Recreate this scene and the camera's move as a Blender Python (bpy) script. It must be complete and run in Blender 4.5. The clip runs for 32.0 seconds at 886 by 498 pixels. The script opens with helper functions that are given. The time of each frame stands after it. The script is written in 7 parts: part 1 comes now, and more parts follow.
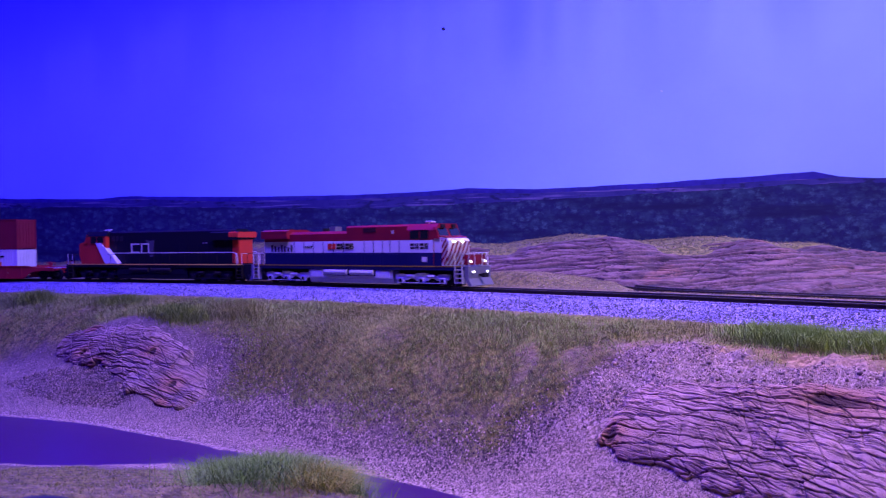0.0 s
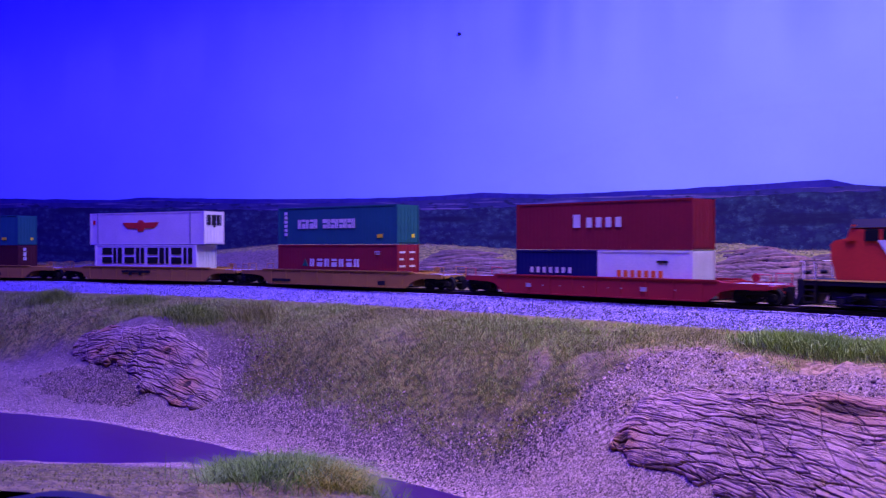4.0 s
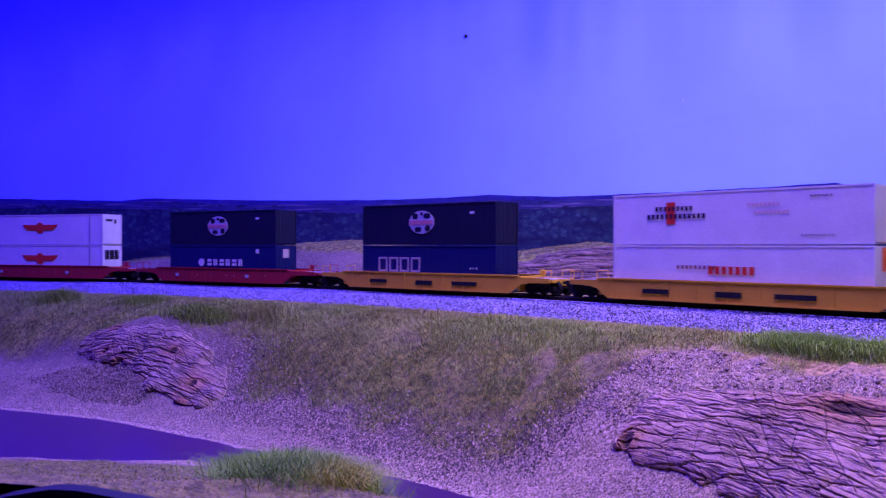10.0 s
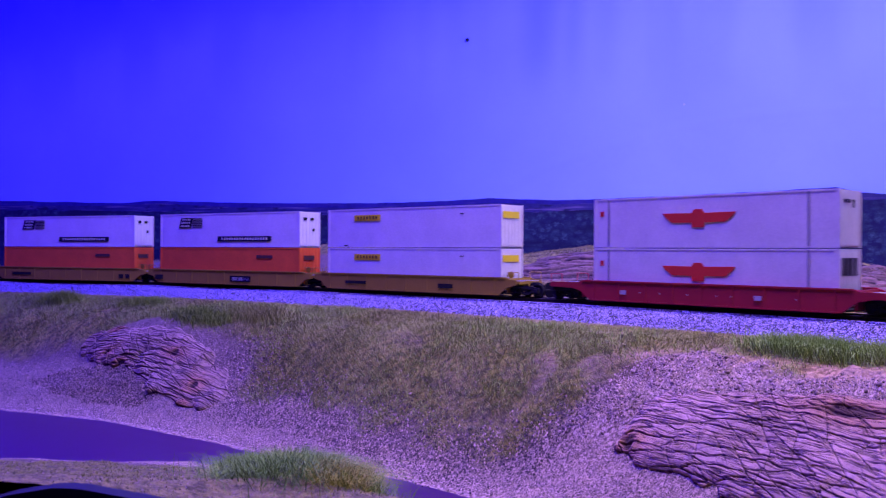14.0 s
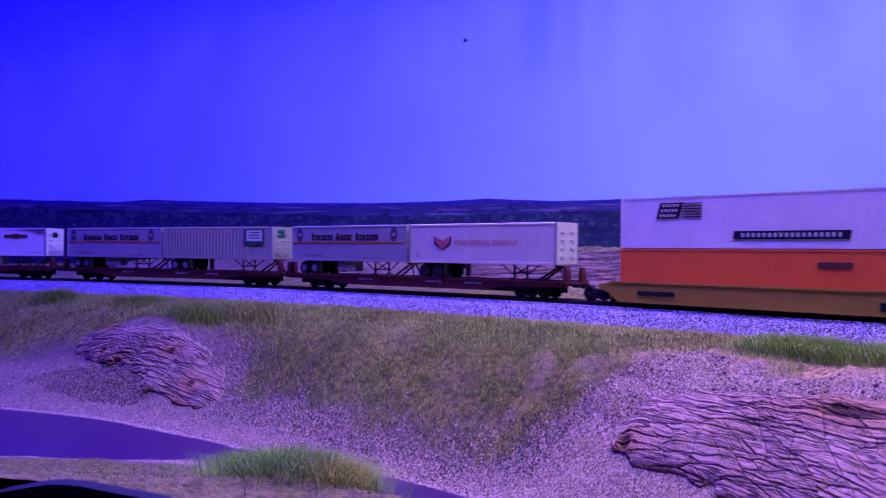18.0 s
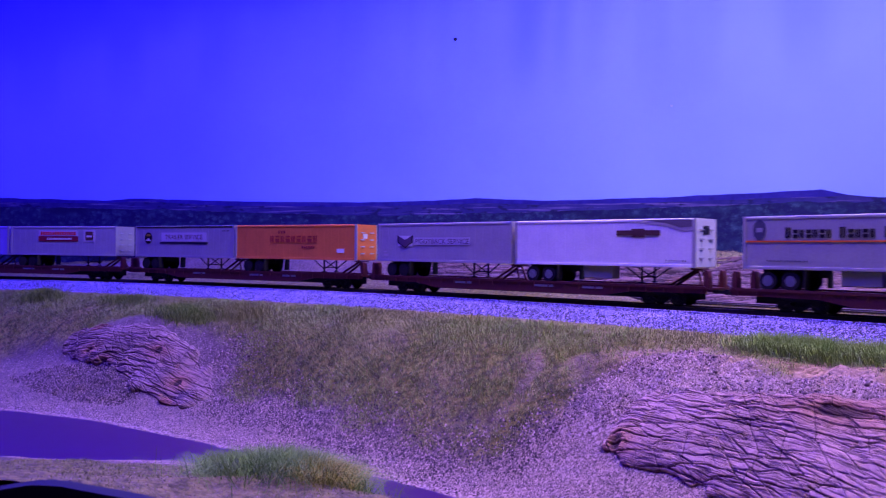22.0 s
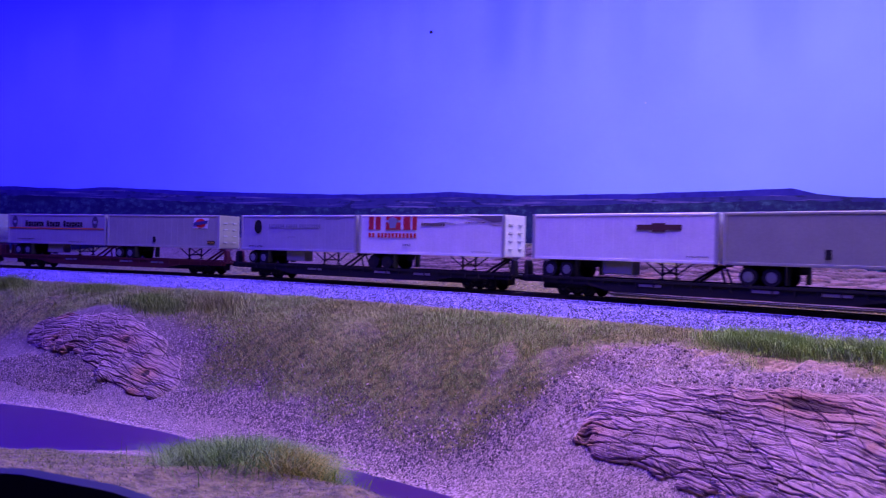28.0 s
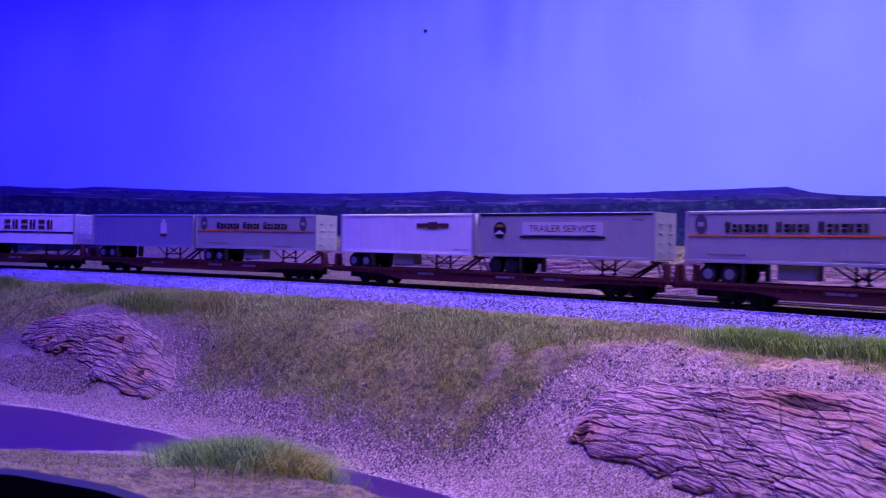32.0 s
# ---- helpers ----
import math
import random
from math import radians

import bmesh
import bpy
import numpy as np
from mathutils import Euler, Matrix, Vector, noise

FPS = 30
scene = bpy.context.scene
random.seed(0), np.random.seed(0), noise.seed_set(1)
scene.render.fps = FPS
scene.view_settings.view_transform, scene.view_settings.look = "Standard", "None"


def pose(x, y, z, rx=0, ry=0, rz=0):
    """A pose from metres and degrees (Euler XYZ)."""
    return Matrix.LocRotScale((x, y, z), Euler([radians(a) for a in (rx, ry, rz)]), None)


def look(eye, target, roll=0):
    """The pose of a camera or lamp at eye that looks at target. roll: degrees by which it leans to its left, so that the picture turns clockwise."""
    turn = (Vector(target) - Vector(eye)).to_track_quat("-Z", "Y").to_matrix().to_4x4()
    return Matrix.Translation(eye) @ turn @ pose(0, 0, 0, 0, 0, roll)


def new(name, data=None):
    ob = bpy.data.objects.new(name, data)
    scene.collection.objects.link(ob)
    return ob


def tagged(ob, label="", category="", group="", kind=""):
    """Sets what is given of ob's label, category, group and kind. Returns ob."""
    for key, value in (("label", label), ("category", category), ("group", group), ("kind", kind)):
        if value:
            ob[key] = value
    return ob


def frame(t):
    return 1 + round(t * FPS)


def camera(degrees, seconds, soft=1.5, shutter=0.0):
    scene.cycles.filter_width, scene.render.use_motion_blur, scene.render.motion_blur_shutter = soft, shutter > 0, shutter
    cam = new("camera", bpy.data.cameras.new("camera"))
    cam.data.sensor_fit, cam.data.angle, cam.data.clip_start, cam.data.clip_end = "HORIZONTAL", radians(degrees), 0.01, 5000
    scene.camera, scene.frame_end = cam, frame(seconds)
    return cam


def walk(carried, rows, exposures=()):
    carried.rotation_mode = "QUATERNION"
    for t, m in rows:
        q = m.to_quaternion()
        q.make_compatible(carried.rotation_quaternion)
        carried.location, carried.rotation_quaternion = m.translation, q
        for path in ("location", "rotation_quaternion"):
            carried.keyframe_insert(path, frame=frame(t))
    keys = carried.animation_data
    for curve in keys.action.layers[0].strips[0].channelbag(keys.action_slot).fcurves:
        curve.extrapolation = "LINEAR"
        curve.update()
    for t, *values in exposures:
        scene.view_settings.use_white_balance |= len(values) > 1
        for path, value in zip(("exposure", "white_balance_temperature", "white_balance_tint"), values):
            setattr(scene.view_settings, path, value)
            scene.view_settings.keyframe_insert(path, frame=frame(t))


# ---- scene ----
SECONDS = 32.0
cam = camera(52.94, SECONDS, soft=1.15, shutter=0.3)
cam.data.dof.use_dof, cam.data.dof.focus_distance, cam.data.dof.aperture_fstop = True, 0.58, 42.0
# seconds, eye, a point one metre ahead, roll
PATH = [
    (0, (0.0010, 0.0037, 0.0373), (0.0178, 1.0035, 0.0267), -0.75),
    (0.5, (0.0013, 0.0031, 0.0377), (0.0150, 1.0029, 0.0286), -0.74),
    (1, (0.0011, 0.0028, 0.0379), (0.0131, 1.0027, 0.0297), -0.64),
    (1.5, (0.0002, 0.0030, 0.0374), (0.0115, 1.0029, 0.0296), -0.39),
    (2, (0.0003, 0.0021, 0.0368), (0.0078, 1.0021, 0.0300), -0.14),
    (2.5, (-0.0001, 0.0015, 0.0366), (0.0059, 1.0014, 0.0309), -0.07),
    (3, (0.0006, 0.0014, 0.0369), (0.0036, 1.0014, 0.0311), -0.15),
    (3.5, (0.0004, 0.0014, 0.0370), (0.0029, 1.0013, 0.0313), -0.14),
    (5.5, (0.0003, -0.0002, 0.0363), (0.0000, 0.9997, 0.0330), -0.08),
    (6, (0.0000, 0.0000, 0.0353), (0.0000, 1.0000, 0.0345), 0.04),
    (6.5, (0.0006, 0.0001, 0.0361), (0.0004, 1.0001, 0.0342), -0.02),
    (7, (0.0004, 0.0001, 0.0361), (0.0009, 1.0001, 0.0338), -0.02),
    (7.5, (0.0003, 0.0006, 0.0357), (0.0006, 1.0005, 0.0331), 0.03),
    (8, (-0.0000, -0.0000, 0.0356), (-0.0002, 1.0000, 0.0325), 0.05),
    (8.5, (-0.0000, -0.0002, 0.0356), (-0.0013, 0.9998, 0.0323), 0.09),
    (9, (-0.0002, -0.0002, 0.0353), (-0.0020, 0.9998, 0.0322), 0.16),
    (9.5, (0.0001, -0.0007, 0.0350), (-0.0034, 0.9992, 0.0330), 0.14),
    (10, (0.0004, -0.0003, 0.0352), (-0.0038, 0.9997, 0.0332), 0.11),
    (10.5, (-0.0003, -0.0009, 0.0352), (-0.0041, 0.9991, 0.0333), 0.13),
    (11, (-0.0003, -0.0010, 0.0352), (-0.0040, 0.9990, 0.0345), 0.16),
    (11.5, (-0.0006, -0.0012, 0.0349), (-0.0041, 0.9988, 0.0350), 0.19),
    (12, (-0.0000, -0.0017, 0.0348), (-0.0054, 0.9983, 0.0364), 0.21),
    (12.5, (-0.0001, -0.0012, 0.0345), (-0.0056, 0.9988, 0.0362), 0.23),
    (13, (-0.0001, -0.0012, 0.0343), (-0.0056, 0.9987, 0.0356), 0.27),
    (13.5, (-0.0003, -0.0014, 0.0343), (-0.0053, 0.9985, 0.0360), 0.25),
    (14, (-0.0004, -0.0013, 0.0342), (-0.0049, 0.9987, 0.0366), 0.29),
    (14.5, (-0.0009, -0.0008, 0.0335), (-0.0035, 0.9992, 0.0368), 0.44),
    (16.5, (-0.0007, -0.0013, 0.0329), (-0.0019, 0.9987, 0.0376), 0.52),
    (17, (-0.0007, -0.0012, 0.0328), (-0.0021, 0.9988, 0.0373), 0.53),
    (17.5, (-0.0009, -0.0012, 0.0333), (-0.0018, 0.9988, 0.0370), 0.51),
    (18, (-0.0008, -0.0009, 0.0332), (-0.0017, 0.9991, 0.0367), 0.54),
    (18.5, (-0.0009, -0.0006, 0.0327), (-0.0009, 0.9994, 0.0369), 0.60),
    (19, (-0.0009, -0.0009, 0.0328), (-0.0006, 0.9991, 0.0368), 0.58),
    (19.5, (-0.0004, -0.0009, 0.0329), (-0.0013, 0.9991, 0.0372), 0.55),
    (20, (-0.0007, -0.0012, 0.0329), (-0.0018, 0.9988, 0.0372), 0.52),
    (20.5, (-0.0007, -0.0014, 0.0330), (-0.0023, 0.9986, 0.0373), 0.52),
    (21, (-0.0008, -0.0014, 0.0328), (-0.0024, 0.9986, 0.0377), 0.54),
    (21.5, (-0.0006, -0.0009, 0.0327), (0.0008, 0.9991, 0.0386), 0.55),
    (22, (-0.0010, 0.0024, 0.0323), (0.0099, 1.0024, 0.0362), 0.65),
    (22.5, (-0.0004, 0.0015, 0.0332), (0.0187, 1.0013, 0.0391), 0.66),
    (23, (-0.0009, 0.0018, 0.0327), (0.0241, 1.0014, 0.0436), 0.84),
    (23.5, (-0.0010, 0.0032, 0.0318), (0.0281, 1.0027, 0.0423), 1.05),
    (24, (-0.0012, 0.0040, 0.0313), (0.0323, 1.0033, 0.0400), 1.23),
    (24.5, (-0.0013, 0.0049, 0.0306), (0.0358, 1.0042, 0.0351), 1.36),
    (25, (-0.0011, 0.0053, 0.0301), (0.0391, 1.0045, 0.0319), 1.48),
    (25.5, (-0.0017, 0.0055, 0.0299), (0.0407, 1.0046, 0.0295), 1.52),
    (27.5, (-0.0016, 0.0052, 0.0297), (0.0409, 1.0043, 0.0306), 1.54),
    (28, (-0.0012, 0.0052, 0.0304), (0.0405, 1.0043, 0.0292), 1.41),
    (28.5, (-0.0021, 0.0049, 0.0297), (0.0420, 1.0040, 0.0301), 1.50),
    (29, (-0.0016, 0.0057, 0.0298), (0.0430, 1.0047, 0.0299), 1.52),
    (29.5, (-0.0018, 0.0058, 0.0294), (0.0433, 1.0048, 0.0290), 1.55),
    (30, (-0.0016, 0.0050, 0.0295), (0.0426, 1.0040, 0.0291), 1.48),
    (30.5, (-0.0019, 0.0047, 0.0302), (0.0422, 1.0038, 0.0298), 1.34),
    (31, (-0.0015, 0.0057, 0.0303), (0.0430, 1.0047, 0.0293), 1.27),
    (31.5, (-0.0015, 0.0062, 0.0301), (0.0448, 1.0051, 0.0283), 1.27),
    (32, (-0.0018, 0.0057, 0.0303), (0.0462, 1.0046, 0.0282), 1.28),
]
walk(cam, [(t, look(eye, target, roll)) for t, eye, target, roll in PATH], exposures=[(0, 0.0), (SECONDS, 0.0)])

# ---- light: blue lamps above the layout, a warm room lamp above the front edge ----
world = bpy.data.worlds.new("world")
scene.world = world
world.use_nodes = True
world.node_tree.nodes["Background"].inputs[0].default_value = (0.34, 0.16, 1.0, 1)
world.node_tree.nodes["Background"].inputs[1].default_value = 0.02


def area_lamp(name, eye, target, size_x, size_y, colour, watts):
    lamp = bpy.data.lights.new(name, "AREA")
    lamp.shape, lamp.size, lamp.size_y, lamp.color, lamp.energy = "RECTANGLE", size_x, size_y, colour, watts
    ob = new(name, lamp)
    ob.matrix_world = look(eye, target)
    return ob


area_lamp("blue_lamp", (-0.36, 0.46, 1.20), (-0.17, 0.84, 0.0), 1.6, 0.25, (0.044, 0.0085, 1.0), 66)
violet_lamp = area_lamp("violet_lamp", (0.75, 0.30, 0.95), (0.25, 0.92, 0.16), 0.5, 0.25, (0.385, 0.325, 1.0), 5.3)
violet_lamp.data.spread = 1.65
room_lamp = area_lamp("room_lamp", (0.17, 0.40, 0.95), (0.27, 0.55, -0.02), 0.40, 0.40, (1.0, 0.66, 0.43), 4.3)
room_lamp.data.spread = 1.75


# ---- materials ----
def lin(*c):
    return (*c, 1)


def surface(name, base, other=None, rough=0.6, metal=0.0, scale=300.0, big=25.0, bump=0.15, vary=0.12, island=False, random_ob=False, distance=0.0006, single=0.7, sheen=0.5, skew=1.0):
    """A node material: two colours mixed by noise at two scales, with fine relief."""
    m = bpy.data.materials.new(name)
    m.use_nodes = True
    nt = m.node_tree
    b = nt.nodes["Principled BSDF"]
    b.inputs["Roughness"].default_value, b.inputs["Metallic"].default_value, b.inputs["Specular IOR Level"].default_value = rough, metal, sheen
    co = nt.nodes.new("ShaderNodeTexCoord")
    fine, coarse = nt.nodes.new("ShaderNodeTexNoise"), nt.nodes.new("ShaderNodeTexNoise")
    fine.inputs["Scale"].default_value, fine.inputs["Detail"].default_value = scale, 5
    coarse.inputs["Scale"].default_value, coarse.inputs["Detail"].default_value = big, 4
    for n in (fine, coarse):
        nt.links.new(co.outputs["Object"], n.inputs["Vector"])
    add = nt.nodes.new("ShaderNodeMath")
    add.operation = "ADD"
    nt.links.new(fine.outputs["Fac"], add.inputs[0])
    nt.links.new(coarse.outputs["Fac"], add.inputs[1])
    ramp = nt.nodes.new("ShaderNodeMapRange")
    ramp.inputs["From Min"].default_value, ramp.inputs["From Max"].default_value = 0.75, 1.25
    nt.links.new(add.outputs[0], ramp.inputs["Value"])
    mix = nt.nodes.new("ShaderNodeMix")
    mix.data_type = "RGBA"
    if other is None:
        other = tuple(min(1, c * (1 + vary)) for c in base)
        base = tuple(c * (1 - vary) for c in base)
    mix.inputs["A"].default_value, mix.inputs["B"].default_value = lin(*base), lin(*other)
    out = mix.outputs["Result"]
    if island or random_ob:
        src = nt.nodes.new("ShaderNodeNewGeometry" if island else "ShaderNodeObjectInfo")
        half = nt.nodes.new("ShaderNodeMath")
        half.operation = "MULTIPLY_ADD"
        half.inputs[1].default_value, half.inputs[2].default_value = single, 0.0
        bend = nt.nodes.new("ShaderNodeMath")
        bend.operation = "POWER"
        bend.inputs[1].default_value = skew
        nt.links.new(src.outputs["Random Per Island" if island else "Random"], bend.inputs[0])
        nt.links.new(bend.outputs[0], half.inputs[0])
        plus = nt.nodes.new("ShaderNodeMath")
        plus.operation = "MULTIPLY_ADD"
        plus.inputs[1].default_value = 1 - single
        nt.links.new(ramp.outputs[0], plus.inputs[0])
        nt.links.new(half.outputs[0], plus.inputs[2])
        nt.links.new(plus.outputs[0], mix.inputs["Factor"])
    else:
        nt.links.new(ramp.outputs[0], mix.inputs["Factor"])
    nt.links.new(out, b.inputs["Base Color"])
    if bump:
        bp = nt.nodes.new("ShaderNodeBump")
        bp.inputs["Strength"].default_value, bp.inputs["Distance"].default_value = bump, distance
        nt.links.new(fine.outputs["Fac"], bp.inputs["Height"])
        nt.links.new(bp.outputs[0], b.inputs["Normal"])
    return m


def glowing(name, colour, strength):
    m = bpy.data.materials.new(name)
    m.use_nodes = True
    b = m.node_tree.nodes["Principled BSDF"]
    b.inputs["Base Color"].default_value = lin(*colour)
    b.inputs["Emission Color"].default_value, b.inputs["Emission Strength"].default_value = lin(*colour), strength
    return m


PAINTS = {}


def paint(r, g, b, rough=0.45, metal=0.0):
    key = (r, g, b, rough, metal)
    if key not in PAINTS:
        PAINTS[key] = surface("paint", (r, g, b), rough=rough, metal=metal, scale=900, big=60, bump=0.05, vary=0.08, distance=0.0002, sheen=0.25)
    return PAINTS[key]


def tint_by(m, attribute, colour, amount=1.0, relief=0.0):
    """Mixes a further colour into a material where a mesh attribute is high."""
    nt = m.node_tree
    b = nt.nodes["Principled BSDF"]
    at = nt.nodes.new("ShaderNodeAttribute")
    at.attribute_name = attribute
    k = nt.nodes.new("ShaderNodeMath")
    k.operation = "MULTIPLY"
    k.inputs[1].default_value = amount
    nt.links.new(at.outputs["Fac"], k.inputs[0])
    old = b.inputs["Base Color"].links[0].from_socket
    mix = nt.nodes.new("ShaderNodeMix")
    mix.data_type = "RGBA"
    if isinstance(colour[0], float):
        mix.inputs["B"].default_value = lin(*colour)
    else:
        nt.links.new(colour_of(nt, colour), mix.inputs["B"])
    nt.links.new(k.outputs[0], mix.inputs["Factor"])
    nt.links.new(old, mix.inputs["A"])
    nt.links.new(mix.outputs["Result"], b.inputs["Base Color"])
    return m


def colour_of(nt, pair):
    """A second noisy colour inside the same material."""
    n = nt.nodes.new("ShaderNodeTexNoise")
    n.inputs["Scale"].default_value, n.inputs["Detail"].default_value = pair[2], 5
    co = nt.nodes.new("ShaderNodeTexCoord")
    nt.links.new(co.outputs["Object"], n.inputs["Vector"])
    r = nt.nodes.new("ShaderNodeMapRange")
    r.inputs["From Min"].default_value, r.inputs["From Max"].default_value = 0.41, 0.59
    nt.links.new(n.outputs["Fac"], r.inputs["Value"])
    mix = nt.nodes.new("ShaderNodeMix")
    mix.data_type = "RGBA"
    mix.inputs["A"].default_value, mix.inputs["B"].default_value = lin(*pair[0]), lin(*pair[1])
    nt.links.new(r.outputs[0], mix.inputs["Factor"])
    return mix.outputs["Result"]


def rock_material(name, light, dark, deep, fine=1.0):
    """Layered plaster rock: dark wash and the shade of its cracks are painted in, with finer lines along the strata and
    rusty spots.
    """
    m = surface(name, light, dark, rough=0.9, scale=330, big=34, bump=0.6, distance=0.0007)
    tint_by(m, "rust", (0.42, 0.19, 0.06), 0.65)
    nt = m.node_tree
    b = nt.nodes["Principled BSDF"]
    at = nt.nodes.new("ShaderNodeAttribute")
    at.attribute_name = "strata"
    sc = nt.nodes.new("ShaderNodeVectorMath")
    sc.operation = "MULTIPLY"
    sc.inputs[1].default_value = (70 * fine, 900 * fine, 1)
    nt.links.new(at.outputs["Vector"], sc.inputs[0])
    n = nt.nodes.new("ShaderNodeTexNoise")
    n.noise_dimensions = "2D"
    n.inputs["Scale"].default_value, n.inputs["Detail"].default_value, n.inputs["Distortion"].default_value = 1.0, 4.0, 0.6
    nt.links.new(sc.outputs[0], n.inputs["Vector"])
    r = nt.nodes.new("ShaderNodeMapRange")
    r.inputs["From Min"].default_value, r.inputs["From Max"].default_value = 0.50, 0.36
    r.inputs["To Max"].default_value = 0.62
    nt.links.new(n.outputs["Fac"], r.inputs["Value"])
    # crack mask: wash and recess shade together, mixed into the base colour
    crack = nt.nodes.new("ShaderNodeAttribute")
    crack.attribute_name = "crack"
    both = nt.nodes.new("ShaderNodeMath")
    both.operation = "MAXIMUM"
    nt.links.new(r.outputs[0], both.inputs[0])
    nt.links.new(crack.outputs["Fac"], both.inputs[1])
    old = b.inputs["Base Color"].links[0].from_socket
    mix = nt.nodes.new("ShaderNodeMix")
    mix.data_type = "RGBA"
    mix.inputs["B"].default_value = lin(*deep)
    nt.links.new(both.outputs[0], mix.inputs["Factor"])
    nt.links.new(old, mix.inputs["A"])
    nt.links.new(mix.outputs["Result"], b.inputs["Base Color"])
    bp = nt.nodes.new("ShaderNodeBump")
    bp.invert = True
    bp.inputs["Strength"].default_value, bp.inputs["Distance"].default_value = 0.7, 0.0010
    nt.links.new(r.outputs[0], bp.inputs["Height"])
    nt.links.new(b.inputs["Normal"].links[0].from_socket, bp.inputs["Normal"])
    nt.links.new(bp.outputs[0], b.inputs["Normal"])
    return m


EARTH = surface("earth", (0.075, 0.052, 0.036), (0.22, 0.16, 0.115), rough=0.95, scale=420, big=14, bump=0.9, distance=0.0014)
tint_by(EARTH, "sand", ((0.15, 0.10, 0.07), (0.50, 0.36, 0.265), 650.0))
tint_by(EARTH, "clay", ((0.17, 0.105, 0.045), (0.46, 0.31, 0.155), 300.0))
tint_by(EARTH, "turf", ((0.07, 0.075, 0.008), (0.24, 0.23, 0.04), 220.0))
BALLAST = surface("ballast", (0.040, 0.034, 0.09), (0.50, 0.44, 0.86), rough=0.9, scale=900, big=60, bump=0.2, island=True, single=0.9, skew=1.2)
# near-black colour puts the dark gaps between the stones into the bed
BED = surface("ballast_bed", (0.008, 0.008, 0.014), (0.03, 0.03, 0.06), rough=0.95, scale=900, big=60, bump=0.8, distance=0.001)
GRAVEL = surface("gravel", (0.012, 0.008, 0.006), (0.44, 0.315, 0.235), rough=0.95, scale=900, big=40, bump=0.2, island=True, single=0.88, skew=1.4)
RUBBLE = surface("rubble", (0.06, 0.040, 0.031), (0.48, 0.35, 0.275), rough=0.95, scale=900, big=40, bump=0.2, island=True)
DARK_GRAVEL = surface("dark_gravel", (0.005, 0.003, 0.003), (0.45, 0.32, 0.24), rough=0.95, scale=900, big=40, bump=0.2, island=True, single=0.95, skew=2.4)
STRAW = surface("straw_grass", (0.14, 0.105, 0.05), (0.32, 0.26, 0.14), rough=0.9, scale=200, big=30, bump=0, island=True)
OLIVE = surface("dry_grass", (0.080, 0.105, 0.018), (0.38, 0.41, 0.105), rough=0.9, scale=120, big=26, bump=0, island=True, single=0.5)
GREEN = surface("green_grass", (0.16, 0.31, 0.040), (0.40, 0.58, 0.115), rough=0.85, scale=200, big=30, bump=0, island=True)
DULL_GREEN = surface("dull_grass", (0.08, 0.15, 0.015), (0.27, 0.38, 0.055), rough=0.85, scale=200, big=30, bump=0, island=True)
SOFT_GREEN = surface("soft_grass", (0.095, 0.23, 0.020), (0.28, 0.47, 0.080), rough=0.9, scale=200, big=60, bump=0, island=True, single=0.5)
YELLOW_GRASS = surface("yellow_grass", (0.24, 0.27, 0.014), (0.46, 0.48, 0.050), rough=0.85, scale=200, big=30, bump=0, island=True)
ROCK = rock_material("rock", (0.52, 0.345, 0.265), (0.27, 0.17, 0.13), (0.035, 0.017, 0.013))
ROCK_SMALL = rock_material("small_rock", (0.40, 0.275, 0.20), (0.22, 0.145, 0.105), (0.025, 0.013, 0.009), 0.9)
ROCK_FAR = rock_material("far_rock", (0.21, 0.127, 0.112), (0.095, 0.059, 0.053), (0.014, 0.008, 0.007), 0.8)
DULL_GRASS = surface("dull_bank_grass", (0.055, 0.050, 0.020), (0.21, 0.18, 0.085), rough=0.9, scale=200, big=30, bump=0, island=True)
WATER = surface("river_resin", (0.045, 0.009, 0.062), (0.052, 0.011, 0.070), rough=0.30, scale=40, big=8, bump=0.02, sheen=0.22)
RAIL = surface("weathered_rail", (0.035, 0.025, 0.02), (0.06, 0.045, 0.035), rough=0.55, metal=0.4, scale=600, bump=0.1)
RAIL_TOP = surface("rail_head", (0.05, 0.045, 0.045), (0.09, 0.08, 0.08), rough=0.6, metal=0.5, scale=600, bump=0.05)
TIE = surface("tie_wood", (0.030, 0.022, 0.018), (0.065, 0.048, 0.040), rough=0.9, scale=500, bump=0.4, random_ob=True)
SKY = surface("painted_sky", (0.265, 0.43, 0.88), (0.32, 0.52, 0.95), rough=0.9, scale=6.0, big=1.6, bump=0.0)


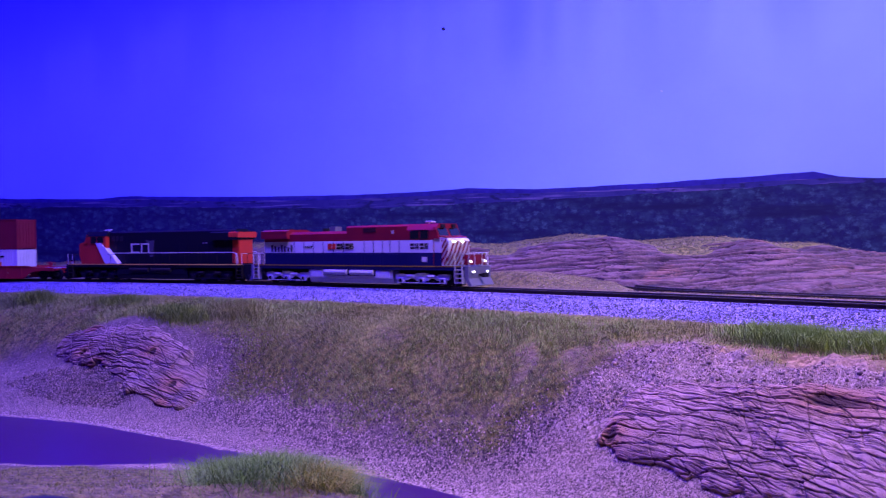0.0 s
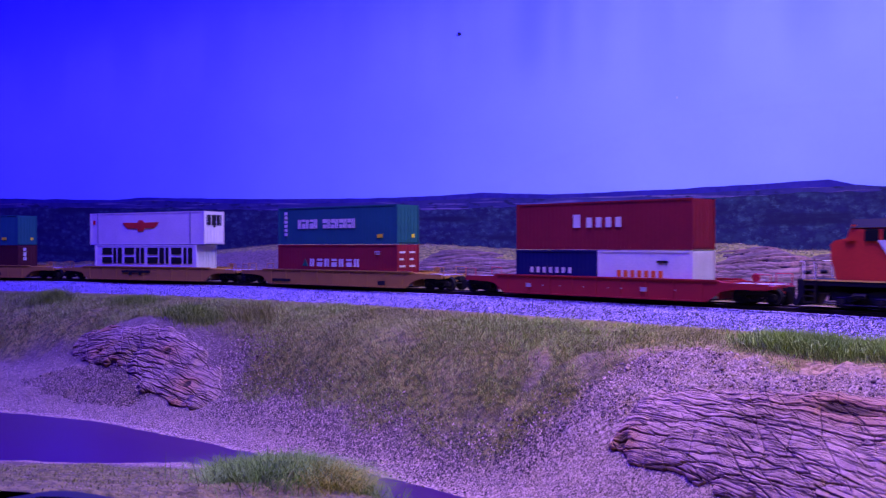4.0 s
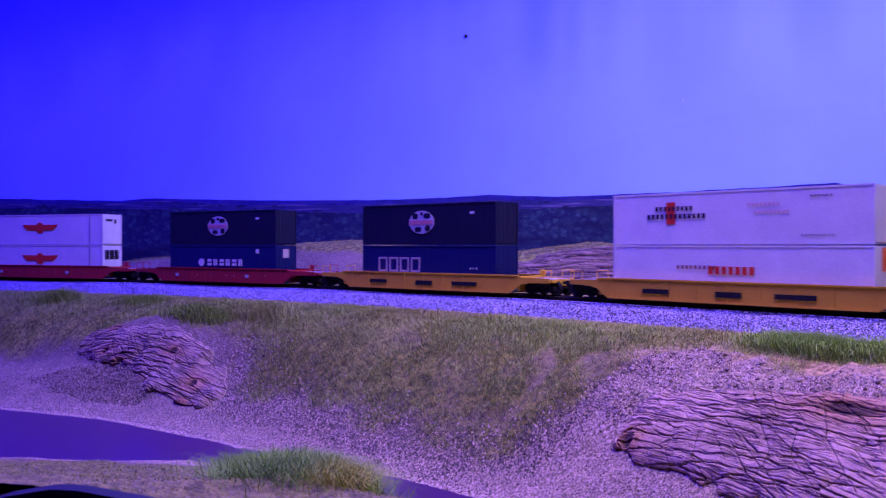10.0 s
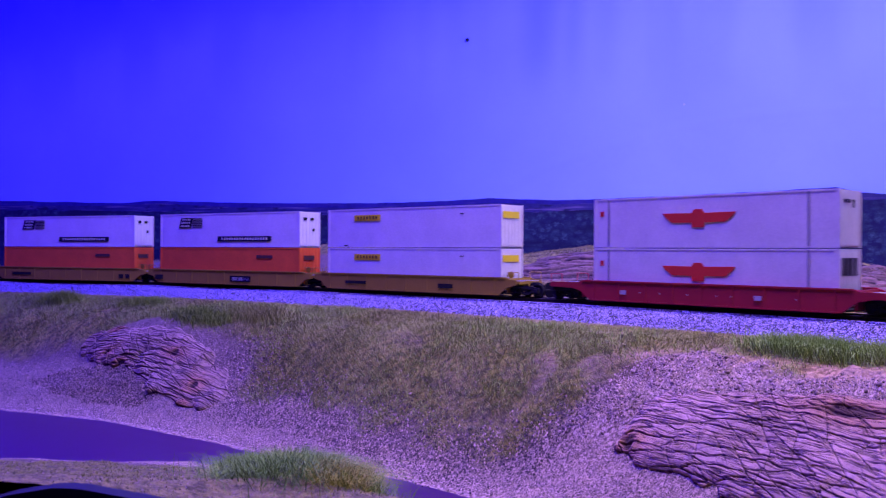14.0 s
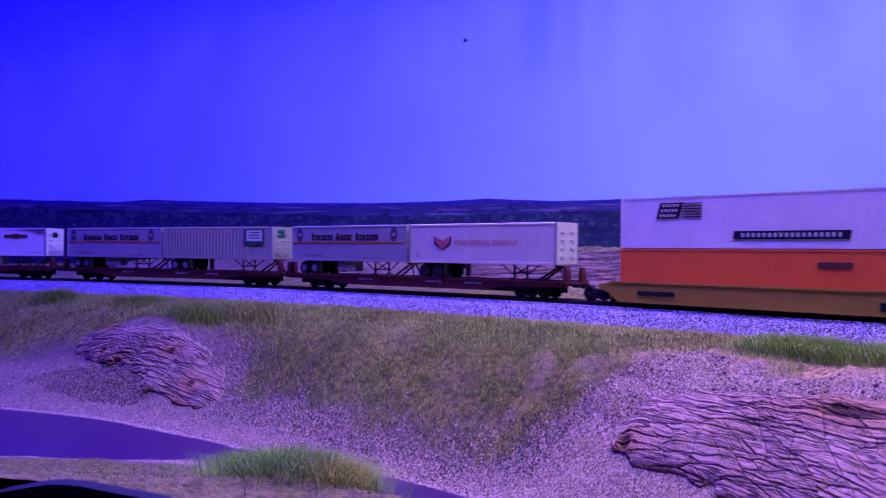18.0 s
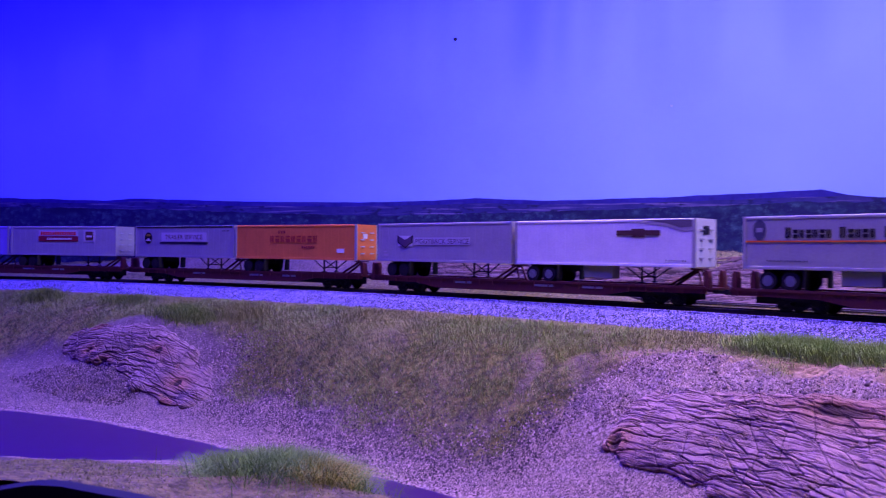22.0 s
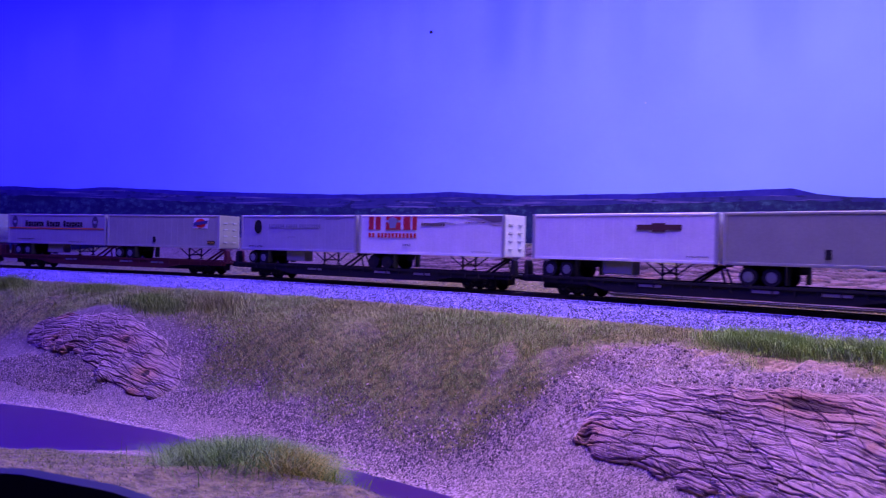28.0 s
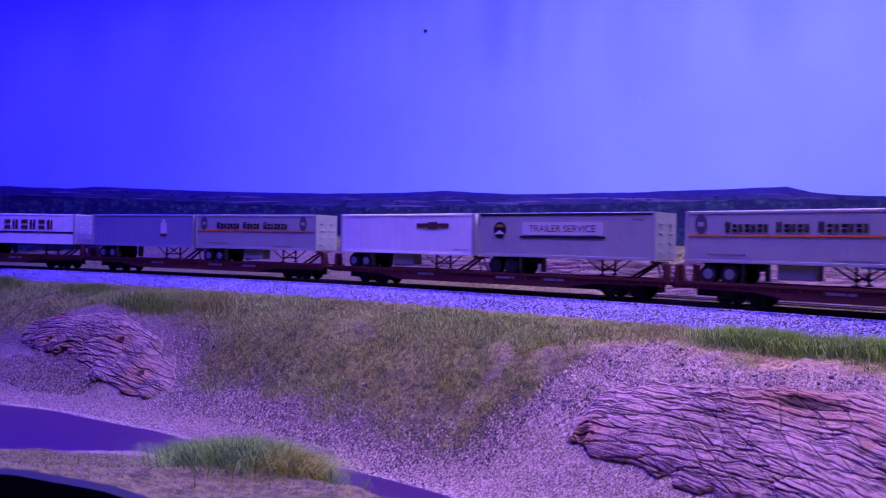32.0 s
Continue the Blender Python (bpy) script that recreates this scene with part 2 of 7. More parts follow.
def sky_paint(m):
    """Deeper paint high up, with the lamps' falloff to the upper left painted in, and two faint roller streaks running
    down from the top.
    """
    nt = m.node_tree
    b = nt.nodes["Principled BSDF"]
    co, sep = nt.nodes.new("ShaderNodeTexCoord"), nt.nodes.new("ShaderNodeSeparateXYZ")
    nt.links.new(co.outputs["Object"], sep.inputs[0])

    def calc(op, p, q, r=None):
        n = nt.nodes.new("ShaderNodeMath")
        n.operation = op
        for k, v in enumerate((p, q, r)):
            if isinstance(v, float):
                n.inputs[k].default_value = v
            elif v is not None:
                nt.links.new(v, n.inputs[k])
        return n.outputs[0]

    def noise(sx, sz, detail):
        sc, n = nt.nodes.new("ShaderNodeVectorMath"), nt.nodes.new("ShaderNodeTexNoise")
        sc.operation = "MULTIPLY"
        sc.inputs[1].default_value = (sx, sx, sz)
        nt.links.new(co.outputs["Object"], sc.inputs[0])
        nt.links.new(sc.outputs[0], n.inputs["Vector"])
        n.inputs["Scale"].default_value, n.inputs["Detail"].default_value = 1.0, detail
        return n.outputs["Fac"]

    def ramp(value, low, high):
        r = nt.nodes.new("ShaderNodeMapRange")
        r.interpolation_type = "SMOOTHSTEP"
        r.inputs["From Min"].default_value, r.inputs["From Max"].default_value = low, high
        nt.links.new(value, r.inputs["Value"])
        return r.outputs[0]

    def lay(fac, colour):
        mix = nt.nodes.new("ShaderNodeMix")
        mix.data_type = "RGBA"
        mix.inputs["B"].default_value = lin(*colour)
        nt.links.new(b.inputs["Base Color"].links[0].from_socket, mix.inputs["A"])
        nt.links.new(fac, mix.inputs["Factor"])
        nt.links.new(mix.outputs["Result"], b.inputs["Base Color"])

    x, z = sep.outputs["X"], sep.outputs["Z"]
    # the lean carries the light's falloff to the left into both layers
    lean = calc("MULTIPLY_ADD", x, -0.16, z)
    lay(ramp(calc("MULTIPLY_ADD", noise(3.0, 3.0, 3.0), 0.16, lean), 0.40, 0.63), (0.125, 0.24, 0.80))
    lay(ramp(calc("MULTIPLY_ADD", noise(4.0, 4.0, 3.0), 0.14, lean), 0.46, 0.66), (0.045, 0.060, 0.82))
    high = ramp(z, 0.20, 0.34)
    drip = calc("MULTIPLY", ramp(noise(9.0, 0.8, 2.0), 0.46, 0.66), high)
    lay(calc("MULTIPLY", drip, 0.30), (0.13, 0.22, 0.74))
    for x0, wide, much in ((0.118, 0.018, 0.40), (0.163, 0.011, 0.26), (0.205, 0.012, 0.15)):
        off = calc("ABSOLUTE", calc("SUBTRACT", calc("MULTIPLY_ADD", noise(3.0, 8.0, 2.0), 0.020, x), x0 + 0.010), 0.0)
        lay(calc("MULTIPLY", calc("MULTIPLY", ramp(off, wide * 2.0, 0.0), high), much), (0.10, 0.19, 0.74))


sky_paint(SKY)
RIDGE = surface("painted_ridge", (0.012, 0.010, 0.13), (0.026, 0.020, 0.20), rough=0.95, scale=120, big=12, bump=0)
FIELDS = surface("painted_fields", (0.014, 0.015, 0.095), (0.035, 0.033, 0.13), rough=0.95, scale=60, big=9, bump=0)
WOODS = surface("painted_woods", (0.003, 0.004, 0.040), (0.007, 0.011, 0.060), rough=0.95, scale=170, big=30, bump=0)


def crowns(m, size, tall, colour, much, hue):
    """Rounded tree crowns painted dab by dab, each of its own strength, lighter at the heart."""
    nt = m.node_tree
    b = nt.nodes["Principled BSDF"]
    co, sc, warp, add, n = (nt.nodes.new(k) for k in ("ShaderNodeTexCoord", "ShaderNodeVectorMath", "ShaderNodeTexNoise", "ShaderNodeVectorMath", "ShaderNodeTexVoronoi"))
    sc.operation, add.operation = "MULTIPLY", "MULTIPLY_ADD"
    sc.inputs[1].default_value = (size, size, tall)
    nt.links.new(co.outputs["Object"], sc.inputs[0])
    nt.links.new(sc.outputs[0], warp.inputs["Vector"])
    warp.inputs["Scale"].default_value, warp.inputs["Detail"].default_value = 2.5, 4.0
    nt.links.new(warp.outputs["Color"], add.inputs[0])
    add.inputs[1].default_value = (1.5, 1.5, 1.5)
    nt.links.new(sc.outputs[0], add.inputs[2])
    n.inputs["Scale"].default_value = 1.0
    nt.links.new(add.outputs[0], n.inputs["Vector"])
    heart, own, mul, sep = nt.nodes.new("ShaderNodeMapRange"), nt.nodes.new("ShaderNodeMapRange"), nt.nodes.new("ShaderNodeMath"), nt.nodes.new("ShaderNodeSeparateColor")
    heart.inputs["From Min"].default_value, heart.inputs["From Max"].default_value = 0.62, 0.05
    nt.links.new(n.outputs["Distance"], heart.inputs["Value"])
    nt.links.new(n.outputs["Color"], sep.inputs[0])
    own.inputs["From Min"].default_value, own.inputs["To Max"].default_value = hue, much
    nt.links.new(sep.outputs[0], own.inputs["Value"])
    mul.operation = "MULTIPLY"
    nt.links.new(heart.outputs[0], mul.inputs[0])
    nt.links.new(own.outputs[0], mul.inputs[1])
    mix = nt.nodes.new("ShaderNodeMix")
    mix.data_type = "RGBA"
    mix.inputs["B"].default_value = lin(*colour)
    nt.links.new(b.inputs["Base Color"].links[0].from_socket, mix.inputs["A"])
    nt.links.new(mul.outputs[0], mix.inputs["Factor"])
    nt.links.new(mix.outputs["Result"], b.inputs["Base Color"])


crowns(WOODS, 50, 80, (0.019, 0.050, 0.075), 1.0, -0.3)
crowns(WOODS, 105, 165, (0.048, 0.105, 0.115), 1.0, 0.0)


def dabs(m, stretch, low, high, colour, detail=3.0):
    """Brush dabs of a further colour over a painted board, stretched along x, y and z."""
    nt = m.node_tree
    b = nt.nodes["Principled BSDF"]
    co, sc, n = nt.nodes.new("ShaderNodeTexCoord"), nt.nodes.new("ShaderNodeVectorMath"), nt.nodes.new("ShaderNodeTexNoise")
    sc.operation = "MULTIPLY"
    sc.inputs[1].default_value = stretch
    nt.links.new(co.outputs["Object"], sc.inputs[0])
    nt.links.new(sc.outputs[0], n.inputs["Vector"])
    n.inputs["Scale"].default_value, n.inputs["Detail"].default_value = 1.0, detail
    r = nt.nodes.new("ShaderNodeMapRange")
    r.inputs["From Min"].default_value, r.inputs["From Max"].default_value = low, high
    nt.links.new(n.outputs["Fac"], r.inputs["Value"])
    mix = nt.nodes.new("ShaderNodeMix")
    mix.data_type = "RGBA"
    mix.inputs["B"].default_value = lin(*colour)
    nt.links.new(b.inputs["Base Color"].links[0].from_socket, mix.inputs["A"])
    nt.links.new(r.outputs[0], mix.inputs["Factor"])
    nt.links.new(mix.outputs["Result"], b.inputs["Base Color"])


dabs(RIDGE, (20, 20, 160), 0.56, 0.72, (0.045, 0.035, 0.17))
dabs(FIELDS, (11, 11, 320), 0.55, 0.66, (0.16, 0.12, 0.22))
dabs(FIELDS, (60, 60, 160), 0.56, 0.66, (0.008, 0.012, 0.05))
dabs(WOODS, (7, 7, 60), 0.50, 0.66, (0.003, 0.004, 0.034), 4.0)
BLACK = surface("black_board", (0.008, 0.009, 0.010), (0.014, 0.015, 0.016), rough=0.6, scale=200, bump=0.1)
ROOM = surface("room_paint", (0.10, 0.10, 0.11), (0.14, 0.14, 0.15), rough=0.9, scale=20, big=2, bump=0.05)

# ---- helpers for shapes ----


def mesh_of(name, verts, faces, smooth=False):
    me = bpy.data.meshes.new(name)
    me.from_pydata([tuple(v) for v in verts], [], [tuple(f) for f in faces])
    if smooth:
        me.polygons.foreach_set("use_smooth", [True] * len(me.polygons))
    me.update()
    return me


def quads_mesh(name, co, loops, sides):
    """A large mesh from numpy arrays: coordinates and faces of equal size."""
    me = bpy.data.meshes.new(name)
    count = len(loops) // sides
    me.vertices.add(len(co))
    me.vertices.foreach_set("co", np.asarray(co, np.float32).ravel())
    me.loops.add(len(loops))
    me.loops.foreach_set("vertex_index", np.asarray(loops, np.int32).ravel())
    me.polygons.add(count)
    me.polygons.foreach_set("loop_start", np.arange(0, len(loops), sides, dtype=np.int32))
    me.update(calc_edges=True)
    return me


class Shape:
    """Gathers boxes, tubes and prisms into one mesh."""

    def __init__(self):
        self.v, self.f = [], []

    def add(self, verts, faces):
        k = len(self.v)
        self.v += [tuple(v) for v in verts]
        self.f += [tuple(i + k for i in f) for f in faces]
        return self

    def box(self, x0, x1, y0, y1, z0, z1, c=0.0):
        """A box; c chamfers its four long edges along x and its ends' corners in plan."""
        if c <= 0:
            v = [(x, y, z) for x in (x0, x1) for y in (y0, y1) for z in (z0, z1)]
            return self.add(v, [(0, 1, 3, 2), (4, 6, 7, 5), (0, 4, 5, 1), (2, 3, 7, 6), (0, 2, 6, 4), (1, 5, 7, 3)])
        ring = [(y0 + c, z0), (y1 - c, z0), (y1, z0 + c), (y1, z1 - c), (y1 - c, z1), (y0 + c, z1), (y0, z1 - c), (y0, z0 + c)]
        return self.prism(ring, x0, x1)

    def prism(self, ring, x0, x1):
        """A (y, z) outline drawn out along x."""
        n = len(ring)
        v = [(x0, y, z) for y, z in ring] + [(x1, y, z) for y, z in ring]
        f = [(i, (i + 1) % n, n + (i + 1) % n, n + i) for i in range(n)]
        return self.add(v, f + [tuple(range(n))[::-1], tuple(range(n, 2 * n))])

    def slab(self, ring, y0, y1):
        """An (x, z) outline drawn out along y."""
        n = len(ring)
        v = [(x, y0, z) for x, z in ring] + [(x, y1, z) for x, z in ring]
        f = [(i, (i + 1) % n, n + (i + 1) % n, n + i) for i in range(n)]
        return self.add(v, f + [tuple(range(n))[::-1], tuple(range(n, 2 * n))])

    def tube(self, a, b, r, sides=6):
        a, b = Vector(a), Vector(b)
        q = (b - a).to_track_quat("Z", "Y")
        ring = [q @ Vector((r * math.cos(2 * math.pi * i / sides), r * math.sin(2 * math.pi * i / sides), 0)) for i in range(sides)]
        v = [a + p for p in ring] + [b + p for p in ring]
        f = [(i, (i + 1) % sides, sides + (i + 1) % sides, sides + i) for i in range(sides)]
        return self.add(v, f + [tuple(range(sides))[::-1], tuple(range(sides, 2 * sides))])

    def lathe(self, x, z, profile, y, sides=16):
        """Rings (y offset, radius) round an axle along y at (x, z)."""
        v, f = [], []
        for dy, r in profile:
            v += [(x + r * math.cos(2 * math.pi * i / sides), y + dy, z + r * math.sin(2 * math.pi * i / sides)) for i in range(sides)]
        for k in range(len(profile) - 1):
            f += [(k * sides + i, k * sides + (i + 1) % sides, (k + 1) * sides + (i + 1) % sides, (k + 1) * sides + i) for i in range(sides)]
        f += [tuple(range(sides))[::-1], tuple(range((len(profile) - 1) * sides, len(profile) * sides))]
        return self.add(v, f)

    def mesh(self, name):
        me = mesh_of(name, self.v, self.f)
        bm = bmesh.new()
        bm.from_mesh(me)
        bmesh.ops.recalc_face_normals(bm, faces=bm.faces)
        bm.to_mesh(me)
        bm.free()
        return me


def part(name, shape, material, parent, label="", at=None):
    """Links a shape or mesh as one object under a thing or a part."""
    me = shape.mesh(name) if isinstance(shape, Shape) else shape
    if not me.materials:
        me.materials.append(material)
    ob = new(name, me)
    ob.parent = parent
    if at is not None:
        ob.matrix_basis = at
    return tagged(ob, label)


def thing(name, label, category, group=""):
    return tagged(new(name), label, category, group)


# ---- the line of the track ----
TRACK_X, TRACK_Y, TRACK_A, BEND, EASE = 0.14183, 0.59150, -0.79455, -0.43119, 0.45317
S_LEFT, S_RIGHT, STEP = -0.85, 0.45, 0.0025


def lay_line():
    s = np.arange(-9.0, 9.0, STEP)
    mid = np.clip(s, S_LEFT, S_RIGHT)
    a = TRACK_A + BEND * mid + EASE * mid ** 2 / 2
    x = np.concatenate([[0], np.cumsum((np.cos(a[1:]) + np.cos(a[:-1])) / 2 * STEP)])
    y = np.concatenate([[0], np.cumsum((np.sin(a[1:]) + np.sin(a[:-1])) / 2 * STEP)])
    k = int(round(9.0 / STEP))
    return s, x - x[k] + TRACK_X, y - y[k] + TRACK_Y, a


LINE_S, LINE_X, LINE_Y, LINE_A = lay_line()


def on_track(s, n=0.0):
    """The place at s metres along the track and n to its near side, and the heading."""
    x, y, a = (np.interp(s, LINE_S, v) for v in (LINE_X, LINE_Y, LINE_A))
    return x + n * np.sin(a), y - n * np.cos(a), a


def along(x, y):
    """s and n of points near the visible stretch."""
    x, y = np.asarray(x, float), np.asarray(y, float)
    pick = np.arange(np.searchsorted(LINE_S, -1.8), np.searchsorted(LINE_S, 1.6), 4)
    tx, ty, ts = LINE_X[pick], LINE_Y[pick], LINE_S[pick]
    s, n = np.empty(x.shape), np.empty(x.shape)
    for i in range(0, x.size, 4000):
        px, py = x.flat[i:i + 4000], y.flat[i:i + 4000]
        k = ((px[:, None] - tx) ** 2 + (py[:, None] - ty) ** 2).argmin(1)
        a = LINE_A[pick][k]
        dx, dy = px - tx[k], py - ty[k]
        s.flat[i:i + 4000] = ts[k] + dx * np.cos(a) + dy * np.sin(a)
        n.flat[i:i + 4000] = dx * np.sin(a) - dy * np.cos(a)
    return s, n


# ---- the lie of the land ----
def smooth(a, b, x):
    t = np.clip((x - a) / (b - a), 0, 1)
    return t * t * (3 - 2 * t)


def wobble(x, y, scale, seed):
    """Smooth value noise on a lattice, from -1 to 1."""
    rng = np.random.RandomState(seed)
    table = rng.rand(64, 64) * 2 - 1
    u, v = np.asarray(x) * scale, np.asarray(y) * scale
    i, j = np.floor(u).astype(int), np.floor(v).astype(int)
    fu, fv = u - i, v - j
    fu, fv = fu * fu * (3 - 2 * fu), fv * fv * (3 - 2 * fv)
    g = lambda p, q: table[p % 64, q % 64]
    return (g(i, j) * (1 - fu) + g(i + 1, j) * fu) * (1 - fv) + (g(i, j + 1) * (1 - fu) + g(i + 1, j + 1) * fu) * fv


SLOPE_N = (0, 0.040, 0.047, 0.090, 0.112, 0.128, 0.150, 0.171, 0.195, 0.222, 0.26, 0.80)
SLOPE_Z = (-0.006, -0.0115, -0.0125, -0.0165, -0.0205, -0.0265, -0.0430, -0.0640, -0.0755, -0.0820, -0.090, -0.094)
WATER_Z = -0.082


def near_shore(x):
    return np.interp(x, (-1.2, -0.25, -0.18, -0.14, -0.10, -0.06, -0.03, 0.0, 0.10, 0.3), (0.50, 0.494, 0.484, 0.488, 0.468, 0.440, 0.405, 0.37, 0.30, 0.22))


def shore_n(s):
    return np.interp(s, (-0.70, -0.41, -0.31, -0.22, -0.15, -0.054, 0.04, 0.20), (0.275, 0.261, 0.242, 0.237, 0.236, 0.220, 0.212, 0.21))


def turf_n(s):
    """How far down the slope the dry grass reaches."""
    return np.interp(s, (-0.75, -0.52, -0.46, -0.42, -0.30, -0.262, -0.238, -0.20, -0.06, -0.005, 0.025, 0.048, 0.056, 0.062, 0.076, 0.10, 0.19, 0.4),
                     (0.162, 0.158, 0.148, 0.130, 0.130, 0.136, 0.165, 0.175, 0.179, 0.183, 0.173, 0.161, 0.147, 0.133, 0.117, 0.101, 0.097, 0.092))


def bare(s, n):
    """Pinkish bare patches among the grass, towards the large rock."""
    return 0.8 * smooth(0.25, 0.75, wobble(s, n, 30, 61) + 0.5 * wobble(s, n, 75, 62)) * smooth(-0.06, 0.02, s) * smooth(0.06, 0.075, n) + np.clip(0.62 + 0.5 * wobble(s, n, 45, 66), 0, 1) * np.exp(-((s - 0.066) / 0.046) ** 2) * smooth(0.050, 0.085, n)


def clay(s, n):
    """Tan bare soil below the green tufts, and thinly among the grass beside the large rock."""
    n = n + 0.004 * wobble(s, n, 50, 29)
    strip = smooth(0.09, 0.13, s) * smooth(0.080, 0.090, n) * smooth(0.116, 0.104, n)
    return np.maximum(strip, 0.7 * np.clip(bare(s, n), 0, 1) * smooth(0.140, 0.115, n))


def crest(x):
    return np.interp(x, (-0.9, -0.45, -0.385, -0.28, -0.17, -0.11, 0.0, 0.084, 0.14, 0.18, 0.23, 0.30, 0.325, 0.35, 0.39, 0.43, 0.50),
                     (0.004, 0.012, 0.019, 0.029, 0.038, 0.042, 0.034, 0.029, 0.035, 0.040, 0.029, 0.036, 0.029, 0.0285, 0.021, 0.006, -0.010))


def blob(s, n, s0, n0, ls, ln):
    return 1 - ((s - s0) / ls) ** 2 - ((n - n0) / ln) ** 2


def apron(s, n):
    """Coarse dark gravel below the small rock."""
    return np.clip(blob(s, n, -0.385, 0.203, 0.090, 0.024) * 2 + 0.5 * wobble(s, n, 70, 38), 0, 1)


def ground_height(x, y, s=None, n=None, crumbs=1.0):
    x, y = np.asarray(x, float), np.asarray(y, float)
    if s is None:
        s, n = along(x, y)
    out = 0.030 * np.exp(-((s + 0.36) / 0.085) ** 2) * smooth(0.08, 0.15, n) + 0.010 * np.exp(-((s - 0.17) / 0.09) ** 2) * smooth(0.08, 0.13, n)
    low = smooth(0.164, 0.236, n)
    m = n - out * 0.6 * (1 - low) - (shore_n(s) - 0.222) * low
    near = sum(np.interp(m + d, SLOPE_N, SLOPE_Z) for d in (-0.008, -0.004, 0, 0.004, 0.008)) / 5
    bank = WATER_Z + np.minimum((near_shore(x) - y) * np.interp(x, (-0.14, -0.08, -0.03, 0.02), (0.205, 0.25, 0.34, 0.40)), np.interp(x, (-0.12, -0.07), (0.050, 0.039)))
    near = np.where(n > 0.2, np.maximum(near, bank), near)
    top = np.interp(x, (-0.5, -0.1, 0.18, 0.35), (0.15, 0.17, 0.26, 0.33))
    foot = np.interp(x, (-0.5, 0.0, 0.2), (0.055, 0.075, 0.095))
    far = -0.006 + (crest(x) + 0.006) * smooth(foot, top, -n)
    end = np.interp(s, (-0.075, -0.025), (0.090, 0.037))
    far = far + 0.0048 * smooth(0.0165, 0.022, -n) * smooth(end + 0.004, end - 0.002, -n)
    far = far + 0.0115 * np.exp(-((s + 0.150) / 0.062) ** 2) * smooth(0.030, 0.055, -n) * smooth(0.115, 0.075, -n)
    z = np.where(n > 0, near, far)
    rough = smooth(0.05, 0.10, np.abs(n)) * (1 - 0.75 * np.exp(-((z - WATER_Z) / 0.006) ** 2))
    z = z + rough * (0.0022 * wobble(x, y, 22, 1) + 0.0012 * wobble(x, y, 61, 2) + 0.0006 * wobble(x, y, 170, 3))
    crumb = smooth(-0.004, 0.008, n - turf_n(s)) * smooth(0.165, 0.150, n) * (s > 0.04) + 0.7 * np.clip(blob(s, n, -0.36, 0.18, 0.14, 0.05), 0, 1)
    return z + crumbs * crumb * (0.0026 * wobble(x, y, 95, 4) + 0.0014 * wobble(x, y, 210, 5))


def grid_mesh(name, xs, ys, height):
    gx, gy = np.meshgrid(xs, ys)
    gz = height(gx, gy)
    w, h = len(xs), len(ys)
    i = np.arange((h - 1) * (w - 1))
    a = i // (w - 1) * w + i % (w - 1)
    loops = np.stack([a, a + 1, a + w + 1, a + w], 1).ravel()
    me = quads_mesh(name, np.stack([gx.ravel(), gy.ravel(), gz.ravel()], 1), loops, 4)
    me.polygons.foreach_set("use_smooth", [True] * len(me.polygons))
    return me


def attribute(me, name, values):
    at = me.attributes.new(name, "FLOAT", "POINT")
    at.data.foreach_set("value", np.asarray(values, np.float32).ravel())


XS = np.concatenate([np.arange(-1.15, -0.46, 0.005), np.arange(-0.46, 0.34, 0.0022), np.arange(0.34, 1.0, 0.005)])
YS = np.concatenate([np.arange(0.254, 0.74, 0.0022), np.arange(0.74, 1.62, 0.005)])
ground_me = grid_mesh("ground", XS, YS, ground_height)
gx, gy = np.meshgrid(XS, YS)
gs, gn = along(gx, gy)
gz = ground_height(gx, gy, gs, gn)
turf = smooth(0.016, -0.010, gn - turf_n(gs) + 0.010 * wobble(gs, gn, 34, 21) + 0.005 * wobble(gs, gn, 120, 26)) * smooth(0.040, 0.052, gn) * np.clip(1.25 + 0.5 * wobble(gs, gn, 24, 22) + 0.4 * wobble(gs, gn, 80, 23) - bare(gs, gn), 0, 1)
turf = np.maximum(turf, (gn > 0.25) * smooth(-0.076, -0.070, gz + 0.004 * wobble(gx, gy, 40, 24)) * 0.8)
turf = np.maximum(turf, (gn < -0.14) * smooth(0.40, 0.65, gz / np.maximum(crest(gx), 0.004)) * 0.9)
sand = smooth(-0.0760, -0.0792, gz + 0.0015 * wobble(gx, gy, 60, 25)) * (gn > 0.15)
strip = smooth(-0.024, -0.032, gn) * smooth(-0.112, -0.090, gn)
turf = np.maximum(turf, 0.7 * strip)
sand = sand * (1 - apron(gs, gn))
sand = np.maximum(sand, smooth(0.02, 0.06, gs) * smooth(0.135, 0.155, gn))
sand = np.maximum(sand, 0.8 * smooth(0.06, 0.10, gs) * smooth(0.088, 0.098, gn + 0.004 * wobble(gs, gn, 50, 29)))
sand = np.maximum(sand, (gn < -0.02) * smooth(0.004, -0.002, gz) * (1 - strip))
attribute(ground_me, "turf", turf)
attribute(ground_me, "sand", sand)
attribute(ground_me, "clay", clay(gs, gn))
ground_me.materials.append(EARTH)
tagged(new("ground", ground_me), "tan earth and gravel scenery slope of a model landscape", "ground", kind="structure")

# ---- river, backdrop, room ----
water = mesh_of("river", [(-1.15, 0.20, WATER_Z), (0.25, 0.20, WATER_Z), (0.25, 0.80, WATER_Z), (-1.15, 0.80, WATER_Z)], [(0, 1, 2, 3)])
water.materials.append(WATER)
tagged(new("river", water), "still dark violet river of poured resin", "water", kind="structure")

BACK_Y, BACK_SLOPE = 1.22, -0.30


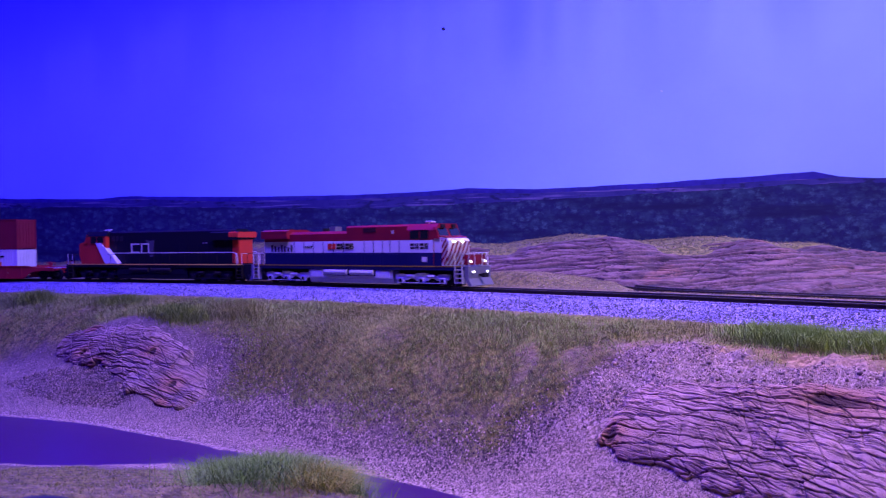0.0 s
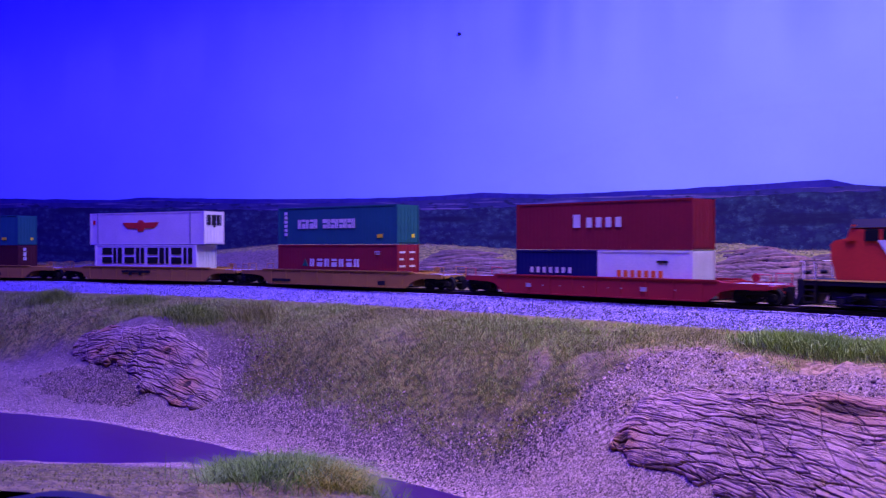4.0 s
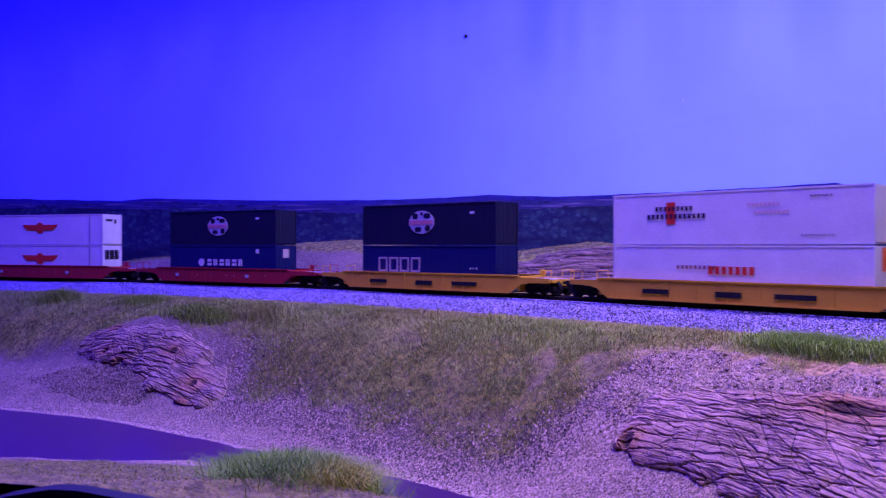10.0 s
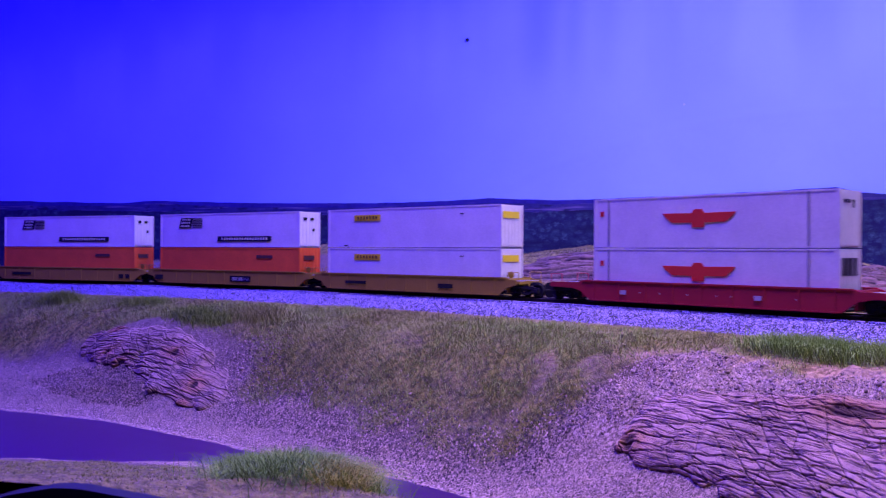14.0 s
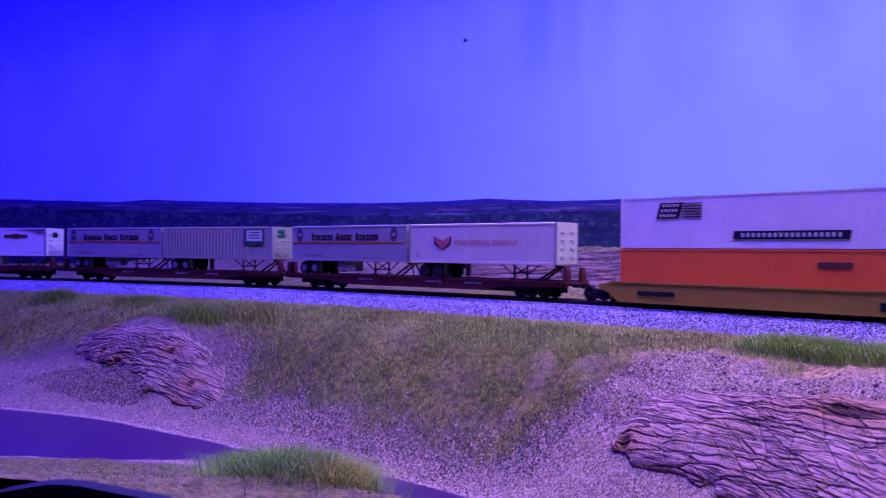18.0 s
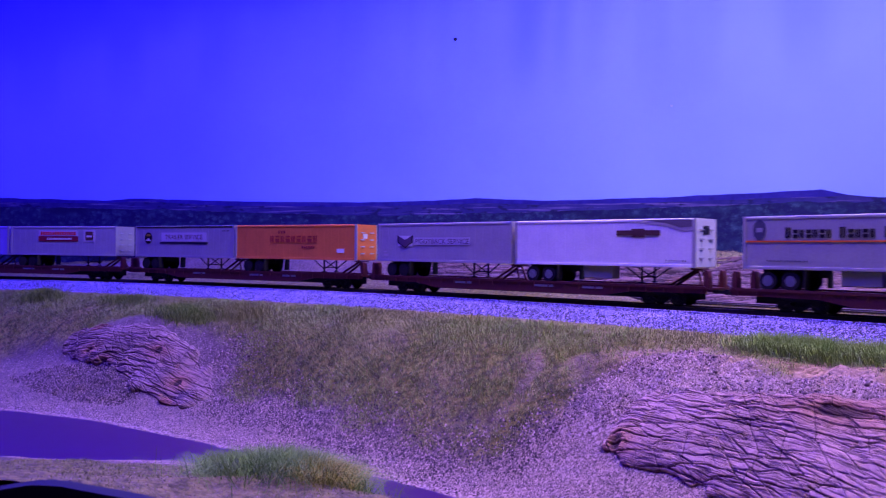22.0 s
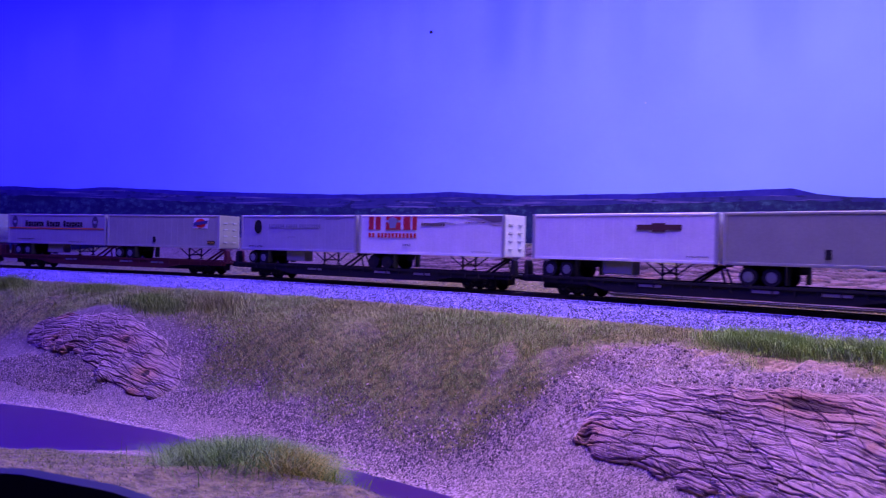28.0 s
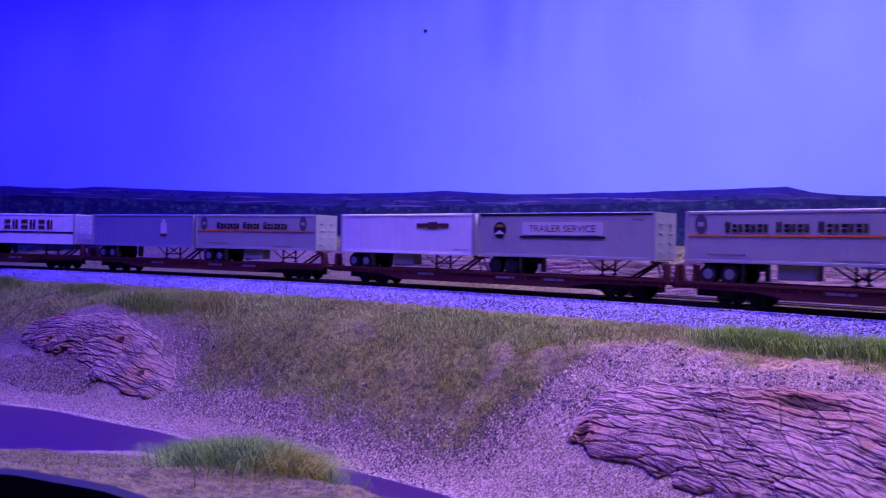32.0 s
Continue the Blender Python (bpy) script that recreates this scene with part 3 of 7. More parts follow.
def back_point(x, z, proud=0.0):
    k = math.hypot(1, BACK_SLOPE)
    return (x + BACK_SLOPE * proud / k * 1.0, BACK_Y + BACK_SLOPE * x - proud / k, z)


def backdrop_band(name, material, label, tops, proud, jag, scale, low=-0.03):
    """A flat painted band of the backdrop, with an uneven upper edge."""
    xs = np.arange(-1.25, 1.05, 0.004)
    top = np.interp(xs, [p[0] for p in tops], [p[1] for p in tops])
    top = top + jag * (wobble(xs, xs * 0 + proud * 900, scale, 7) + 0.6 * wobble(xs, xs * 0 + 3.3, scale * 3.1, 8))
    v = [back_point(x, low, proud) for x in xs] + [back_point(x, z, proud) for x, z in zip(xs, top)]
    v += [back_point(x, z, 0) for x, z in zip(xs, top)]
    w = len(xs)
    f = [(i, i + 1, w + i + 1, w + i) for i in range(w - 1)] + [(w + i, w + i + 1, 2 * w + i + 1, 2 * w + i) for i in range(w - 1)]
    me = mesh_of(name, v, f)
    me.materials.append(material)
    return tagged(new(name, me), label, "backdrop", kind="structure")


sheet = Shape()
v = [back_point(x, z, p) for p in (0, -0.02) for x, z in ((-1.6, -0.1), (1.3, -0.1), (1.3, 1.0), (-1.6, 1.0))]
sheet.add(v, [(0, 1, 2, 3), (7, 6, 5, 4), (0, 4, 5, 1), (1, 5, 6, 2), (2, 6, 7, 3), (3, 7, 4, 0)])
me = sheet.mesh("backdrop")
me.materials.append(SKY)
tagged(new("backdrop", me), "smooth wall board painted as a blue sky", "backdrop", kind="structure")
backdrop_band("far_ridge", RIDGE, "dark blue distant ridge painted on the backdrop",
              ((-1.2, 0.118), (-0.715, 0.112), (-0.58, 0.108), (-0.50, 0.1055), (-0.442, 0.109), (-0.30, 0.1035), (-0.148, 0.101), (0.0, 0.103), (0.058, 0.106), (0.146, 0.102), (0.299, 0.106), (0.40, 0.1105), (0.470, 0.1145), (0.500, 0.107), (0.56, 0.100), (0.9, 0.097)), 0.002, 0.0006, 30)
backdrop_band("hill_fields", FIELDS, "hazy mauve hills with pale fields painted on the backdrop",
              ((-1.2, 0.110), (-0.715, 0.104), (-0.52, 0.102), (-0.442, 0.1045), (-0.30, 0.097), (-0.10, 0.095), (0.06, 0.099), (0.12, 0.0985), (0.146, 0.0965), (0.30, 0.0995), (0.44, 0.1045), (0.500, 0.1065), (0.54, 0.1040), (0.9, 0.100)), 0.004, 0.0005, 40)
backdrop_band("wooded_slope", WOODS, "dark green wooded slope painted on the backdrop",
              ((-1.2, 0.104), (-0.715, 0.097), (-0.413, 0.092), (-0.20, 0.085), (-0.066, 0.082), (0.161, 0.088), (0.299, 0.0925), (0.44, 0.0985), (0.54, 0.0985), (0.9, 0.096)), 0.006, 0.0008, 75)
for x, z, r, col in ((0.026, 0.3225, 0.0022, (0.02, 0.02, 0.03)), (0.300, 0.222, 0.0014, (0.40, 0.50, 0.85))):
    hole = Shape()
    ring = [(r * math.cos(k * 0.7854 + 0.2) * (1 + 0.15 * (k % 2)), r * math.sin(k * 0.7854 + 0.2)) for k in range(8)]
    v = [back_point(x + p, z + q, 0.0015) for p, q in ring] + [back_point(x + p, z + q, 0.0) for p, q in ring]
    hole.add(v, [tuple(range(8))] + [(k, (k + 1) % 8, 8 + (k + 1) % 8, 8 + k) for k in range(8)])
    me = hole.mesh("backdrop_mark")
    me.materials.append(paint(*col, 0.9))
    tagged(new("backdrop_mark", me), "small fleck on the painted sky", "mark", kind="structure")


def slab_thing(name, x0, x1, y0, y1, z0, z1, material, label, category):
    me = Shape().box(x0, x1, y0, y1, z0, z1).mesh(name)
    me.materials.append(material)
    return tagged(new(name, me), label, category, kind="structure")


slab_thing("wall_north", -9.2, 7.2, 3.9, 4.1, -1.1, 2.0, ROOM, "plain grey room wall", "wall")
slab_thing("wall_south", -9.2, 7.2, -7.1, -6.9, -1.1, 2.0, ROOM, "plain grey room wall", "wall")
slab_thing("wall_west", -9.2, -9.0, -6.9, 3.9, -1.1, 2.0, ROOM, "plain grey room wall", "wall")
slab_thing("wall_east", 7.0, 7.2, -6.9, 3.9, -1.1, 2.0, ROOM, "plain grey room wall", "wall")
slab_thing("floor", -9.2, 7.2, -7.1, 4.1, -1.2, -1.1, ROOM, "plain grey room floor", "floor")
slab_thing("ceiling", -9.2, 7.2, -7.1, 4.1, 2.0, 2.1, ROOM, "plain grey room ceiling", "ceiling")

# black board along the layout's front edge, with a rounded hump
xs = np.arange(-1.15, 1.0, 0.004)
top = np.interp(xs, (-0.6, -0.20, -0.135, -0.122, -0.110, -0.103, -0.094, -0.079, -0.067, -0.04, 0.6), (-0.052, -0.0470, -0.0380, -0.0343, -0.0323, -0.0324, -0.0340, -0.0366, -0.0404, -0.052, -0.056))
fascia = Shape()
w = len(xs)
fv = [(x, 0.246, -0.25) for x in xs] + [(x, 0.246, z) for x, z in zip(xs, top)] + [(x, 0.252, z) for x, z in zip(xs, top)] + [(x, 0.252, -0.25) for x in xs]
ff = [(k * w + i, k * w + i + 1, ((k + 1) % 4) * w + i + 1, ((k + 1) % 4) * w + i) for k in range(4) for i in range(w - 1)]
fascia.add(fv, ff)
me = fascia.mesh("fascia")
me.materials.append(BLACK)
tagged(new("fascia", me), "black board with a rounded top along the layout's front edge", "board", kind="structure")

# ---- track: bed, ties, rails ----


def sweep(name, ring, s0, s1, step, material, offset=None, close=True):
    """An (n, z) outline carried along the track from s0 to s1."""
    ss = np.arange(s0, s1 + step / 2, step)
    k = len(ring)
    co = []
    for s in ss:
        o = offset(s) if offset else 0.0
        for n, z in ring:
            x, y, a = on_track(s, n + o)
            co.append((x, y, z))
    f = []
    for i in range(len(ss) - 1):
        for j in range(k if close else k - 1):
            f.append((i * k + j, i * k + (j + 1) % k, (i + 1) * k + (j + 1) % k, (i + 1) * k + j))
    f += [tuple(range(k)), tuple(range((len(ss) - 1) * k, len(ss) * k))[::-1]]
    me = mesh_of(name, co, f)
    me.materials.append(material)
    return me


def siding(s):
    return -0.052 - 5.0 * max(0.0, 0.02 - s) ** 2


BED_RING = [(-0.0200, -0.016), (-0.0165, -0.0045), (0.0185, -0.0040), (0.027, -0.0062), (0.046, -0.0128), (0.047, -0.03), (-0.02, -0.03)]
tagged(new("trackbed", sweep("trackbed", BED_RING, -1.2, 0.62, 0.02, BED)), "raised near-black bed of crushed stone ballast", "ballast", kind="structure")
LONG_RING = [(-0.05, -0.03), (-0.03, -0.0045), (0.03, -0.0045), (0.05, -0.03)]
tagged(new("trackbed", sweep("trackbed", LONG_RING, -8.4, -1.21, 0.4, BED)), "raised near-black bed of crushed stone ballast", "ballast", kind="structure")
tagged(new("trackbed", sweep("trackbed", LONG_RING, 0.63, 8.4, 0.4, BED)), "raised near-black bed of crushed stone ballast", "ballast", kind="structure")
BENCH_RING = [(-0.07, -0.05), (-0.07, -0.031), (0.07, -0.031), (0.07, -0.05)]
for a0, a1 in ((-8.4, -1.21), (0.63, 8.4)):
    tagged(new("bench", sweep("bench", BENCH_RING, a0, a1, 0.4, ROOM)), "plain grey shelf that carries the track", "shelf", kind="structure")


def rail_ring(side):
    c = 0.0083 * side
    return [(c - 0.0014, -0.0036), (c + 0.0014, -0.0036), (c + 0.0013, -0.0031), (c + 0.0003, -0.0026), (c + 0.0003, -0.0011), (c + 0.0006, -0.0008),
            (c + 0.0006, -0.0002), (c - 0.0006, -0.0002), (c - 0.0006, -0.0008), (c - 0.0003, -0.0011), (c - 0.0003, -0.0026), (c - 0.0013, -0.0031)]


def head_ring(side):
    c = 0.0083 * side
    return [(c - 0.00055, -0.0002), (c + 0.00055, -0.0002), (c + 0.0004, 0.0), (c - 0.0004, 0.0)]


def lay_track(name, label, s0, s1, offset, s_ties):
    track = thing(name, label, "railway track")
    for side in (-1, 1):
        rail = part("rail", sweep("rail", rail_ring(side), s0, s1, 0.02 if s1 - s0 < 3 else 0.1, RAIL, offset), RAIL, track)
        part("rail_head", sweep("rail_head", head_ring(side), s0, s1, 0.02 if s1 - s0 < 3 else 0.1, RAIL_TOP, offset), RAIL_TOP, rail, "worn steel running surface")
    tie = Shape().box(-0.00125, 0.00125, -0.0148, 0.0148, -0.0052, -0.0034).mesh("tie")
    tie.materials.append(TIE)
    for s in s_ties:
        x, y, a = on_track(s, offset(s) if offset else 0.0)
        part("tie", tie, TIE, track, at=pose(x, y, random.uniform(-0.0002, 0.0001), 0, 0, math.degrees(a) + random.uniform(-1, 1)))
    return track


lay_track("main_track", "model railway track with dark rails and ties in grey ballast", -8.4, 8.4, None, np.arange(-0.92, 0.5, 0.0066))
lay_track("siding_track", "second model railway track with dark rails, half buried in sand", -0.060, 0.62, siding, np.arange(-0.030, 0.5, 0.0066))

# ---- loose stuff ----
RNG = np.random.RandomState(5)


def scatter_stones(name, x, y, z, size, material, label, category, low=False):
    """Small crushed stones: six-cornered lumps, each turned and stretched its own way."""
    count = len(x)
    base = np.array([(1, 0, 0), (-1, 0, 0), (0, 1, 0), (0, -1, 0), (0, 0, 1), (0, 0, -1)], float)
    tri = np.array([(0, 2, 4), (2, 1, 4), (1, 3, 4), (3, 0, 4), (2, 0, 5), (1, 2, 5), (3, 1, 5), (0, 3, 5)])
    p = base[None] * RNG.uniform(0.5, 1.15, (count, 6, 1)) * (size * RNG.uniform(0.65, 1.25, count))[:, None, None]
    for axis in (2, 0):
        t = RNG.uniform(0, 6.28, count)
        c, s = np.cos(t)[:, None], np.sin(t)[:, None]
        i, j = ((0, 1), (1, 2))[axis == 0]
        a, b = p[..., i].copy(), p[..., j].copy()
        p[..., i], p[..., j] = a * c - b * s, a * s + b * c
    if low:
        # half-sunk grains show their upper facets alone
        base = np.array([(1, 0, -0.25), (0, 1, -0.25), (-1, 0, -0.25), (0, -1, -0.25), (0, 0, 0.8)])
        tri = np.array([(0, 1, 4), (1, 2, 4), (2, 3, 4), (3, 0, 4)])
        g = RNG.uniform(0.6, 1.3, (count, 5, 1)) * base[None]
        g[:, 4, :2] += RNG.uniform(-0.6, 0.6, (count, 2))
        t = RNG.uniform(0, 6.28, count)
        c, s = np.cos(t)[:, None], np.sin(t)[:, None]
        p = np.stack([g[..., 0] * c - g[..., 1] * s, g[..., 0] * s + g[..., 1] * c, g[..., 2]], -1) * (size * RNG.uniform(0.6, 1.3, count))[:, None, None]
    corners = p.shape[1]
    p += np.stack([x, y, z], 1)[:, None]
    loops = (tri[None] + corners * np.arange(count)[:, None, None]).ravel()
    me = quads_mesh(name, p.reshape(-1, 3), loops, 3)
    me.materials.append(material)
    return tagged(new(name, me), label, category, kind="stuff")


def blades(name, x, y, z, length, width, lean, material, label, category, comb=None):
    """Standing fibres: each a narrow bent blade of three corners a side."""
    count = len(x)
    turn = RNG.uniform(0, 6.28, count)
    dx, dy = np.cos(turn), np.sin(turn)
    tip = RNG.normal(0, lean, (count, 2)) + (0 if comb is None else np.stack(comb, 1))
    length = length * RNG.uniform(0.6, 1.25, count)
    w = width * RNG.uniform(0.7, 1.3, count)
    base = np.stack([x, y, z], 1)
    mid = base + np.stack([tip[:, 0] * 0.35 * length, tip[:, 1] * 0.35 * length, 0.55 * length], 1)
    end = base + np.stack([tip[:, 0] * length, tip[:, 1] * length, length * np.clip(1 - 0.3 * np.abs(tip).sum(1), 0.3, 1)], 1)
    side = np.stack([dx * w, dy * w, 0 * w], 1)
    co = np.stack([base - side, base + side, mid + side * 0.8, mid - side * 0.8, end], 1).reshape(-1, 3)
    k = 5 * np.arange(count)[:, None]
    loops = (np.array([[0, 1, 2, 0, 2, 3, 3, 2, 4]]) + k).ravel()
    me = quads_mesh(name, co, loops, 3)
    me.materials.append(material)
    return tagged(new(name, me), label, category, kind="stuff")


def on_slope(count, s0, s1, n0, n1):
    s, n = RNG.uniform(s0, s1, count), RNG.uniform(n0, n1, count)
    x, y, a = on_track(s, n)
    return s, n, x, y


# ballast: crest beside the ties, shoulder, and stones between the rails
s, n, x, y = on_slope(90000, -0.95, 0.42, 0.0135, 0.047)
edge = n < 0.0445 + 0.002 * wobble(s, n * 0, 60, 11)
z = np.interp(n, [q[0] for q in BED_RING[1:5]], [q[1] for q in BED_RING[1:5]])
scatter_stones("ballast_stones", x[edge], y[edge], z[edge] + RNG.uniform(-0.0005, 0.0003, edge.sum()), 0.00054, BALLAST, "loose pale grey crushed stone beside the track", "ballast", True)
s, n, x, y = on_slope(9000, -0.95, 0.42, 0.0118, 0.0215)
scatter_stones("ballast_stones", x, y, np.interp(n, (0.0118, 0.015, 0.0185, 0.0215), (-0.0044, -0.0027, -0.0028, -0.0048)), 0.00072, BALLAST, "loose pale grey crushed stone heaped at the tie ends", "ballast")
s, n, x, y = on_slope(16000, -0.95, 0.42, -0.018, 0.0135)
scatter_stones("ballast_stones", x, y, np.full(len(x), -0.0044), 0.00065, BALLAST, "loose pale grey crushed stone between the ties", "ballast", True)


def grassy(s, n):
    """Where dry grass covers the near slope: 0 to 1."""
    g = smooth(0.014, -0.012, n - turf_n(s) + 0.010 * wobble(s, n, 34, 21) + 0.005 * wobble(s, n, 120, 26))
    return g * np.clip(0.95 + 0.45 * wobble(s, n, 24, 22) + 0.35 * wobble(s, n, 80, 23) - 0.8 * bare(s, n) - 0.45 * smooth(-0.40, -0.48, s), 0.04, 1)


s, n, x, y = on_slope(230000, -0.75, 0.33, 0.043, 0.190)
keep = RNG.rand(len(s)) < grassy(s, n) * smooth(0.043, 0.080, n + 0.010 * wobble(s, n, 30, 65))
s, n, x, y = s[keep], n[keep], x[keep], y[keep]
z = ground_height(x, y, s, n)
# the mat is combed downhill, swirling from clump to clump
swirl = on_track(s)[2] - 1.2 + 2.0 * wobble(s, n, 24, 27) + 1.4 * wobble(s, n, 75, 28)
comb = np.cos(swirl) * 1.0, np.sin(swirl) * 1.0
blades("dry_grass", x, y, z - 0.0002, 0.0042, 0.00010, 0.85, OLIVE, "short matted olive and straw coloured grass on the slope", "grass", comb)
keep = RNG.rand(len(s)) < 0.40 * np.clip(0.50 + 1.2 * wobble(s, n, 16, 24), 0, 1)
blades("green_grass", x[keep] + 0.001, y[keep], z[keep] - 0.0003, 0.0050, 0.00010, 0.8, GREEN, "sparse green grass among the dry grass", "grass")


def tuft(name, s0, n0, ls, ln, count, length, material, label):
    s = s0 + RNG.normal(0, 1, count) * ls * 0.45
    n = n0 + RNG.normal(0, 1, count) * ln * 0.45
    x, y, a = on_track(s, n)
    return blades(name, x, y, ground_height(x, y, s, n) - 0.0005, length, 0.00015, 0.55, material, label, "grass")


tuft("grass_tuft", 0.142, 0.081, 0.030, 0.011, 9000, 0.0105, GREEN, "tall bright green grass along the ballast edge")
tuft("grass_tuft", 0.200, 0.077, 0.046, 0.011, 9000, 0.0105, GREEN, "tall bright green grass along the ballast edge")
tuft("grass_tuft", 0.275, 0.066, 0.050, 0.012, 2500, 0.0080, OLIVE, "thin yellowish grass along the ballast edge")
tuft("grass_tuft", -0.592, 0.098, 0.024, 0.013, 3000, 0.0135, DULL_GREEN, "small dull green grass clump on the bank")
tuft("grass_tuft", -0.478, 0.092, 0.030, 0.012, 2600, 0.0090, DULL_GREEN, "small dull green grass clump on the bank")
tuft("grass_tuft", -0.352, 0.126, 0.040, 0.014, 5000, 0.0105, DULL_GREEN, "low soft green grass clump on the bank")
tuft("grass_tuft", -0.303, 0.113, 0.036, 0.013, 4600, 0.0105, OLIVE, "low yellow green grass clump on the bank")


def front_tuft(x0, y0, lx, ly, count, length, material, label):
    x, y = x0 + RNG.normal(0, 0.5, count) * lx, y0 + RNG.normal(0, 0.5, count) * ly
    return blades("foreground_grass", x, y, ground_height(x, y) - 0.0005, length, 0.00010, 0.9, material, label, "grass")


front_tuft(-0.0555, 0.340, 0.0235, 0.033, 24000, 0.0120, SOFT_GREEN, "long soft green grass on the near river bank")
front_tuft(-0.078, 0.352, 0.010, 0.014, 1300, 0.0075, YELLOW_GRASS, "yellowish grass clump on the near river bank")
front_tuft(-0.039, 0.318, 0.008, 0.018, 4200, 0.0100, YELLOW_GRASS, "yellowish grass clump on the near river bank")
x, y = RNG.uniform(-0.42, 0.02, 50000), RNG.uniform(0.256, 0.47, 50000)
keep = (y < near_shore(x) - 0.045) & (RNG.rand(len(x)) < 0.5 + 0.6 * wobble(x, y, 40, 31))
blades("dry_grass", x[keep], y[keep], ground_height(x[keep], y[keep]) - 0.0003, 0.0017, 0.00012, 1.0, OLIVE, "short dry grass on the near river bank", "grass")

# gravel on the lower slopes and the banks
s, n, x, y = on_slope(170000, -0.66, 0.34, 0.10, 0.24)
fall = np.clip(0.95 - grassy(s, n) * 1.9, 0, 1) * np.where(s < 0.06, smooth(0.004, 0.030, n - turf_n(s)), 1.0) * smooth(0.10, 0.125, n) * smooth(0.010, 0.024, shore_n(s) - n) * (1 - apron(s, n)) * np.where(s > 0.09, smooth(0.108, 0.120, n), 1.0)
keep = RNG.rand(len(s)) < fall * (0.75 + 0.5 * wobble(s, n, 35, 33))
scatter_stones("gravel", x[keep], y[keep], ground_height(x[keep], y[keep], s[keep], n[keep]), 0.00056, GRAVEL, "fine tan gravel and crumbled rock on the lower slope", "gravel", True)
def rubbly(s, n):
    """The crumbling rim above and beside the large rock: 0 to 1."""
    return smooth(-0.006, 0.012, n - turf_n(s) - 0.010 * smooth(0.08, 0.13, s) - 0.010 * smooth(0.12, 0.17, s)) * smooth(0.016, 0.0, n - 0.133 - 0.024 * smooth(0.105, 0.065, s))


s, n, x, y = on_slope(34000, 0.040, 0.33, 0.100, 0.172)
keep = RNG.rand(len(s)) < rubbly(s, n) * (0.75 + 0.5 * wobble(s, n, 60, 37))
scatter_stones("rubble", x[keep], y[keep], ground_height(x[keep], y[keep], s[keep], n[keep]), 0.00080, RUBBLE, "crumbly pinkish rubble along the top of the rock", "gravel", True)
s, n, x, y = on_slope(56000, 0.040, 0.33, 0.100, 0.172)
keep = RNG.rand(len(s)) < rubbly(s, n) * np.clip(0.50 + 0.8 * wobble(s, n, 70, 39), 0, 1)
big = RNG.gamma(0.9, 0.00020, keep.sum()) + 0.00034
scatter_stones("rubble", x[keep], y[keep], ground_height(x[keep], y[keep], s[keep], n[keep]) + 0.3 * big, big, RUBBLE, "loose pinkish clods crumbling along the top of the rock", "gravel")
s, n, x, y = on_slope(60000, -0.53, -0.30, 0.165, 0.235)
keep = RNG.rand(len(s)) < apron(s, n)
scatter_stones("rubble", x[keep], y[keep], ground_height(x[keep], y[keep], s[keep], n[keep]), 0.00080, DARK_GRAVEL, "coarse dark gravel below the small rock", "gravel")
s, n, x, y = on_slope(16000, -0.31, -0.20, 0.125, 0.200)
keep = RNG.rand(len(s)) < np.exp(-((s + 0.254 + 0.3 * (n - 0.155)) / 0.020) ** 2) * smooth(0.125, 0.145, n) * np.clip(0.5 + 0.8 * wobble(s, n, 75, 67), 0, 1)
big = RNG.gamma(0.9, 0.00022, keep.sum()) + 0.00040
scatter_stones("rubble", x[keep], y[keep], ground_height(x[keep], y[keep], s[keep], n[keep]) + 0.3 * big, big, RUBBLE, "loose mauve clods crumbling beside the small rock", "gravel")
s, n, x, y = on_slope(90000, -0.27, 0.09, 0.14, 0.222)
keep = RNG.rand(len(s)) < np.exp(-((n - turf_n(s) - 0.010 + 0.006 * wobble(s, n, 40, 63)) / 0.018) ** 2) * np.clip(0.7 + 0.6 * wobble(s, n, 60, 64), 0, 1)
scatter_stones("gravel", x[keep], y[keep], ground_height(x[keep], y[keep], s[keep], n[keep]), 0.00080, DARK_GRAVEL, "dark speckled gravel along the grass edge", "gravel", True)
s = RNG.uniform(-0.56, 0.16, 60000)
n = shore_n(s) - 0.004 - 0.042 * RNG.rand(len(s))
x, y, _ = on_track(s, n)
keep = (RNG.rand(len(s)) < (1 - apron(s, n)) * smooth(0.012, 0.040, n - turf_n(s))) & (x > -0.46)
scatter_stones("gravel", x[keep], y[keep], ground_height(x[keep], y[keep], s[keep], n[keep]), 0.00050, GRAVEL, "pale coarse sand on the far river bank", "gravel", True)
x, y = RNG.uniform(-0.45, 0.30, 26000), RNG.uniform(0.26, 0.66, 26000)
keep = (ground_height(x, y) > WATER_Z - 0.001) & (RNG.rand(len(x)) > 1.3 * clay(*along(x, y)))
scatter_stones("gravel", x[keep], y[keep], ground_height(x[keep], y[keep]), 0.00044, GRAVEL, "fine pale sand grains along the shore", "gravel", True)
s, n, x, y = on_slope(30000, -0.45, 0.40, -0.36, -0.03)
keep = RNG.rand(len(s)) < 0.35 + 0.5 * wobble(s, n, 25, 35)
scatter_stones("gravel", x[keep], y[keep], ground_height(x[keep], y[keep], s[keep], n[keep]), 0.0006, RUBBLE, "fine tan gravel behind the track", "gravel", True)
s, n, x, y = on_slope(60000, -0.45, 0.40, -0.105, -0.028)
keep = (RNG.rand(len(s)) < 0.75 + 0.5 * wobble(s, n, 30, 39)) & ((s < -0.06) | (np.abs(n + 0.052) > 0.018))
blades("dry_grass", x[keep], y[keep], ground_height(x[keep], y[keep], s[keep], n[keep]) - 0.0003, 0.0016, 0.00020, 1.2, STRAW, "short straw coloured grass beside the siding", "grass")
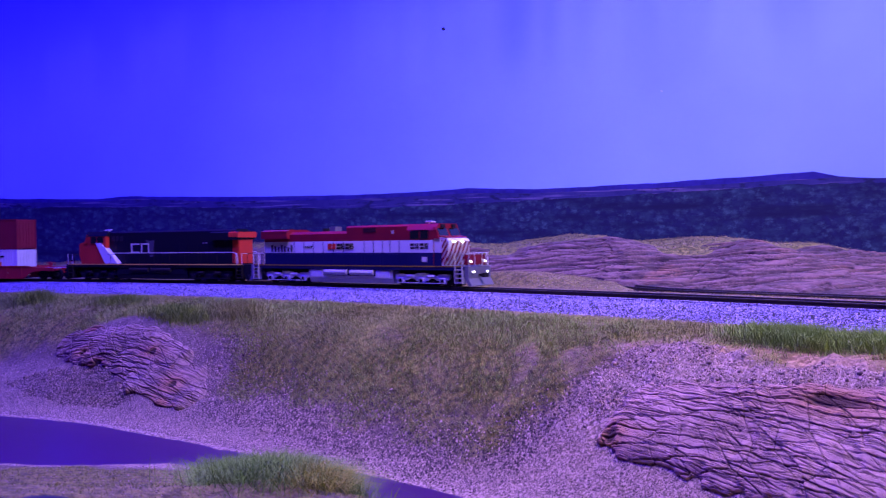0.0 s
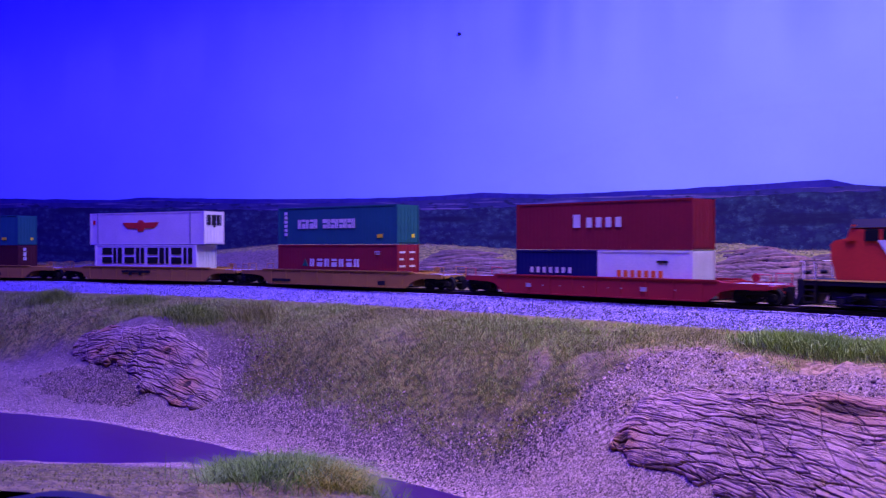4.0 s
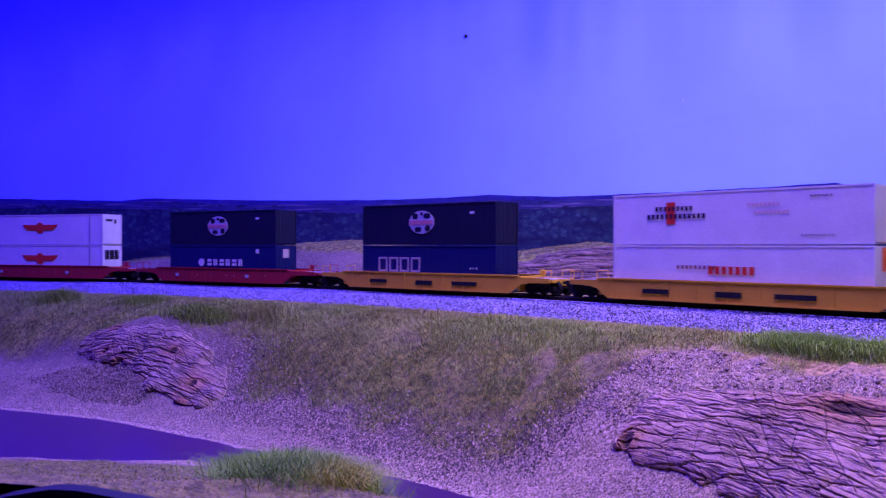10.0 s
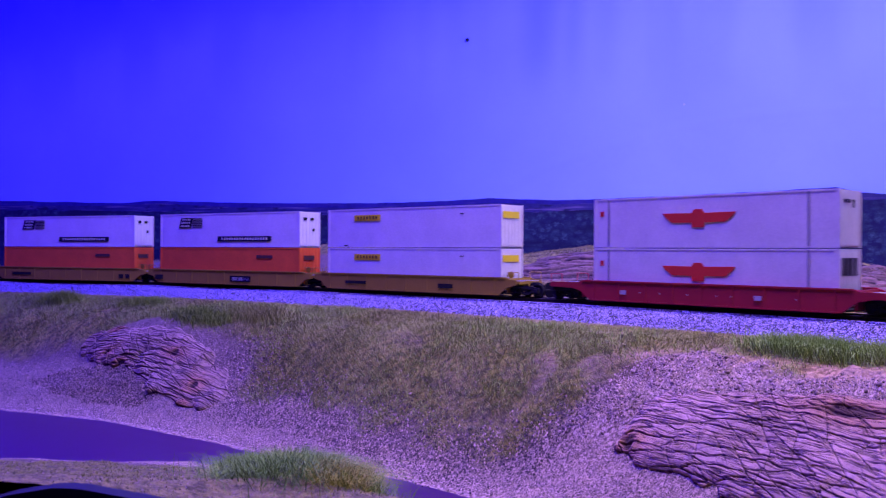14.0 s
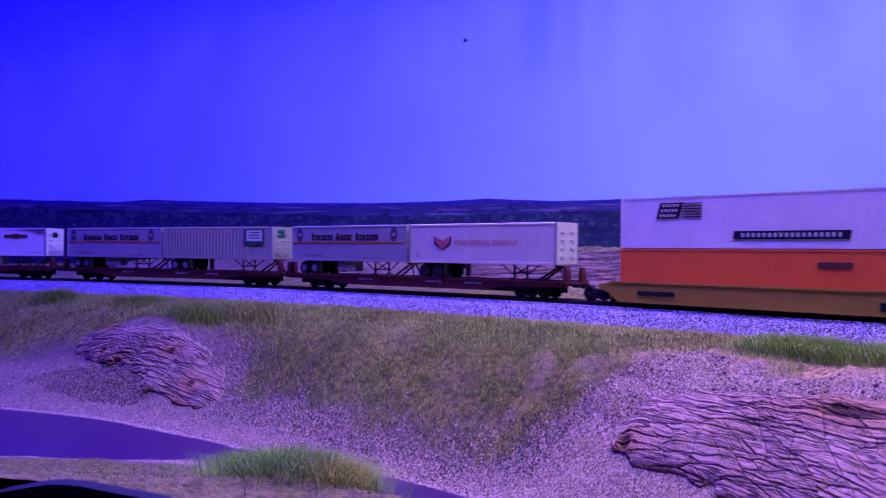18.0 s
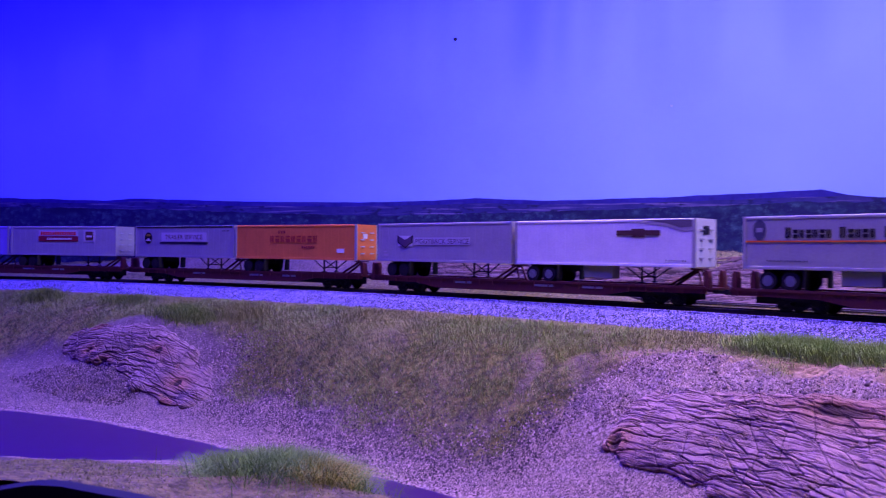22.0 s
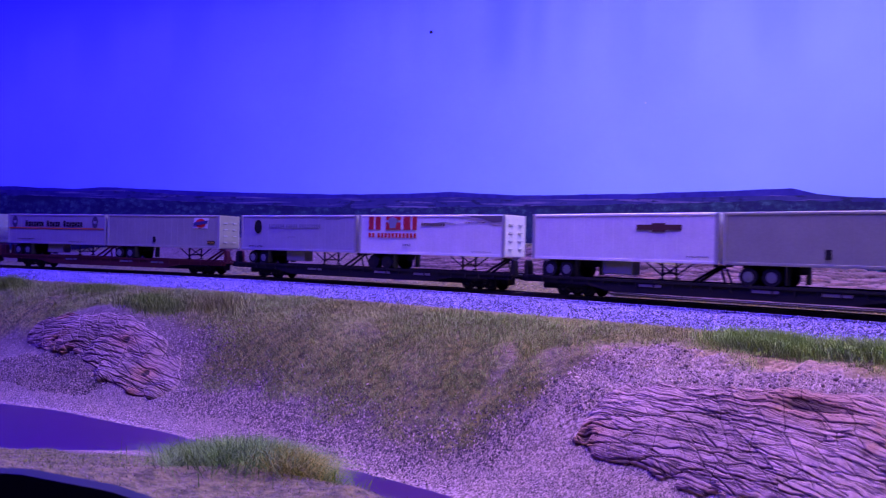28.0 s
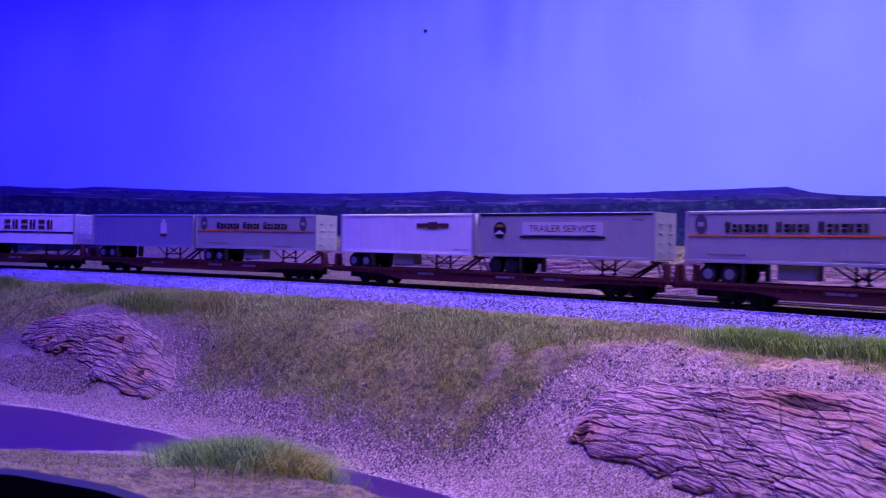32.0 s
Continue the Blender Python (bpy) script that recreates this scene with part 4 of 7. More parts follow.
s, n, x, y = on_slope(60000, -0.9, 0.30, -0.50, -0.06)
keep = (ground_height(x, y, s, n) > 0.50 * crest(x)) & (RNG.rand(len(s)) < 0.60 + 0.8 * wobble(x, y, 24, 36)) & (n < -0.15)
blades("dry_grass", x[keep], y[keep], ground_height(x[keep], y[keep], s[keep], n[keep]) - 0.0003, 0.0030, 0.00022, 0.9, DULL_GRASS, "short dry grass on top of the rocky bank", "grass")


# ---- rocks ----
def cells(u, v, size_u, size_v, seed):
    """Cellular noise: how far a point lies from its cell's edge, and the cell's own number."""
    rng = np.random.RandomState(seed)
    jit = rng.rand(64, 64, 3)
    u, v = u / size_u, v / size_v
    i, j = np.floor(u).astype(int), np.floor(v).astype(int)
    near = [np.full(u.shape, 9.0), 0 * u, 0 * u, 0 * u]
    second = [np.full(u.shape, 9.0), 0 * u, 0 * u]
    for di in (-1, 0, 1):
        for dj in (-1, 0, 1):
            t = jit[(i + di) % 64, (j + dj) % 64]
            pu, pv = i + di + t[..., 0], j + dj + t[..., 1]
            d = np.hypot(pu - u, pv - v)
            first, next_ = d < near[0], d < second[0]
            for k, new_value in enumerate((d, pu, pv)):
                second[k] = np.where(first, near[k], np.where(next_, new_value, second[k]))
            for k, new_value in enumerate((d, pu, pv, t[..., 2])):
                near[k] = np.where(first, new_value, near[k])
    gap = (second[0] ** 2 - near[0] ** 2) / 2
    return gap / np.maximum(np.hypot((near[1] - second[1]) / size_u, (near[2] - second[2]) / size_v), 1e-6), near[3]


def joined(lab, least=200):
    """Numbers the connected areas of equal label; small ones go to a neighbour."""
    valid = lab >= 0
    ids = np.where(valid, np.arange(1, lab.size + 1).reshape(lab.shape), 0)

    def spread(ids, same):
        best = ids.copy()
        for axis in (0, 1):
            for step in (1, -1):
                other, mate = np.roll(ids, step, axis), np.roll(lab, step, axis)
                edge = [slice(None), slice(None)]
                edge[axis] = 0 if step == 1 else -1
                other[tuple(edge)] = 0
                best = np.where(valid & ((mate == lab) | (not same)) & (other > best), other, best) if same else np.where(valid & (ids == 0) & (other > best), other, best)
        return best

    for same in (True, False):
        while True:
            new_ids = spread(ids, same)
            if (new_ids == ids).all():
                break
            ids = new_ids
        if same:
            number, count = np.unique(ids, return_counts=True)
            ids = np.where(np.isin(ids, number[count < least]), 0, ids)
    return ids


def strata_lines(u, v, thick, seed, width, keep):
    """Bedding of one thickness: dark lines that come and go along each bed, and how far each bed stands out above its lower lip."""
    q = v / thick + 0.25 * wobble(u, v, 0.16 / thick, seed)
    i = np.floor(q)
    f = q - i
    on = np.clip(keep + 1.2 * wobble(u * 34, i * 0.73 + 0.5, 1, seed + 9), 0, 1)
    under = np.clip(keep + 1.2 * wobble(u * 34, (i + 1) * 0.73 + 0.5, 1, seed + 9), 0, 1)
    line = np.maximum(smooth(1.0, 0.1, f * thick / width) * on, smooth(1.0, 0.1, (1 - f) * thick / width) * under)
    return line, 0.5 * (1 - f) ** 2 * on - 0.5 * f ** 2 * under


def rock_face(name, label, material, s0, s1, n0, n1, step, cover, lift, coarse, tilt, by_height, wide, holes=(), fine=1.0, rusty=1.0):
    """A layered, cracked rock skin that stands out of the slope where cover() is high."""
    ss, ns = np.arange(s0, s1, step[0]), np.arange(n0, n1, step[1])
    gs, gn = np.meshgrid(ss, ns)
    x, y, a = on_track(gs, gn)
    z = ground_height(x, y, gs, gn, 0.0)
    c = cover(gs, gn)
    k = 1.0 / coarse
    u = gs * k
    level, soft = (z, 0.6) if by_height else (-1.3 * gn, 1.0)
    v = (level + tilt * gs) * k + soft * (0.0014 * wobble(u, gn * k, 16, 41) + 0.0006 * wobble(u, gn * k, 70, 42) + 0.00015 * wobble(u, gn * k, 260, 46))
    strata = np.stack([u, v, 0 * u], -1).reshape(-1, 3)
    far, plates = cells(u, v + 0.24 * (u + 0.03 * wobble(u, v, 30, 71)), 0.050, 0.0180, 71)
    w = wide * 0.00034 * (1.0 + 0.8 * wobble(u * 22, v * 90, 1, 74))
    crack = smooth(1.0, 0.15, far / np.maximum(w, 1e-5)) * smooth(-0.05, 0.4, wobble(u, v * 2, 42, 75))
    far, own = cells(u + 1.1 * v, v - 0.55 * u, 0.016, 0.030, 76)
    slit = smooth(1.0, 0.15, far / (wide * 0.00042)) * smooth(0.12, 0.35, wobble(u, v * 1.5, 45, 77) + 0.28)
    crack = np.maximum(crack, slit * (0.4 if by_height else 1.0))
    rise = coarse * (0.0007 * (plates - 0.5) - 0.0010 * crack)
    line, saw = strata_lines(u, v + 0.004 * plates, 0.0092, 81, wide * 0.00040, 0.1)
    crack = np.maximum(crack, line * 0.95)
    rise = rise + coarse * (0.0004 * saw - 0.0010 * line)
    for size_u, size_v, slant, seed, height, depth, width in ((0.040, 0.0050, -0.06, 72, 0.00022, 0.0012, 0.00036), (0.026, 0.0027, 0.08, 73, 0.00014, 0.0007, 0.00026)):
        bent = v + slant * (u + 0.008 * wobble(u, v, 30, seed)) + 0.003 * plates
        far, own = cells(u, bent, size_u * (3.2 if by_height else 1.0), size_v, seed)
        w = wide * width * (1.0 + 0.8 * wobble(u * 30, v * 160, 1, seed + 3))
        line = smooth(1.0, 0.1, far / np.maximum(w, 1e-5)) * smooth(-0.9, -0.2, wobble(u * 26, v * 120, 1, seed + 5))
        line = line * (1.0 if size_v > 0.003 else fine)
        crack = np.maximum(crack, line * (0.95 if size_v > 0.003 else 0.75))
        rise = rise + coarse * (height * (own - 0.5) * smooth(0.0, 2.5, far / width) - depth * line)
    # pits are sunk, and their shade is painted in through the crack mask
    for hs, hn, ls, ln in holes:
        pit = np.exp(-((gs - hs) / ls) ** 2 - ((gn - hn) / ln) ** 2) + 0.25 * wobble(gs, gn, 260, 83)
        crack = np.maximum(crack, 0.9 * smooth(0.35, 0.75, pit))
        rise = rise - 0.0022 * smooth(0.25, 0.9, pit)
    bump = rise * (1.6 if by_height else 0.85) + coarse * (0.0010 * wobble(u, gn * k, 26, 48) + 0.0003 * wobble(u, gn * k, 75, 49) + 0.00018 * wobble(u, gn * k, 420, 50))
    rise = lift * np.sqrt(np.clip(c, 0, 1)) + bump * np.clip(c * 4, 0, 1) - 0.004 * smooth(0.06, 0.0, c)
    nx, ny = np.sin(a), -np.cos(a)
    x, y, z = x + nx * rise * 0.75, y + ny * rise * 0.75, z + rise * 0.66
    w, h = len(ss), len(ns)
    i = np.arange((h - 1) * (w - 1))
    q = i // (w - 1) * w + i % (w - 1)
    quad = np.stack([q, q + w, q + w + 1, q + 1], 1)
    inside = (c.ravel()[quad] > -0.05).any(1)
    rust = smooth(0.45, 0.9, wobble(u, gn * k, 40, 57) + 0.4 * wobble(u, v, 200, 58)).ravel() * rusty
    for hs, hn, ls, ln in holes:
        rust = np.maximum(rust, np.exp(-((gs - hs) / (2.2 * ls)) ** 2 - ((gn - hn) / (2.0 * ln)) ** 2).ravel())
    co = np.stack([x.ravel(), y.ravel(), z.ravel()], 1)
    rock = thing(name, label, "rock")
    owner = joined(np.where(inside, np.round(plates.ravel()[quad[:, 0]] * 1e6).astype(int), -1).reshape(h - 1, w - 1)).ravel()
    for one in np.unique(owner[owner > 0]):
        piece = quad[owner == one]
        used, piece = np.unique(piece, return_inverse=True)
        me = quads_mesh("slab", co[used], piece.ravel(), 4)
        me.polygons.foreach_set("use_smooth", [True] * len(me.polygons))
        at = me.attributes.new("strata", "FLOAT_VECTOR", "POINT")
        at.data.foreach_set("vector", strata[used].astype(np.float32).ravel())
        attribute(me, "rust", rust[used])
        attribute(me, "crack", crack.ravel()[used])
        part("slab", me, material, rock)
    return rock


def cover_right(s, n):
    e = 0.9 * wobble(s, n, 55, 51) + 0.7 * wobble(s, n, 140, 52) + 0.6 * wobble(s, n, 330, 59)
    top = np.interp(s, (0.08, 0.10, 0.14, 0.21, 0.4), (0.150, 0.139, 0.137, 0.131, 0.120))
    low = np.interp(s, (0.08, 0.10, 0.15, 0.4), (0.166, 0.171, 0.178, 0.190))
    return np.minimum.reduce([(s - 0.088) / 0.010, (n - top) / 0.007, (low - n) / 0.006, 1 + 0 * s]) + e * 0.35


def cover_left(s, n):
    e = 0.38 * wobble(s, n, 60, 53) + 0.25 * wobble(s, n, 150, 54)
    bridge = blob(s - 1.4 * (n - 0.158), n, -0.362, 0.158, 0.040, 0.013)
    return 1.6 * np.maximum(np.maximum(bridge, blob(s - 1.4 * (n - 0.163), n, -0.414, 0.163, 0.050, 0.0185)), blob(s - 1.4 * (n - 0.177), n, -0.311, 0.176, 0.060, 0.0265)) + e


def cover_far(s, n):
    e = 0.30 * wobble(s, n, 30, 55) + 0.15 * wobble(s, n, 90, 56)
    x, y, a = on_track(s, n)
    z = ground_height(x, y, s, n)
    return smooth(0.095, 0.115, -n) * smooth(0.97, 0.86, z / np.maximum(crest(x), 0.002)) * smooth(-0.34, -0.26, s) * (0.8 + e) - 0.06 - 0.9 * np.exp(-((x - 0.075) / 0.030) ** 2) * smooth(0.45, 0.75, z / np.maximum(crest(x), 0.002)) - 0.8 * np.exp(-((x - 0.235) / 0.035) ** 2) * smooth(0.40, 0.70, z / np.maximum(crest(x), 0.002)) - 0.8 * np.exp(-((x - 0.325) / 0.020) ** 2) * smooth(0.55, 0.80, z / np.maximum(crest(x), 0.002))


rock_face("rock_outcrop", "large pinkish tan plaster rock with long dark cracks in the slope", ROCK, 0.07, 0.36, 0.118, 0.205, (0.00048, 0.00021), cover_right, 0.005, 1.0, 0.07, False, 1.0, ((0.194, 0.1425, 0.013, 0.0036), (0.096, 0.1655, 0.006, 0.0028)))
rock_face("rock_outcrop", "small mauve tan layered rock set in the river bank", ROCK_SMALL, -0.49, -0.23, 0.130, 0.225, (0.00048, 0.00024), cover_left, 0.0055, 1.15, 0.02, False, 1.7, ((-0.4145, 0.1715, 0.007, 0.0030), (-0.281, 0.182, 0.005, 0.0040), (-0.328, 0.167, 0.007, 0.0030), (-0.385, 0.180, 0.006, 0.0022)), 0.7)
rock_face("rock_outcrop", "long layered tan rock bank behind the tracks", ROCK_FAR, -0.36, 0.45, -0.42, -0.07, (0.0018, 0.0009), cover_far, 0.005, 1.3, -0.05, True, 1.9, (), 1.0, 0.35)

# ---- the train ----
SPEED, T_REF = 0.18709, 6.0
RIDERS = []


def ride_pose(s, reach, flip, dx):
    xa, ya, _ = on_track(s + reach)
    xb, yb, _ = on_track(s - reach)
    turn = math.degrees(math.atan2(ya - yb, xa - xb))
    return pose((xa + xb) / 2, (ya + yb) / 2, 0, 0, 0, turn + (180 if flip else 0)) @ Matrix.Translation((dx, 0, 0))


def ride(ob, s, reach=0.105, flip=False, dx=0.0):
    """ob travels with the train; s is its place on the track at the reference time."""
    RIDERS.append((ob, s, reach, flip, dx))
    ob.matrix_basis = ride_pose(s - SPEED * T_REF, reach, flip, dx)
    return ob


PALE, FADED_RED = paint(0.44, 0.41, 0.47), paint(0.50, 0.16, 0.20)
FADED, DIM = paint(0.42, 0.36, 0.38), paint(0.17, 0.14, 0.16)
WELL_RED, BRIGHT_ORANGE = paint(0.34, 0.019, 0.030), paint(0.66, 0.19, 0.045)
WHITE, OFFWHITE = paint(0.68, 0.67, 0.66), paint(0.63, 0.61, 0.58)
SILVER = paint(0.35, 0.35, 0.34, 0.45, 0.2)
BEIGE, GREY, INK = paint(0.28, 0.29, 0.23), paint(0.24, 0.25, 0.28), paint(0.012, 0.012, 0.016)
RED, MAROON, SIGNAL_RED = paint(0.23, 0.016, 0.030), paint(0.080, 0.016, 0.018, 0.6), paint(0.60, 0.04, 0.03)
BOX_BROWN, NAVY, BLUE = paint(0.07, 0.012, 0.018), paint(0.009, 0.009, 0.034), paint(0.005, 0.009, 0.080)
TEAL, ORANGE = paint(0.016, 0.105, 0.120), paint(0.80, 0.14, 0.035)
YELLOW, TAN_YELLOW, CAR_ORANGE = paint(0.64, 0.36, 0.03), paint(0.33, 0.22, 0.03), paint(0.37, 0.20, 0.042)
LABEL_YELLOW, LINE_ORANGE, SKYBLUE = paint(0.75, 0.62, 0.03), paint(0.75, 0.16, 0.03), paint(0.26, 0.20, 0.52)
GUNMETAL, RUBBER = paint(0.012, 0.011, 0.012, 0.8), paint(0.012, 0.012, 0.012, 0.85)
STEEL_GREY, HUB = paint(0.42, 0.42, 0.44, 0.55), paint(0.20, 0.20, 0.24, 0.35, 0.4)
LOCO_RED, LOCO_BLUE, HOOD_BLACK = paint(0.235, 0.010, 0.026, 0.4), paint(0.007, 0.008, 0.065, 0.4), paint(0.003, 0.003, 0.012, 0.6)
LOCO_ORANGE, DARK_GREEN, BAR_BROWN = paint(0.60, 0.045, 0.03, 0.4), paint(0.01, 0.10, 0.07), paint(0.09, 0.04, 0.035)
GLASS = surface("dark_glass", (0.01, 0.012, 0.015), (0.014, 0.016, 0.02), rough=0.08, bump=0)
LIT = glowing("lit_lamp", (1.0, 0.92, 0.78), 7.0)

SHARED = {}


def shared(key, build):
    if key not in SHARED:
        SHARED[key] = build().mesh(key if isinstance(key, str) else key[0])
    return SHARED[key]


def wheelset_shape(r=0.0052):
    sh = Shape()
    for side in (-1, 1):
        prof = [(-0.0012 * side, r + 0.0006), (-0.0006 * side, r + 0.0006), (-0.0004 * side, r), (0.0012 * side, r - 0.0001), (0.0012 * side, r * 0.82), (0.0006 * side, r * 0.75), (0.0006 * side, r * 0.3), (0.0014 * side, r * 0.28)]
        sh.lathe(0, 0, prof, 0.0083 * side)
    return sh.tube((0, -0.0085, 0), (0, 0.0085, 0), 0.0008)


def freight_frame():
    """Cast side frame of a two-axle freight truck: arched top, spring gap, journal boxes."""
    sh = Shape()
    for y0, y1 in ((-0.0118, -0.0102), (0.0102, 0.0118)):
        sh.slab([(-0.0125, 0.0045), (-0.0125, 0.0068), (-0.0060, 0.0086), (0.0060, 0.0086), (0.0125, 0.0068), (0.0125, 0.0045), (0.0085, 0.0045), (0.0050, 0.0062), (-0.0050, 0.0062), (-0.0085, 0.0045)], y0, y1)
        sh.slab([(-0.0075, 0.0048), (-0.0035, 0.0022), (0.0035, 0.0022), (0.0075, 0.0048), (0.0060, 0.0052), (0.0030, 0.0034), (-0.0030, 0.0034), (-0.0060, 0.0052)], y0, y1)
        for x in (-0.0018, 0, 0.0018):
            sh.tube((x, (y0 + y1) / 2, 0.0032), (x, (y0 + y1) / 2, 0.0064), 0.0007)
        for x in (-0.0102, 0.0102):
            sh.box(x - 0.0016, x + 0.0016, y0 - 0.0006, y1 + 0.0006, 0.0036, 0.0066, 0.0003)
    return sh.box(-0.0025, 0.0025, -0.0105, 0.0105, 0.0058, 0.0080)


def freight_truck(car, x):
    truck = part("truck", shared("truck", freight_frame), GUNMETAL, car, "dark grimy freight truck", pose(x, 0, 0))
    for dx in (-0.0102, 0.0102):
        part("wheelset", shared("wheelset", wheelset_shape), GUNMETAL, truck, at=pose(dx, 0, 0.0054))
    return truck


def coupler_shape():
    return Shape().box(-0.006, 0.002, -0.0012, 0.0012, 0.0085, 0.0105).box(0.002, 0.0048, -0.0022, 0.0012, 0.0080, 0.0112).box(0.0035, 0.0055, 0.0004, 0.0022, 0.0080, 0.0112)


def couplers(car, x):
    for side in (1, -1):
        part("coupler", shared("coupler", coupler_shape), GUNMETAL, car, at=pose(side * x, 0, 0, 0, 0, 0 if side > 0 else 180))


def letters(sh, x0, z0, height, count, y, pitch=None, style="bar", gap_after=(), out=-1, narrow=1.0, heavy=0.21):
    """A row of plain bars or open frames as large as letters, on a side wall."""
    w = height * 0.72 * narrow
    pitch = pitch or w * 1.28
    x = x0
    for k in range(count):
        y0, y1 = sorted((y, y + out * 0.00022))
        if style == "bar":
            sh.box(x, x + w * 0.9, y0, y1, z0, z0 + height)
        elif style == "block":
            # plain bars filling a letter's width, upright or lying in turn
            b = w * (0.96, 0.84, 0.92, 0.78)[(k + count) % 4]
            if (k + count) % 2:
                for p, q in (((0, 0.42), (0.58, 1)), ((0, 0.34), (0.52, 1)), ((0, 0.52), (0.68, 1)))[k % 3]:
                    sh.box(x + b * p, x + b * q, y0, y1, z0, z0 + height)
            else:
                for p, q in (((0, 0.40), (0.58, 1)), ((0, 0.56), (0.74, 1)))[k % 2]:
                    sh.box(x, x + b, y0, y1, z0 + height * p, z0 + height * q)
        else:
            t = height * heavy
            sh.box(x, x + t, y0, y1, z0, z0 + height).box(x + w - t, x + w, y0, y1, z0, z0 + height)
            sh.box(x + t, x + w - t, y0, y1, z0 + height - t, z0 + height).box(x + t, x + w - t, y0, y1, z0, z0 + t)
        x += pitch + (w * 0.8 if k in gap_after else 0)
    return sh


def words(text, height, material, parent, x, z, y, name="lettering", width=None):
    """Readable words on a side wall, in the built-in font."""
    cu = bpy.data.curves.new("words", "FONT")
    cu.body, cu.size, cu.extrude, cu.offset = text, height * 1.4, 0.0, height * 0.012
    ob = bpy.data.objects.new("words", cu)
    scene.collection.objects.link(ob)
    bpy.context.view_layer.update()
    me = bpy.data.meshes.new_from_object(ob.evaluated_get(bpy.context.evaluated_depsgraph_get()))
    bpy.data.objects.remove(ob)
    me.materials.clear()
    me.materials.append(material)
    xs = [v.co.x for v in me.vertices]
    k = width / (max(xs) - min(xs)) if width else 1.0
    return part(name, me, material, parent, at=Matrix.Translation((x, y, z)) @ Euler((radians(90), 0, 0)).to_matrix().to_4x4() @ Matrix.Diagonal((k, 1, 1, 1)))


def panel(name, material, parent, x0, x1, z0, z1, y, label="", depth=0.0002):
    return part(name, Shape().box(x0, x1, y - depth, y, z0, z1), material, parent, label)


def well_car(s, label, colour, half=0.088, trucks=(0.110, -0.110), plates=(), posts=True, end=0.124, group="well cars of the train"):
    car = thing("well_car", label, "railway car", group)
    ring = [(-end + 0.004, 0.0128), (-end + 0.004, 0.0095), (-half - 0.010, 0.0092), (-half - 0.002, 0.0075), (-half + 0.006, 0.0016), (half - 0.006, 0.0016), (half + 0.002, 0.0075), (half + 0.010, 0.0092),
            (end - 0.004, 0.0095), (end - 0.004, 0.0128), (half + 0.004, 0.0132), (half, 0.0146), (-half, 0.0146), (-half - 0.004, 0.0132)]
    for side in (-1, 1):
        y = 0.0166 * side
        y0, y1 = sorted((y, y - 0.0012 * side))
        sill = part("side_sill", Shape().slab(ring, y0, y1), colour, car)
        trim = Shape()
        yt0, yt1 = sorted((y + 0.0006 * side, y - 0.0016 * side))
        trim.box(-half, half, yt0, yt1, 0.0138, 0.0148).box(-half + 0.007, half - 0.007, yt0, yt1, 0.0011, 0.0020)
        for k in range(9):
            x = -half + 0.010 + k * (2 * half - 0.020) / 8
            ya, yb = sorted((y, y + 0.0004 * side))
            trim.box(x - 0.0006, x + 0.0006, ya, yb, 0.0020, 0.0138)
        part("flange", trim, colour, sill)
    part("well_floor", Shape().box(-half + 0.004, half - 0.004, -0.0154, 0.0154, 0.0018, 0.0030), GUNMETAL, car)
    for side in (-1, 1):
        x0, x1 = sorted((side * half, side * (end - 0.002)))
        deck = Shape().box(x0, x1, -0.0150, 0.0150, 0.0098, 0.0116).box(x0, x1, -0.0030, 0.0030, 0.0070, 0.0122)
        xb = side * half
        deck.box(min(xb, xb + side * 0.0016), max(xb, xb + side * 0.0016), -0.0150, 0.0150, 0.0030, 0.0140)
        plat = part("end_platform", deck, colour, car)
        for k in range(5):
            yy = -0.0145 + k * 0.0064
            part("walkway", Shape().box(x0 + 0.002, x1 - 0.002, yy, yy + 0.0030, 0.0119, 0.0124), STEEL_GREY, plat, "pale steel walkway grating")
        xe = side * (end - 0.003)
        for yy in (-0.0150, 0.0150):
            rail = Shape()
            rail.tube((xe, yy, 0.0118), (xe, yy, 0.0185), 0.0003, 5).tube((xe - side * 0.010, yy, 0.0118), (xe - side * 0.010, yy, 0.0185), 0.0003, 5)
            rail.tube((xe, yy, 0.0185), (xe - side * 0.010, yy, 0.0185), 0.0003, 5)
            part("handrail", rail, colour, plat)
    brake = Shape().tube((end - 0.016, -0.006, 0.0116), (end - 0.016, -0.006, 0.0165), 0.0005)
    brake.lathe(end - 0.016, 0.0165, [(-0.0003, 0.0026), (0.0003, 0.0026)], -0.006, 12)
    part("brake_wheel", brake, colour, car)
    for x in trucks:
        freight_truck(car, x)
    couplers(car, end - 0.001)
    for x0, x1, z0, z1, m in plates:
        panel("marking", m, car, x0, x1, z0, z1, -0.01705)
    ride(car, s)
    return car


